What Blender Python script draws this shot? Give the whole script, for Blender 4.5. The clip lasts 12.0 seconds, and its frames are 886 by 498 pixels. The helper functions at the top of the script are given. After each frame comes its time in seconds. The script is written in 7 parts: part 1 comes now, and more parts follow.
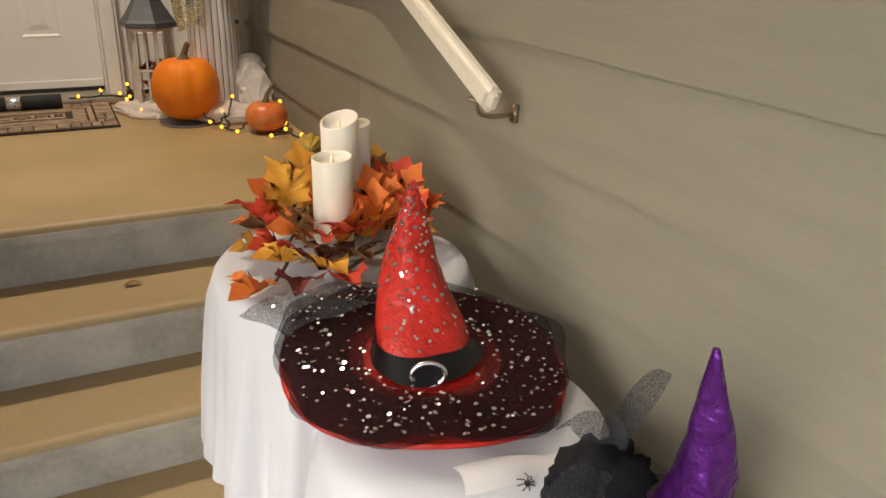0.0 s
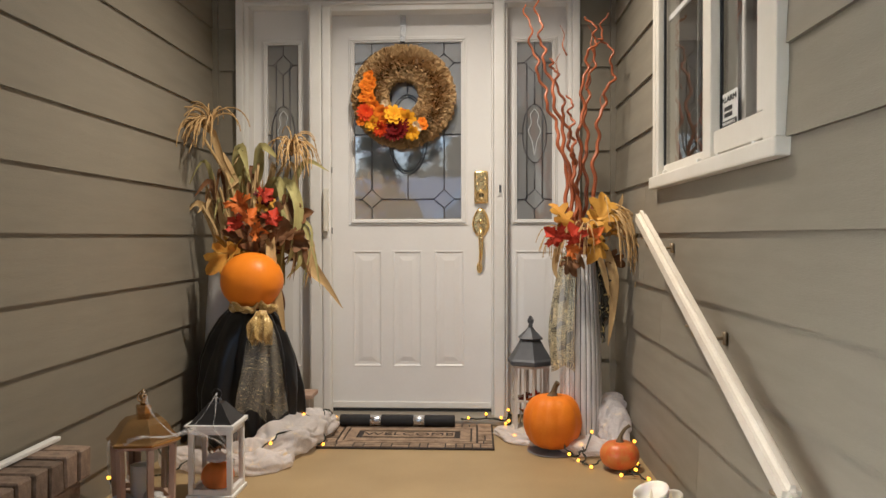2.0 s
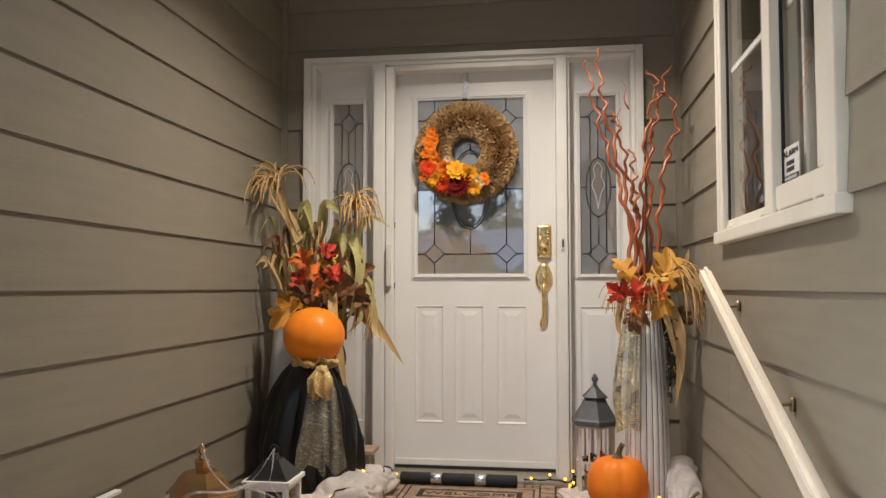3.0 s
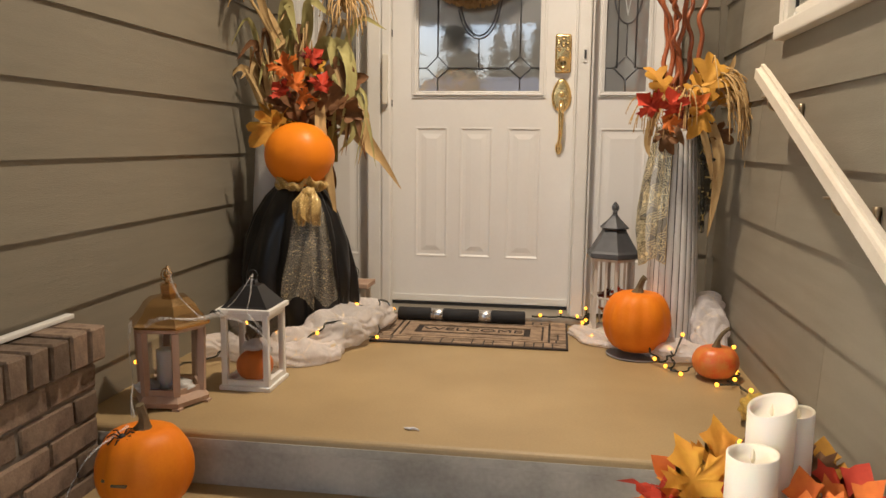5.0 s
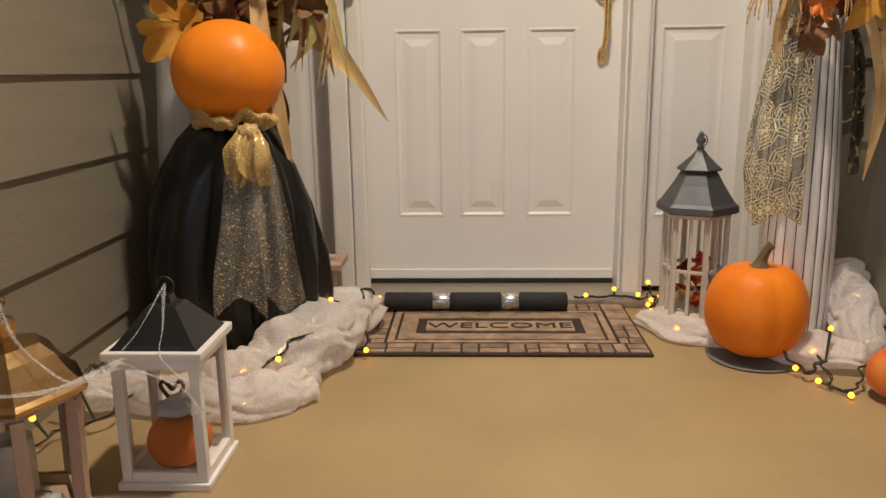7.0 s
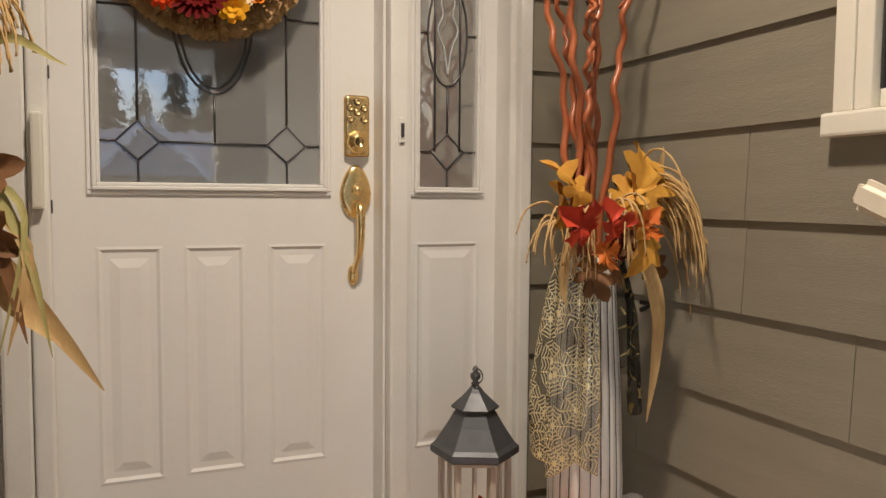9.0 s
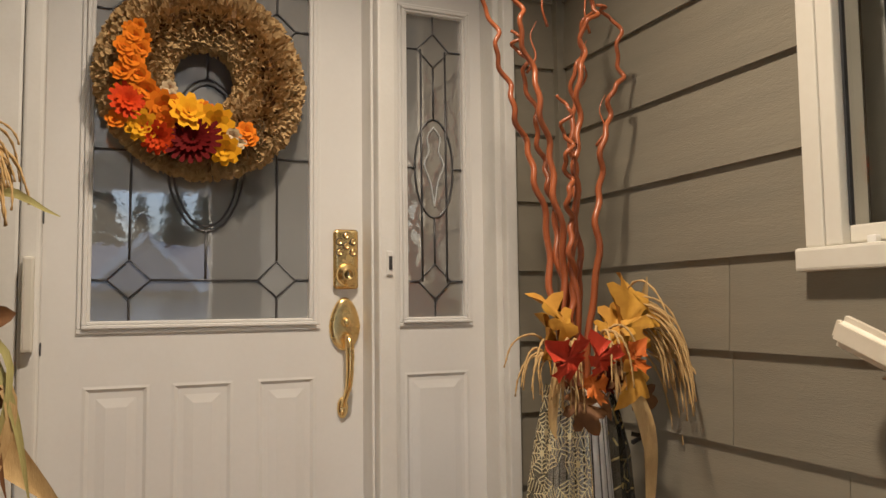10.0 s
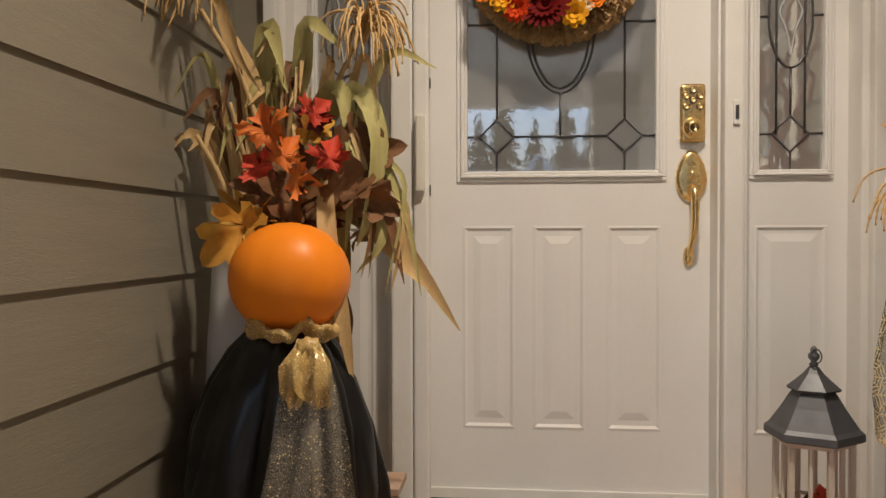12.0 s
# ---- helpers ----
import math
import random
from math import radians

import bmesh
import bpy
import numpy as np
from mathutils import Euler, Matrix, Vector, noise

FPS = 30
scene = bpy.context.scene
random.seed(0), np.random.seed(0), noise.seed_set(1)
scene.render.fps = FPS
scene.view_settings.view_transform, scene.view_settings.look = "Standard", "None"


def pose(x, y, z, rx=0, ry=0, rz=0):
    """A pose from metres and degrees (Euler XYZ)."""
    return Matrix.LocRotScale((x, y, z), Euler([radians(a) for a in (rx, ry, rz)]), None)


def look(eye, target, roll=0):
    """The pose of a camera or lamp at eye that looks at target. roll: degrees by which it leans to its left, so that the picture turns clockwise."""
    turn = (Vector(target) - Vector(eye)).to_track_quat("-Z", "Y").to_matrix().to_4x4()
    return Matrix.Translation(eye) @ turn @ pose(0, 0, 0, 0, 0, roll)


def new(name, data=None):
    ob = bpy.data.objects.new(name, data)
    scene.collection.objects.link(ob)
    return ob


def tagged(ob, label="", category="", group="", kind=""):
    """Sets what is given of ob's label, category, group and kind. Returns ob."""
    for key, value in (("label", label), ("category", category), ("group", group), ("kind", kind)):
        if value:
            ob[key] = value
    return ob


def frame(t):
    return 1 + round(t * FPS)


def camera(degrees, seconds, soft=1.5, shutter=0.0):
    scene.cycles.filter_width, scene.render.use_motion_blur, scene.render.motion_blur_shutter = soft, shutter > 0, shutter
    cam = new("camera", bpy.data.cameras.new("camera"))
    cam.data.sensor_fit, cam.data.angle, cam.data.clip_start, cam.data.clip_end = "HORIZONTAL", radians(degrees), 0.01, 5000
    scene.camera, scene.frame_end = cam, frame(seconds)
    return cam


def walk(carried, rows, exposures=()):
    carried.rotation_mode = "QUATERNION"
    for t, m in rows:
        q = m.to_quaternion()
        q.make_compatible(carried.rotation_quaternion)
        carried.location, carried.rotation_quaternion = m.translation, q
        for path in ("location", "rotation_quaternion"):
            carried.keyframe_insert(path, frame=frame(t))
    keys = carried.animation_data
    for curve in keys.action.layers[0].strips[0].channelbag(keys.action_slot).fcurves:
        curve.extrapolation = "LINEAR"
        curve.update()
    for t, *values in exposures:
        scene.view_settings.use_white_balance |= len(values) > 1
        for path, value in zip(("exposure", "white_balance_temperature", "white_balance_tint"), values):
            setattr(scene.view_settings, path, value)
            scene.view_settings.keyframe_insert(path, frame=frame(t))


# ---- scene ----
cam = camera(59.9, 12.0)
PATH = [
    (0, (0.019, 0.16, 0.703), (0.866, 1.8, -0.067), 1.7),
    (0.5, (0.093, 0.084, 0.757), (0.683, 1.906, 0.179), -0.3),
    (1, (0.095, 0.002, 0.811), (0.452, 1.926, 0.396), 0.3),
    (1.5, (0.098, -0.07, 0.863), (0.228, 1.915, 0.653), 0.0),
    (2, (0.146, -0.077, 0.9), (0.061, 1.92, 0.868), -0.1),
    (2.5, (0.219, -0.075, 0.953), (0.012, 1.912, 1.055), 0.2),
    (3, (0.214, -0.055, 0.922), (-0.068, 1.923, 1.021), 0.0),
    (3.2, (0.209, -0.046, 0.917), (-0.084, 1.931, 0.987), -0.1),
    (4.8, (0.174, 0.268, 0.785), (-0.111, 2.234, 0.556), 0.8),
    (5, (0.17, 0.334, 0.765), (-0.122, 2.293, 0.49), 0.6),
    (5.5, (0.089, 0.534, 0.696), (-0.141, 2.483, 0.306), 0.7),
    (6, (0.05, 0.8, 0.695), (-0.12, 2.742, 0.246), 1.2),
    (6.5, (-0.053, 1.057, 0.677), (-0.219, 2.994, 0.209), 0.8),
    (6.7, (-0.134, 1.163, 0.691), (-0.29, 3.103, 0.233), 0.0),
    (8.3, (-0.33, 1.71, 0.759), (0.286, 3.565, 0.336), 0.8),
    (8.5, (-0.348, 1.73, 0.809), (0.362, 3.566, 0.455), 0.9),
    (9, (-0.418, 1.74, 0.955), (0.358, 3.579, 0.823), 0.4),
    (9.5, (-0.437, 1.732, 1.0), (0.347, 3.572, 1.042), -0.1),
    (10, (-0.405, 1.716, 1.016), (0.38, 3.55, 1.163), -0.7),
    (10.5, (-0.394, 1.742, 0.986), (0.398, 3.575, 1.11), -0.4),
    (11, (-0.341, 1.706, 0.943), (0.335, 3.582, 1.107), -1.3),
    (11.5, (-0.28, 1.63, 0.879), (-0.051, 3.613, 1.003), -0.6),
    (12, (-0.322, 1.533, 0.804), (-0.507, 3.524, 0.77), -0.1),
]
walk(cam, [(t, look(eye, target, roll)) for t, eye, target, roll in PATH], [(0, 1.08, 5650, 7), (1.0, 1.2, 5450, 8), (2.5, 1.3, 5050, 9), (5.5, 1.34, 5650, 10), (6.5, 1.28, 5600, 10), (8.5, 1.18, 4900, 9), (9.2, 1.05, 5600, 10), (10, 0.95, 5550, 10), (12, 1.05, 5450, 10)])

# ---- light ----
world = bpy.data.worlds.new("sky")
scene.world = world
world.use_nodes = True
_n = world.node_tree.nodes
_sky = _n.new("ShaderNodeTexSky")
_sky.sky_type = "NISHITA"
_sky.sun_disc = False
_sky.sun_elevation = radians(32)
_sky.sun_rotation = radians(242)
_sky.air_density = 1.0
_sky.dust_density = 5.0
_n["Background"].inputs["Strength"].default_value = 0.15
world.node_tree.links.new(_sky.outputs[0], _n["Background"].inputs["Color"])

_sd = bpy.data.lights.new("sun", "SUN")
_sd.energy = 0.08
_sd.angle = radians(14)
_sd.color = (1.0, 0.97, 0.92)
sun = new("sun", _sd)
sun.matrix_world = look((-6, -3.2, 3.0), (0, 0, 0))

LAMP = (-0.03, 2.66)
_ld = bpy.data.lights.new("porch_bulb", "AREA")
_ld.shape = "DISK"
_ld.size = 0.16
_ld.spread = radians(125)
_ld.energy = 14
_ld.color = (1.0, 0.76, 0.5)
lamp = new("porch_bulb", _ld)
lamp.location = (LAMP[0], LAMP[1], 2.6)

# ---- materials ----
def shade(name, base, rough=0.6, metal=0.0, dark=None, scale=6.0, fine=60.0, bump=0.15, mix=0.5, per=0.0, stretch=(1, 1, 1), sheen=0.0, coat=0.0, spec=0.5, depth=0.004):
    """A surface with broad stains, fine grain, relief and uneven gloss, in metres."""
    m = bpy.data.materials.new(name)
    m.use_nodes = True
    nt = m.node_tree
    b = nt.nodes["Principled BSDF"]
    dark = dark or tuple(c * 0.72 for c in base)
    co = nt.nodes.new("ShaderNodeTexCoord")
    mp = nt.nodes.new("ShaderNodeMapping")
    mp.inputs["Scale"].default_value = stretch
    nt.links.new(co.outputs["Object"], mp.inputs["Vector"])
    n1 = nt.nodes.new("ShaderNodeTexNoise")
    n1.inputs["Scale"].default_value, n1.inputs["Detail"].default_value = scale, 5
    n2 = nt.nodes.new("ShaderNodeTexNoise")
    n2.inputs["Scale"].default_value, n2.inputs["Detail"].default_value = fine, 3
    for n in (n1, n2):
        nt.links.new(mp.outputs[0], n.inputs["Vector"])
    add = nt.nodes.new("ShaderNodeMath")
    add.operation = "MULTIPLY_ADD"
    nt.links.new(n2.outputs["Fac"], add.inputs[0])
    add.inputs[1].default_value = 0.35
    nt.links.new(n1.outputs["Fac"], add.inputs[2])
    rmp = nt.nodes.new("ShaderNodeMapRange")
    rmp.inputs["From Min"].default_value, rmp.inputs["From Max"].default_value = 0.45, 0.9
    rmp.inputs["To Max"].default_value = mix
    nt.links.new(add.outputs[0], rmp.inputs["Value"])
    mx = nt.nodes.new("ShaderNodeMix")
    mx.data_type = "RGBA"
    mx.inputs["A"].default_value, mx.inputs["B"].default_value = (*base, 1), (*dark, 1)
    nt.links.new(rmp.outputs[0], mx.inputs["Factor"])
    out = mx.outputs["Result"]
    if per:
        ob = nt.nodes.new("ShaderNodeObjectInfo")
        hs = nt.nodes.new("ShaderNodeHueSaturation")
        mr = nt.nodes.new("ShaderNodeMapRange")
        mr.inputs["To Min"].default_value, mr.inputs["To Max"].default_value = 1 - per, 1 + per
        nt.links.new(ob.outputs["Random"], mr.inputs["Value"])
        nt.links.new(mr.outputs[0], hs.inputs["Value"])
        nt.links.new(out, hs.inputs["Color"])
        out = hs.outputs[0]
    nt.links.new(out, b.inputs["Base Color"])
    rr = nt.nodes.new("ShaderNodeMapRange")
    rr.inputs["To Min"].default_value, rr.inputs["To Max"].default_value = max(rough - 0.1, 0.02), min(rough + 0.12, 1)
    nt.links.new(n1.outputs["Fac"], rr.inputs["Value"])
    nt.links.new(rr.outputs[0], b.inputs["Roughness"])
    b.inputs["Metallic"].default_value = metal
    b.inputs["Specular IOR Level"].default_value = spec
    b.inputs["Sheen Weight"].default_value = sheen
    b.inputs["Coat Weight"].default_value = coat
    if bump:
        bp = nt.nodes.new("ShaderNodeBump")
        bp.inputs["Strength"].default_value, bp.inputs["Distance"].default_value = bump, depth
        nt.links.new(add.outputs[0], bp.inputs["Height"])
        nt.links.new(bp.outputs[0], b.inputs["Normal"])
    return m


def glass(name, tint=(1, 1, 1), rough=0.0, bump=0.0, scale=90.0, clear=0.75, stretch=(1, 1, 1), haze=0.0, ior=2.2):
    """A pane: partly clear, with a glossy face and perhaps rolled relief."""
    m = bpy.data.materials.new(name)
    m.use_nodes = True
    nt = m.node_tree
    nt.nodes.remove(nt.nodes["Principled BSDF"])
    tr = nt.nodes.new("ShaderNodeBsdfTransparent")
    tr.inputs["Color"].default_value = (*[c * clear for c in tint], 1)
    gl = nt.nodes.new("ShaderNodeBsdfGlossy")
    gl.inputs["Roughness"].default_value = rough
    fr = nt.nodes.new("ShaderNodeFresnel")
    fr.inputs["IOR"].default_value = ior
    mx = nt.nodes.new("ShaderNodeMixShader")
    nt.links.new(fr.outputs[0], mx.inputs[0])
    nt.links.new(tr.outputs[0], mx.inputs[1])
    nt.links.new(gl.outputs[0], mx.inputs[2])
    last = mx.outputs[0]
    # Grey diffuse share: obscure-glass scatter, also standing in for the ceiling's bright reflection.
    if haze:
        df = nt.nodes.new("ShaderNodeBsdfDiffuse")
        df.inputs["Color"].default_value = (0.6, 0.6, 0.58, 1)
        m2 = nt.nodes.new("ShaderNodeMixShader")
        m2.inputs[0].default_value = haze
        nt.links.new(last, m2.inputs[1])
        nt.links.new(df.outputs[0], m2.inputs[2])
        last = m2.outputs[0]
    nt.links.new(last, nt.nodes["Material Output"].inputs["Surface"])
    if bump:
        co = nt.nodes.new("ShaderNodeTexCoord")
        mp = nt.nodes.new("ShaderNodeMapping")
        mp.inputs["Scale"].default_value = stretch
        n = nt.nodes.new("ShaderNodeTexNoise")
        n.inputs["Scale"].default_value = scale
        n.inputs["Detail"].default_value = 2
        bp = nt.nodes.new("ShaderNodeBump")
        bp.inputs["Strength"].default_value, bp.inputs["Distance"].default_value = bump, 0.003
        nt.links.new(co.outputs["Object"], mp.inputs["Vector"])
        nt.links.new(mp.outputs[0], n.inputs["Vector"])
        nt.links.new(n.outputs["Fac"], bp.inputs["Height"])
        nt.links.new(bp.outputs[0], gl.inputs["Normal"])
        nt.links.new(bp.outputs[0], fr.inputs["Normal"])
    return m


def web_print(nt, where, scale):
    """Printed spider webs: rings and spokes round scattered centres."""
    def calc(op, a, b=None, c=None):
        n = nt.nodes.new("ShaderNodeMath")
        n.operation = op
        for i, x in enumerate((a, b, c)):
            if x is not None:
                if isinstance(x, (int, float)):
                    n.inputs[i].default_value = x
                else:
                    nt.links.new(x, n.inputs[i])
        return n.outputs[0]
    sp = nt.nodes.new("ShaderNodeSeparateXYZ")
    nt.links.new(where, sp.inputs[0])
    cb = nt.nodes.new("ShaderNodeCombineXYZ")
    nt.links.new(calc("SUBTRACT", sp.outputs[0], sp.outputs[1]), cb.inputs[0])
    nt.links.new(sp.outputs[2], cb.inputs[1])
    v = nt.nodes.new("ShaderNodeTexVoronoi")
    v.voronoi_dimensions = "2D"
    v.inputs["Scale"].default_value = scale
    nt.links.new(cb.outputs[0], v.inputs["Vector"])
    df = nt.nodes.new("ShaderNodeVectorMath")
    df.operation = "SUBTRACT"
    nt.links.new(cb.outputs[0], df.inputs[0])
    nt.links.new(v.outputs["Position"], df.inputs[1])
    s2 = nt.nodes.new("ShaderNodeSeparateXYZ")
    nt.links.new(df.outputs[0], s2.inputs[0])
    ray = calc("ABSOLUTE", calc("SINE", calc("MULTIPLY", calc("ARCTAN2", s2.outputs[0], s2.outputs[1]), 4.0)))
    dist = v.outputs["Distance"]
    spoke = calc("LESS_THAN", calc("MULTIPLY", ray, dist), 0.07)
    ring = calc("LESS_THAN", calc("FRACT", calc("ADD", calc("MULTIPLY", dist, 8.0), calc("MULTIPLY", ray, 0.5))), 0.3)
    return calc("MULTIPLY", calc("MAXIMUM", spoke, ring), calc("LESS_THAN", dist, 0.62))


def gauze(name, base, opacity=0.5, fine=500.0, rough=0.8, dots=None, dot_scale=60.0, dot_cut=0.25, metal=0.0, glowthrough=0.0, webs=False):
    """Sheer cloth: threads with gaps between; dots: the colour of printed or woven glitter."""
    m = bpy.data.materials.new(name)
    m.use_nodes = True
    nt = m.node_tree
    b = nt.nodes["Principled BSDF"]
    b.inputs["Base Color"].default_value = (*base, 1)
    b.inputs["Roughness"].default_value = rough
    b.inputs["Sheen Weight"].default_value = 0.3 if max(base) > 0.3 else 0.0
    if max(base) < 0.1:
        b.inputs["Specular IOR Level"].default_value = 0.08
    co = nt.nodes.new("ShaderNodeTexCoord")
    n = nt.nodes.new("ShaderNodeTexNoise")
    n.inputs["Scale"].default_value = fine
    nt.links.new(co.outputs["Object"], n.inputs["Vector"])
    mr = nt.nodes.new("ShaderNodeMapRange")
    mr.inputs["From Min"].default_value, mr.inputs["From Max"].default_value = 0.35, 0.65
    mr.inputs["To Min"].default_value, mr.inputs["To Max"].default_value = max(0, opacity - 0.25), min(1, opacity + 0.25)
    nt.links.new(n.outputs["Fac"], mr.inputs["Value"])
    alpha = mr.outputs[0]
    if dots:
        v = nt.nodes.new("ShaderNodeTexVoronoi")
        v.feature = "DISTANCE_TO_EDGE" if dot_cut < 0 else "F1"
        v.inputs["Scale"].default_value = dot_scale
        nt.links.new(co.outputs["Object"], v.inputs["Vector"])
        ls = nt.nodes.new("ShaderNodeMath")
        ls.operation = "LESS_THAN"
        ls.inputs[1].default_value = abs(dot_cut)
        nt.links.new(v.outputs["Distance"], ls.inputs[0])
        pick = ls.outputs[0]
        if webs:
            pick = web_print(nt, co.outputs["Object"], dot_scale)
        big = nt.nodes.new("ShaderNodeTexNoise")
        big.inputs["Scale"].default_value = 22.0
        nt.links.new(co.outputs["Object"], big.inputs["Vector"])
        gt = nt.nodes.new("ShaderNodeMath")
        gt.operation = "GREATER_THAN"
        gt.inputs[1].default_value = -1.0 if webs else 0.47
        nt.links.new(big.outputs["Fac"], gt.inputs[0])
        an = nt.nodes.new("ShaderNodeMath")
        an.operation = "MULTIPLY"
        nt.links.new(pick, an.inputs[0])
        nt.links.new(gt.outputs[0], an.inputs[1])
        mx = nt.nodes.new("ShaderNodeMix")
        mx.data_type = "RGBA"
        mx.inputs["A"].default_value, mx.inputs["B"].default_value = (*base, 1), (*dots, 1)
        nt.links.new(an.outputs[0], mx.inputs["Factor"])
        nt.links.new(mx.outputs["Result"], b.inputs["Base Color"])
        mt = nt.nodes.new("ShaderNodeMath")
        mt.operation = "MAXIMUM"
        nt.links.new(alpha, mt.inputs[0])
        nt.links.new(an.outputs[0], mt.inputs[1])
        alpha = mt.outputs[0]
        me = nt.nodes.new("ShaderNodeMath")
        me.operation = "MULTIPLY"
        me.inputs[1].default_value = metal
        nt.links.new(an.outputs[0], me.inputs[0])
        nt.links.new(me.outputs[0], b.inputs["Metallic"])
        ro = nt.nodes.new("ShaderNodeMapRange")
        ro.inputs["To Min"].default_value, ro.inputs["To Max"].default_value = rough, 0.3
        nt.links.new(an.outputs[0], ro.inputs["Value"])
        nt.links.new(ro.outputs[0], b.inputs["Roughness"])
    if glowthrough:
        tl = nt.nodes.new("ShaderNodeBsdfTranslucent")
        tl.inputs["Color"].default_value = (*base, 1)
        tp = nt.nodes.new("ShaderNodeBsdfTransparent")
        m1, m2 = nt.nodes.new("ShaderNodeMixShader"), nt.nodes.new("ShaderNodeMixShader")
        m1.inputs[0].default_value = glowthrough
        nt.links.new(b.outputs[0], m1.inputs[1])
        nt.links.new(tl.outputs[0], m1.inputs[2])
        nt.links.new(alpha, m2.inputs[0])
        nt.links.new(tp.outputs[0], m2.inputs[1])
        nt.links.new(m1.outputs[0], m2.inputs[2])
        nt.links.new(m2.outputs[0], nt.nodes["Material Output"].inputs["Surface"])
        return m
    nt.links.new(alpha, b.inputs["Alpha"])
    return m


def glow(name, colour, strength):
    m = bpy.data.materials.new(name)
    m.use_nodes = True
    b = m.node_tree.nodes["Principled BSDF"]
    b.inputs["Base Color"].default_value = (*colour, 1)
    b.inputs["Emission Color"].default_value = (*colour, 1)
    b.inputs["Emission Strength"].default_value = strength
    return m


SIDING = shade("painted_siding", (0.25, 0.224, 0.17), 0.55, dark=(0.19, 0.174, 0.138), scale=3, fine=70, bump=0.4, stretch=(1, 1, 7), per=0.06)
WHITE = shade("white_paint", (0.83, 0.82, 0.8), 0.35, dark=(0.73, 0.71, 0.68), scale=4, fine=90, bump=0.05, mix=0.4)
TRIM = shade("white_trim", (0.83, 0.82, 0.79), 0.4, dark=(0.68, 0.66, 0.61), scale=7, fine=120, bump=0.06, mix=0.45)
CREAM = shade("cream_vinyl", (0.76, 0.73, 0.65), 0.35, dark=(0.64, 0.6, 0.5), scale=6, bump=0.04, mix=0.4)
CONCRETE = shade("coated_concrete", (0.4, 0.29, 0.14), 0.5, dark=(0.26, 0.185, 0.09), scale=1.7, fine=140, bump=0.16, mix=0.75, depth=0.002)
RISER = shade("grey_concrete", (0.5, 0.465, 0.39), 0.75, dark=(0.26, 0.24, 0.2), scale=6, fine=70, bump=0.35, mix=0.8)
BRICK = shade("tumbled_brick", (0.25, 0.18, 0.125), 0.85, dark=(0.085, 0.058, 0.042), scale=22, fine=160, bump=0.7, mix=0.9, per=0.35, depth=0.006)
MORTAR = shade("mortar", (0.2, 0.17, 0.14), 0.95, scale=20, fine=200, bump=0.6)
BRASS = shade("polished_brass", (0.95, 0.72, 0.34), 0.24, 1.0, dark=(0.85, 0.6, 0.25), scale=20, bump=0.02)
LEAD = shade("lead_came", (0.12, 0.12, 0.125), 0.4, 0.7, bump=0.1)
RUBBER = shade("black_foam", (0.022, 0.022, 0.024), 0.8, scale=30, bump=0.3, fine=300)
SILVER = shade("silver_tape", (0.75, 0.75, 0.75), 0.25, 1.0, scale=30, bump=0.4)
PANE = glass("clear_pane", clear=0.96, ior=1.6)
ROLLED = glass("rolled_glass", tint=(0.86, 0.88, 0.9), rough=0.01, bump=0.022, scale=45, clear=0.55, haze=0.3, ior=8.0)
INSIDE = shade("room_wall", (0.62, 0.6, 0.58), 0.8, bump=0.0)
BLIND = shade("blind_vane", (0.6, 0.6, 0.56), 0.7, bump=0.02)
ORANGE = shade("pumpkin_skin", (0.8, 0.24, 0.003), 0.5, dark=(0.7, 0.16, 0.002), scale=9, fine=120, bump=0.14, mix=0.8, spec=0.25)
RUSTY = shade("mottled_squash_skin", (0.66, 0.1, 0.015), 0.4, dark=(0.62, 0.27, 0.05), scale=26, fine=90, bump=0.15, mix=0.9)
STEM = shade("dry_stem", (0.16, 0.12, 0.06), 0.85, dark=(0.07, 0.05, 0.025), scale=60, bump=0.6, fine=250)

# ---- building helpers ----
def thing(name, loc=(0, 0, 0), label="", category="", group="", kind=""):
    e = new(name)
    e.location = loc
    e.empty_display_size = 0.05
    return tagged(e, label, category, group, kind)


def part(name, bm, material, parent=None, label="", smooth=False):
    me = bpy.data.meshes.new(name)
    if smooth:
        for f in bm.faces:
            f.smooth = True
    bm.to_mesh(me)
    bm.free()
    me.materials.append(material)
    ob = new(name, me)
    if parent:
        ob.parent = parent
    if label:
        ob["label"] = label
    return ob


def single(name, bm, material, label, category, loc=(0, 0, 0), group="", kind="", smooth=False):
    ob = part(name, bm, material, None, "", smooth)
    ob.location = loc
    return tagged(ob, label, category, group, kind)


def box(bm, x0, x1, y0, y1, z0, z1):
    v = [bm.verts.new((x, y, z)) for z in (z0, z1) for y in (y0, y1) for x in (x0, x1)]
    for f in ((0, 2, 3, 1), (4, 5, 7, 6), (0, 1, 5, 4), (2, 6, 7, 3), (0, 4, 6, 2), (1, 3, 7, 5)):
        bm.faces.new([v[i] for i in f])
    return v


def boxes(*rows):
    bm = bmesh.new()
    for r in rows:
        box(bm, *r)
    return bm


def flat(pts):
    bm = bmesh.new()
    bm.faces.new([bm.verts.new(p) for p in pts])
    return bm


def soft_box(x0, x1, y0, y1, z0, z1, r=0.004, seg=2):
    bm = boxes((x0, x1, y0, y1, z0, z1))
    bmesh.ops.bevel(bm, geom=bm.edges[:], offset=r, segments=seg, affect="EDGES", profile=0.6)
    return bm


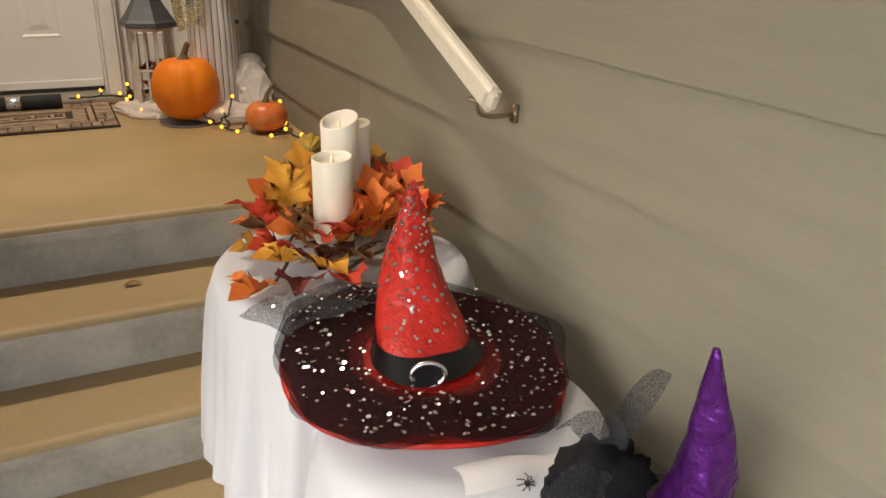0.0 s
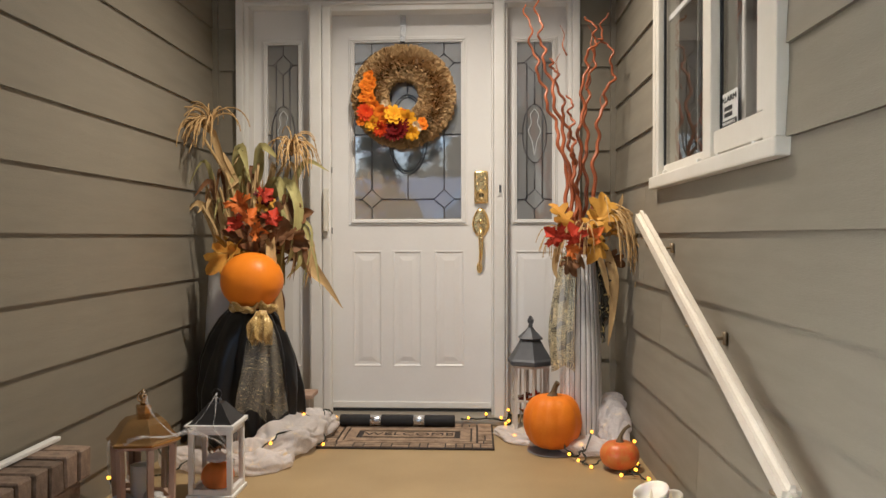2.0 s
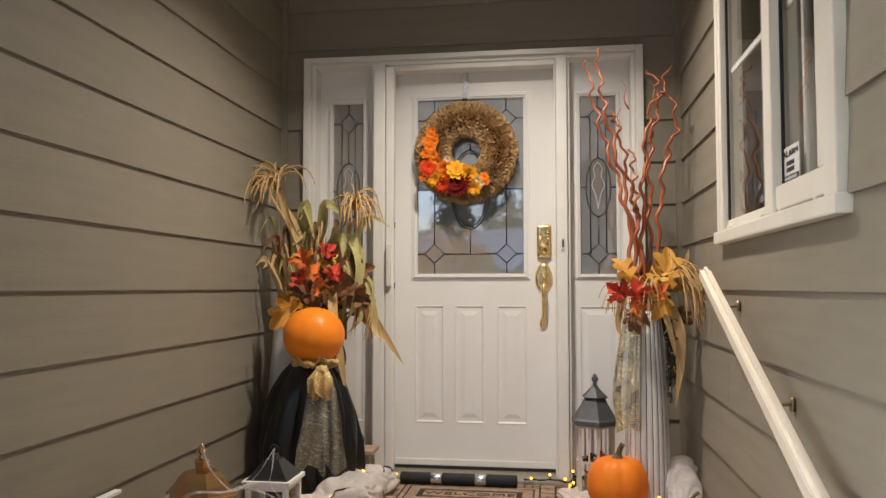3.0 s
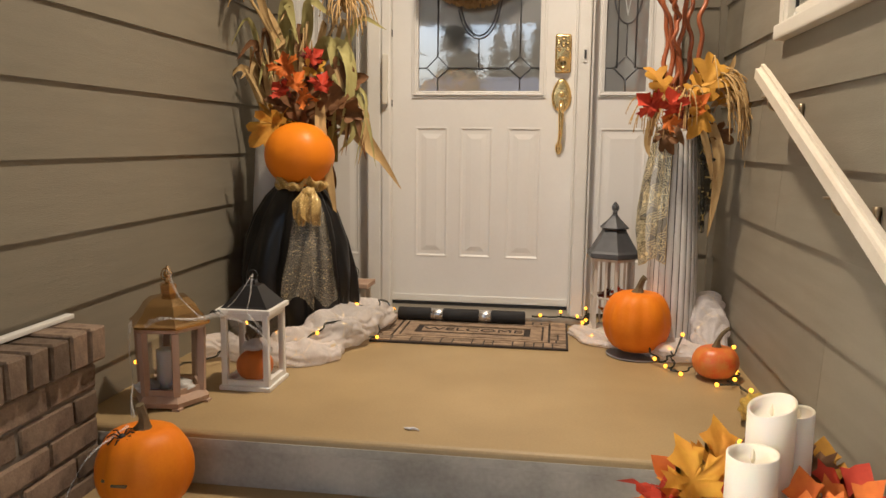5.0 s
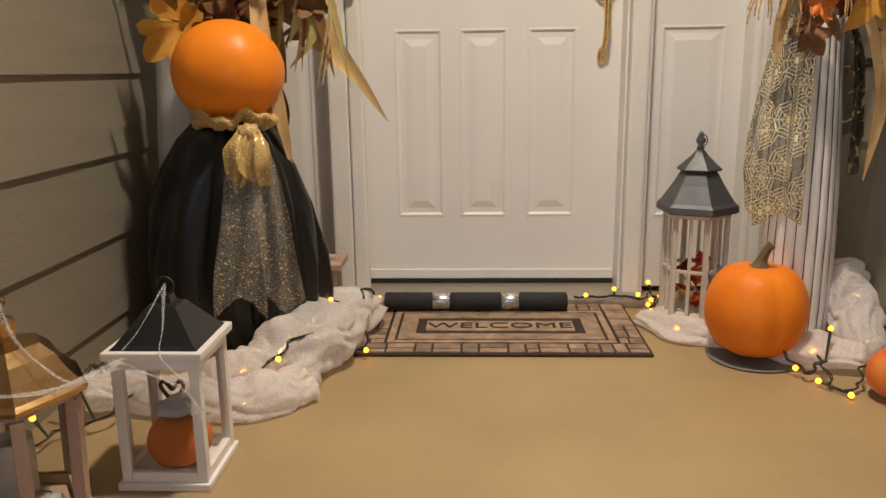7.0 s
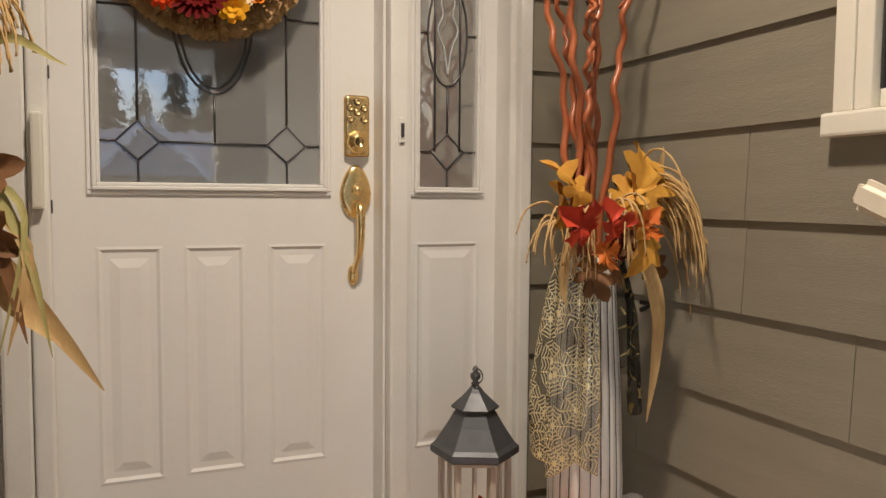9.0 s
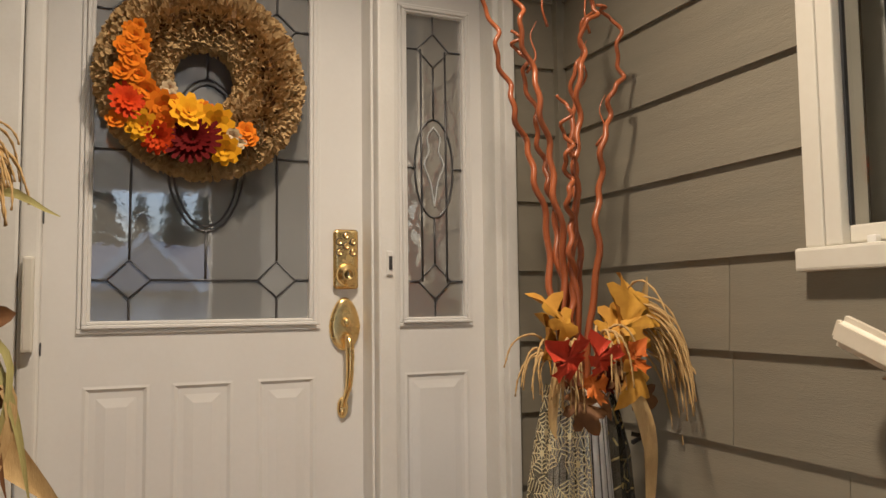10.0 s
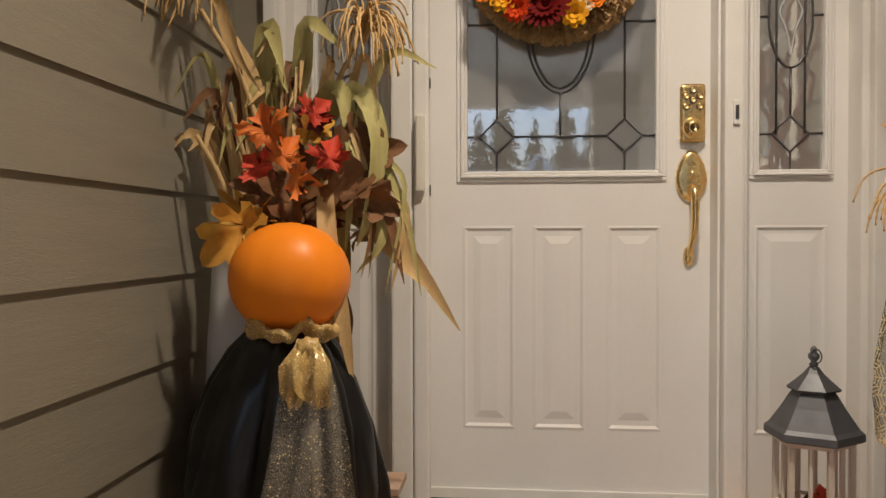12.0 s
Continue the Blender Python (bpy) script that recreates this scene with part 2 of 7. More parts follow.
def lathe(bm, profile, n=24, centre=(0, 0, 0), wobble=None, cap=True):
    """Turns (radius, height) pairs round z. wobble(angle, k) scales the radius."""
    rings = []
    for k, (r, z) in enumerate(profile):
        ring = []
        for i in range(n):
            a = math.tau * i / n
            q = r * (wobble(a, k) if wobble else 1)
            ring.append(bm.verts.new((centre[0] + q * math.cos(a), centre[1] + q * math.sin(a), centre[2] + z)))
        rings.append(ring)
    for a, b in zip(rings, rings[1:]):
        for i in range(n):
            j = (i + 1) % n
            bm.faces.new((a[i], a[j], b[j], b[i]))
    if cap:
        bm.faces.new(rings[0][::-1])
        bm.faces.new(rings[-1])
    return rings


def tube(bm, pts, r, n=8, cap=True):
    """A round rod along pts; r: one radius or one for each point."""
    pts = [Vector(p) for p in pts]
    rad = r if isinstance(r, (list, tuple)) else [r] * len(pts)
    rings, side = [], None
    for k, p in enumerate(pts):
        d = (pts[min(k + 1, len(pts) - 1)] - pts[max(k - 1, 0)]).normalized()
        if side is None:
            side = d.orthogonal().normalized()
        side = (side - d * side.dot(d)).normalized()
        up = d.cross(side)
        rings.append([bm.verts.new(p + rad[k] * (math.cos(math.tau * i / n) * side + math.sin(math.tau * i / n) * up)) for i in range(n)])
    for a, b in zip(rings, rings[1:]):
        for i in range(n):
            j = (i + 1) % n
            bm.faces.new((a[i], a[j], b[j], b[i]))
    if cap:
        bm.faces.new(rings[0][::-1])
        bm.faces.new(rings[-1])


def curve_pts(keys, n):
    """A smooth line of n points through the keys."""
    k = [Vector(p) for p in keys]
    k = [2 * k[0] - k[1]] + k + [2 * k[-1] - k[-2]]
    out = []
    for i in range(n):
        u = i / (n - 1) * (len(k) - 3)
        j = min(int(u), len(k) - 4)
        t = u - j
        a, b, c, d = k[j:j + 4]
        out.append(0.5 * ((2 * b) + (c - a) * t + (2 * a - 5 * b + 4 * c - d) * t * t + (3 * b - a - 3 * c + d) * t ** 3))
    return out


def blade(bm, pts, widths, face=(0, -1, 0), fold=0.25, twist=0.0):
    """A long leaf along pts, folded along its middle."""
    f = Vector(face).normalized()
    rows = []
    for k, p in enumerate(pts):
        d = (pts[min(k + 1, len(pts) - 1)] - pts[max(k - 1, 0)]).normalized()
        s = d.cross(f)
        s = s.normalized() if s.length > 1e-4 else d.orthogonal().normalized()
        up = s.cross(d).normalized()
        a = twist * k / len(pts)
        s, up = s * math.cos(a) + up * math.sin(a), up * math.cos(a) - s * math.sin(a)
        w = widths[k]
        rows.append([bm.verts.new(p - s * w + up * w * fold), bm.verts.new(p), bm.verts.new(p + s * w + up * w * fold)])
    for a, b in zip(rows, rows[1:]):
        for i in (0, 1):
            bm.faces.new((a[i], a[i + 1], b[i + 1], b[i]))


def taper(n, w, tip=0.1):
    return [w * max(tip, math.sin(math.pi * min(1, 0.25 + 0.75 * i / (n - 1))) ** 0.8) for i in range(n)]


MAPLE = [(0, -0.01), (0.1, 0.03), (0.36, -0.05), (0.32, 0.07), (0.43, 0.17), (0.3, 0.21), (0.46, 0.28), (0.66, 0.33), (0.57, 0.42), (0.64, 0.59), (0.46, 0.53), (0.39, 0.62), (0.24, 0.47), (0.24, 0.63), (0.35, 0.71), (0.22, 0.77), (0.15, 0.87), (0, 1.06)]


OAK = [(0, -0.01), (0.05, 0.05), (0.16, 0.06), (0.22, 0.15), (0.14, 0.22), (0.13, 0.28), (0.3, 0.32), (0.4, 0.42), (0.33, 0.52), (0.19, 0.5), (0.18, 0.57), (0.34, 0.66), (0.37, 0.77), (0.25, 0.82), (0.16, 0.78), (0.15, 0.88), (0.1, 0.98), (0, 1.04)]


def maple(bm, place, size, curl=0.25, rim=None):
    """A lobed maple leaf in the pose place; it lies along +y."""
    rim = rim or MAPLE
    out = rim + [(-x, y) for x, y in rim[-2:0:-1]]
    def lift(x, y):
        return place @ Vector((x * size, y * size, size * curl * (0.75 * abs(x) - 0.6 * (y - 0.3) ** 2 + 0.16 * math.sin(9 * x + 5 * y + size * 90))))
    mid = bm.verts.new(lift(0, 0.3))
    ring = [bm.verts.new(lift(x, y)) for x, y in out]
    half = [bm.verts.new(lift(x * 0.5, 0.3 + (y - 0.3) * 0.5)) for x, y in out]
    for i in range(len(ring)):
        j = (i + 1) % len(ring)
        bm.faces.new((mid, half[i], half[j]))
        bm.faces.new((half[i], ring[i], ring[j], half[j]))
    stalk = [Vector((0, -0.01, 0)), Vector((0.01, -0.14, 0.02)), Vector((0.03, -0.28, 0.02))]
    tube(bm, [place @ (q * size) for q in stalk], 0.011 * size, 4)


def turned(loc, rx=0, ry=0, rz=0):
    return pose(*loc, rx, ry, rz)

# ---- the setting ----
XL, XR, YD, DOOR = -1.14, 0.82, 3.66, 3.75
LINES = [0.11 + 0.2005 * k for k in range(-5, 13)]
GROUND = -0.70

ground = single("ground", boxes((-60, 60, -90, 40, GROUND - 0.3, GROUND)), shade("lawn", (0.07, 0.085, 0.03), 0.9, dark=(0.1, 0.08, 0.04), scale=0.8, fine=30, bump=0.5), "flat lawn ground around the house", "ground", kind="structure")
# The wide second slab is added out of view to bounce daylight onto the ceiling.
walkway = single("pavement", boxes((-1.12, 0.8, 0.9, 1.38, GROUND, GROUND + 0.012), (-6.0, 5.5, -9.9, 0.9, GROUND, GROUND + 0.012)), RISER, "grey concrete walk before the steps, with an added unseen apron that bounces light", "pavement", kind="structure")
road = single("road", boxes((-60, 60, -17, -10, GROUND, GROUND + 0.01)), shade("asphalt", (0.05, 0.05, 0.052), 0.9, scale=2, fine=80, bump=0.4), "dark asphalt street in front of the house", "road", kind="structure")

# porch slab and steps with rounded nosings
RISE, RUN, EDGE = 0.162, 0.225, 2.172
def slab(name, y0, y1, top, label, category):
    root = thing(name, (0, 0, 0), label, category, "", "structure")
    left = XL if top == 0.0 else -1.036
    part("block", boxes((left, XR, y0 + 0.03, y1, GROUND, top - 0.03)), RISER, root)
    bm = boxes((left, XR, y0, y1, top - 0.045, top))
    es = [e for e in bm.edges if all(abs(v.co.y - y0) < 1e-5 for v in e.verts) and abs(e.verts[0].co.z - e.verts[1].co.z) < 1e-5]
    bmesh.ops.bevel(bm, geom=es, offset=0.016, segments=4, affect="EDGES", profile=0.5)
    part("tread", bm, CONCRETE, root)
    bm = boxes((left, XR, y0 - 0.003, y0 + 0.028, top - 0.0485, top - 0.012))
    bmesh.ops.bevel(bm, geom=bm.edges[:], offset=0.008, segments=2, affect="EDGES")
    part("nosing", bm, RISER, root, "worn grey edge of the step")
    return root
slab("floor", EDGE, 3.9, 0.0, "tan coated concrete porch floor with a worn grey edge", "porch floor")
for _k in (1, 2, 3):
    slab("step", EDGE - RUN * _k, EDGE - RUN * (_k - 1) + 0.029, -RISE * _k, "concrete step with a tan tread and a grey riser", "step")


def board_mesh(length, top):
    """A lap board along x, its face to -y, the butt edge proud."""
    bm = bmesh.new()
    sec = [(-0.0108, 0.0), (-0.0108, 0.002), (-0.001, top), (0.0, top), (0.0, 0.0)]
    a = [bm.verts.new((0, y, z)) for y, z in sec]
    b = [bm.verts.new((length, y, z)) for y, z in sec]
    bm.faces.new(a)
    bm.faces.new(b[::-1])
    for i in range(5):
        j = (i + 1) % 5
        bm.faces.new((a[j], a[i], b[i], b[j]))
    me = bpy.data.meshes.new("siding_board")
    bm.to_mesh(me)
    bm.free()
    me.materials.append(SIDING)
    return me


def board(root, p, rz, length, height=0.2005):
    key = (round(length, 3), round(height, 3))
    if key not in BOARDS:
        BOARDS[key] = board_mesh(*key)
    ob = new("siding_board", BOARDS[key])
    ob.matrix_basis = pose(*p, 0, 0, rz)
    ob.parent = root
    return ob
BOARDS = {}

WY0, WY1, WZ0, WZ1 = 1.675, 2.765, 1.112, 2.4   # window opening in the right wall
def wall(name, label, *rows):
    root = thing(name, (0, 0, 0), label, "wall", "", "structure")
    part("core", boxes(*rows), SIDING, root)
    return root
wall_left = wall("wall_left", "taupe lap siding wall beside the porch", (XL - 0.15, XL, 1.0, 3.9, GROUND, 2.62))
wall_right = wall("wall_right", "taupe lap siding wall with a window", (XR, XR + 0.15, -1.2, WY0, GROUND, 2.62), (XR, XR + 0.15, WY1, 3.9, GROUND, 2.62), (XR, XR + 0.15, WY0, WY1, GROUND, WZ0), (XR, XR + 0.15, WY0, WY1, WZ1, 2.62))
wall_door = wall("wall_door", "taupe lap siding wall around the front door", (XL, -1.0, YD, YD + 0.16, 0, 2.62), (0.628, XR, YD, YD + 0.16, 0, 2.62), (-1.0, 0.628, YD, YD + 0.16, 2.06, 2.62))
wing = single("wall_wing", boxes((0.55, 1.7, -3.0, -2.75, GROUND, 2.62)), SIDING, "taupe siding wall at the mouth of the porch", "wall", kind="structure")
_random = random.Random(4)
for z in LINES:
    h = min(0.2005, 2.62 - z)
    cut = 3.0 if 0.6 < z < 1.0 else 3.35 if 0.2 < z < 0.4 else 1.9 + 0.9 * _random.random()
    for y0, y1 in ((1.0, 3.35), (3.35, YD - 0.02)) if 0.2 < z < 0.4 else ((1.0, YD - 0.02),):
        board(wall_left, (XL, y0 + 0.001, z), 90, y1 - y0 - 0.002, h)
    spans = [(-1.2, 0.15), (0.15, cut), (cut, YD - 0.02)]
    if z + 0.2 > WZ0 and z < WZ1:
        spans = [(-1.2, 0.15), (0.15, WY0 - 0.07), (WY1 + 0.005, YD - 0.02)]
    if 0.89 < z < 1.0:
        spans = [(-1.2, 0.15), (0.15, 3.0), (3.0, YD - 0.02)]
    for y0, y1 in spans:
        board(wall_right, (XR, y1 - 0.001, z), -90, y1 - y0 - 0.002, h)
    if z > 0:
        if z < 2.0:
            board(wall_door, (XL + 0.025, YD, z), 0, 0.1, h)
            board(wall_door, (0.645, YD, z), 0, XR - 0.025 - 0.645, h)
        else:
            board(wall_door, (XL + 0.025, YD, z), 0, XR - XL - 0.05, h)
for x0, x1 in ((XL, XL + 0.03), (XR - 0.03, XR)):
    single("trim", boxes((x0, x1, YD - 0.03, YD - 0.0005, 0, 2.62)), SIDING, "taupe painted corner strip between siding walls", "corner trim", kind="structure")
single("trim", boxes((XL - 0.15, XL + 0.015, 0.97, 1.0, GROUND, 2.62)), SIDING, "taupe painted end board of the siding wall", "corner trim", kind="structure")

# covered ceiling of boards, beam and lamp
bm = bmesh.new()
for i in range(42):
    y = -2.75 + i * 0.153
    box(bm, -3.2, 1.6, y + 0.003, y + 0.15, 2.62, 2.64)
box(bm, -3.2, 1.6, -2.9, 3.9, 2.645, 2.75)
ceiling = single("ceiling", bm, WHITE, "white board ceiling of the covered porch", "ceiling", kind="structure")
single("beam", boxes((-3.2, 1.6, -3.0, -2.75, 2.27, 2.615)), WHITE, "white painted beam across the porch mouth", "beam", kind="structure")

# ---- front door, its frame and the window ----
FR = 3.64      # front of the door frame
door_frame = thing("door_frame", (0, 0, 0), "white painted door frame with two sidelights", "door frame", "", "structure")
def frame_bar(name, x0, x1, y0, y1, z0, z1, r=0.005):
    return part(name, soft_box(x0, x1, y0, y1, z0, z1, r), TRIM, door_frame)
frame_bar("casing", -1.02, -0.984, FR - 0.012, DOOR + 0.08, 0.0, 2.073)
frame_bar("casing_lip", -0.9845, -0.962, FR + 0.012, DOOR + 0.08, 0.0, 2.05, 0.007)
frame_bar("casing", 0.609, 0.645, FR - 0.012, DOOR + 0.08, 0.0, 2.073)
frame_bar("casing_lip", 0.588, 0.6095, FR + 0.012, DOOR + 0.08, 0.0, 2.05, 0.007)
frame_bar("head", -0.9835, 0.6085, FR - 0.012, DOOR + 0.08, 2.047, 2.0725)
frame_bar("head_lip", -0.984, 0.609, FR + 0.008, DOOR + 0.08, 2.027, 2.0475, 0.007)
frame_bar("mullion", -0.662, -0.60, FR - 0.004, DOOR + 0.08, 0.0, 2.035, 0.008)
frame_bar("mullion_bead", -0.674, -0.6625, FR + 0.02, DOOR + 0.08, 0.0, 2.027)
frame_bar("mullion", 0.233, 0.287, FR - 0.004, DOOR + 0.08, 0.0, 2.035, 0.008)
frame_bar("mullion_bead", 0.2875, 0.30, FR + 0.02, DOOR + 0.08, 0.0, 2.027)
frame_bar("jamb", 0.2235, 0.2325, FR + 0.03, DOOR + 0.05, 0.0, 2.03)
frame_bar("stop_rail", -0.6, 0.2325, FR + 0.02, DOOR + 0.0, 2.0, 2.03, 0.006)
part("threshold", soft_box(-0.66, 0.29, 3.56, DOOR + 0.05, 0.0, 0.028, 0.008), shade("worn_aluminium", (0.42, 0.38, 0.31), 0.45, 0.6, scale=12, bump=0.2), door_frame, "worn metal threshold")
part("weather_strip", boxes((-0.575, 0.222, DOOR - 0.008, DOOR + 0.03, 0.0285, 0.042)), RUBBER, door_frame)

# retractable screen: tall housing with a pull bar
screen = thing("screen_housing", (-0.578, FR - 0.01, 0.03), "white retractable screen housing with a long pull", "screen door")
part("housing", soft_box(-0.0215, 0.022, 0.0, 0.05, 0.0, 1.985, 0.009, 3), TRIM, screen)
part("pull", soft_box(-0.012, 0.012, -0.022, 0.003, 0.895, 1.105, 0.006), CREAM, screen, "slim cream pull bar")
for _z in (0.885, 1.18):
    part("screw", soft_box(0.0225, 0.026, 0.014, 0.024, _z, _z + 0.03, 0.002), LEAD, screen)
catch = thing("screen_catch", (0.262, FR - 0.004, 1.13), "small white latch keeper with two screws on the frame", "latch")
part("plate", soft_box(-0.008, 0.008, -0.006, 0.0, -0.032, 0.032, 0.002), TRIM, catch)
part("slot", boxes((-0.003, 0.006, -0.0085, -0.0062, -0.018, 0.018)), LEAD, catch, "dark slot")


def panel(bm, x0, x1, z0, z1, y, w=0.03, raise_=0.004):
    """A raised panel: sunk moulding round a raised field, on a face at y towards -y."""
    steps = [(0, -0.0004), (0.007, -0.0018), (0.015, 0.003), (w, 0.003), (w + 0.022, -raise_ * 0.3), (w + 0.026, -raise_ * 0.3)]
    rings = [[bm.verts.new(p) for p in ((x0 + d, y + e, z0 + d), (x1 - d, y + e, z0 + d), (x1 - d, y + e, z1 - d), (x0 + d, y + e, z1 - d))] for d, e in steps]
    for a, b in zip(rings, rings[1:]):
        for i in range(4):
            j = (i + 1) % 4
            bm.faces.new((a[i], a[j], b[j], b[i]))
    bm.faces.new(rings[-1])
    return rings[0]


def face_with_holes(bm, x0, x1, z0, z1, y, holes):
    """A flat face at y with rectangular holes, cut along their lines."""
    xs = sorted({x0, x1, *[h[0] for h in holes], *[h[1] for h in holes]})
    zs = sorted({z0, z1, *[h[2] for h in holes], *[h[3] for h in holes]})
    for a, b in zip(xs, xs[1:]):
        for c, d in zip(zs, zs[1:]):
            if any(h[0] - 1e-6 <= a and b <= h[1] + 1e-6 and h[2] - 1e-6 <= c and d <= h[3] + 1e-6 for h in holes):
                continue
            bm.faces.new([bm.verts.new(p) for p in ((a, y, c), (b, y, c), (b, y, d), (a, y, d))])


def lite_frame(root, x0, x1, z0, z1, y, w=0.03):
    bm = bmesh.new()
    for k, (d0, d1, p) in enumerate(((-w, -w * 0.62, 0.006), (-w * 0.62, -w * 0.3, 0.013), (-w * 0.3, 0.0, 0.009))):
        for r in ((x0 + d0, x1 - d0, z0 + d0, z0 + d1), (x0 + d0, x1 - d0, z1 - d1, z1 - d0), (x0 + d0, x0 + d1, z0 + d1, z1 - d1), (x1 - d1, x1 - d0, z0 + d1, z1 - d1)):
            box(bm, r[0], r[1], y - p, y + 0.03, r[2], r[3])
    bmesh.ops.bevel(bm, geom=bm.edges[:], offset=0.002, segments=1, affect="EDGES")
    return part("lite_frame", bm, WHITE, root)


def came(root, lines, y, w=0.0032):
    """Lead strips between the pieces of glass; each line is a run of (x, z)."""
    for ln in lines:
        bm = bmesh.new()
        tube(bm, [(x, y, z) for x, z in ln], w, 6)
        part("came", bm, LEAD, root, smooth=True)


def oval(cx, cz, rx, rz, n=28):
    return [(cx + rx * math.sin(math.tau * i / n), cz + rz * math.cos(math.tau * i / n)) for i in range(n + 1)]


# door
front_door = thing("door_1", (0, 0, 0), "closed white six-panel door with a leaded half window", "door", "", "structure")
GX0, GX1, GZ0, GZ1 = -0.457, 0.074, 0.988, 1.865
PAN = [(-0.471, -0.320, 0.248, 0.833), (-0.270, -0.121, 0.248, 0.833), (-0.062, 0.092, 0.248, 0.833)]
bm = bmesh.new()
face_with_holes(bm, -0.6, 0.224, 0.042, 2.03, DOOR, PAN + [(GX0, GX1, GZ0, GZ1)])
for p in PAN:
    panel(bm, *p, DOOR)
part("slab", bm, WHITE, front_door)
part("slab_edge", boxes((-0.6, 0.224, DOOR + 0.022, DOOR + 0.044, 0.042, 0.97), (-0.6, 0.224, DOOR + 0.022, DOOR + 0.044, 1.9, 2.03), (-0.6, -0.48, DOOR + 0.022, DOOR + 0.044, 0.97, 1.9), (0.1, 0.224, DOOR + 0.022, DOOR + 0.044, 0.97, 1.9)), WHITE, front_door)
part("sweep", soft_box(-0.598, 0.222, DOOR - 0.008, DOOR - 0.0005, 0.044, 0.075, 0.003), TRIM, front_door, "slim white sweep along the bottom")
lite_frame(front_door, GX0, GX1, GZ0, GZ1, DOOR)
part("pane", flat([(GX0, DOOR + 0.008, GZ0), (GX1, DOOR + 0.008, GZ0), (GX1, DOOR + 0.008, GZ1), (GX0, DOOR + 0.008, GZ1)]), ROLLED, front_door, "rolled glass pane").visible_shadow = False
cx, gw = (GX0 + GX1) / 2, GX1 - GX0
GY = DOOR + 0.006
oz = 1.41
came(front_door, [
    [(GX0 + 0.085, GZ0), (GX0 + 0.085, GZ0 + 0.055), (GX0 + 0.035, GZ0 + 0.1), (GX0 + 0.085, GZ0 + 0.15), (GX0 + 0.135, GZ0 + 0.1), (GX0 + 0.085, GZ0 + 0.055)],
    [(GX1 - 0.085, GZ0), (GX1 - 0.085, GZ0 + 0.055), (GX1 - 0.035, GZ0 + 0.1), (GX1 - 0.085, GZ0 + 0.15), (GX1 - 0.135, GZ0 + 0.1), (GX1 - 0.085, GZ0 + 0.055)],
    [(GX0 + 0.085, GZ1), (GX0 + 0.085, GZ1 - 0.055), (GX0 + 0.035, GZ1 - 0.1), (GX0 + 0.085, GZ1 - 0.15), (GX0 + 0.135, GZ1 - 0.1), (GX0 + 0.085, GZ1 - 0.055)],
    [(GX1 - 0.085, GZ1), (GX1 - 0.085, GZ1 - 0.055), (GX1 - 0.035, GZ1 - 0.1), (GX1 - 0.085, GZ1 - 0.15), (GX1 - 0.135, GZ1 - 0.1), (GX1 - 0.085, GZ1 - 0.055)],
    [(GX0, GZ0 + 0.1), (GX0 + 0.035, GZ0 + 0.1)], [(GX0 + 0.135, GZ0 + 0.1), (GX1 - 0.135, GZ0 + 0.1)], [(GX1 - 0.035, GZ0 + 0.1), (GX1, GZ0 + 0.1)],
    [(GX0, GZ1 - 0.1), (GX0 + 0.035, GZ1 - 0.1)], [(GX0 + 0.135, GZ1 - 0.1), (GX1 - 0.135, GZ1 - 0.1)], [(GX1 - 0.035, GZ1 - 0.1), (GX1, GZ1 - 0.1)],
    [(GX0 + 0.085, GZ0 + 0.15), (GX0 + 0.085, GZ1 - 0.15)], [(GX1 - 0.085, GZ0 + 0.15), (GX1 - 0.085, GZ1 - 0.15)],
    [(GX0, oz), (GX0 + 0.085, oz)], [(GX1 - 0.085, oz), (GX1, oz)],
    oval(cx, oz, 0.085, 0.185), oval(cx, oz, 0.098, 0.198),
    [(cx, oz - 0.198), (cx, GZ0 + 0.1)], [(cx, oz + 0.198), (cx, GZ1 - 0.1)]], GY)

# keypad deadbolt and handle set
lock = thing("deadbolt", (0.173, DOOR - 0.001, 1.145), "brass keypad deadbolt on the white door", "lock")
bm = soft_box(-0.034, 0.034, -0.016, 0.0, -0.081, 0.081, 0.012, 4)
part("plate", bm, BRASS, lock, smooth=True)
for bx, bz in ((0, 0.064), (-0.019, 0.047), (0.019, 0.047), (0, 0.036), (-0.019, 0.018), (0.019, 0.018)):
    bm = bmesh.new()
    lathe(bm, [(0.0085, 0), (0.0085, 0.004), (0.006, 0.007), (0.005, 0.0055)], 12)
    bmesh.ops.transform(bm, matrix=pose(bx, -0.0165, bz, 90), verts=bm.verts)
    part("button", bm, BRASS, lock, smooth=True)
    bm = bmesh.new()
    lathe(bm, [(0.0105, 0), (0.0105, 0.0012)], 14)
    bmesh.ops.transform(bm, matrix=pose(bx, -0.0158, bz, 90), verts=bm.verts)
    part("button_seat", bm, LEAD, lock)
bm = bmesh.new()
lathe(bm, [(0.03, 0), (0.03, 0.008), (0.026, 0.014), (0.018, 0.016), (0.017, 0.02), (0.012, 0.0205), (0.0115, 0.017)], 24)
bmesh.ops.transform(bm, matrix=pose(0, -0.0165, -0.043, 90), verts=bm.verts)
cyl = part("cylinder", bm, BRASS, lock, smooth=True)
part("keyhole", boxes((-0.0015, 0.0015, -0.038, -0.0335, -0.049, -0.037)), LEAD, lock)
hset = thing("handle_set", (0.171, DOOR - 0.001, 0.826), "polished brass door pull with an oval thumb latch", "door handle")
bm = bmesh.new()
lathe(bm, [(1, 0), (1, 0.006), (0.88, 0.011), (0.7, 0.013)], 28, wobble=lambda a, k: 1.0)
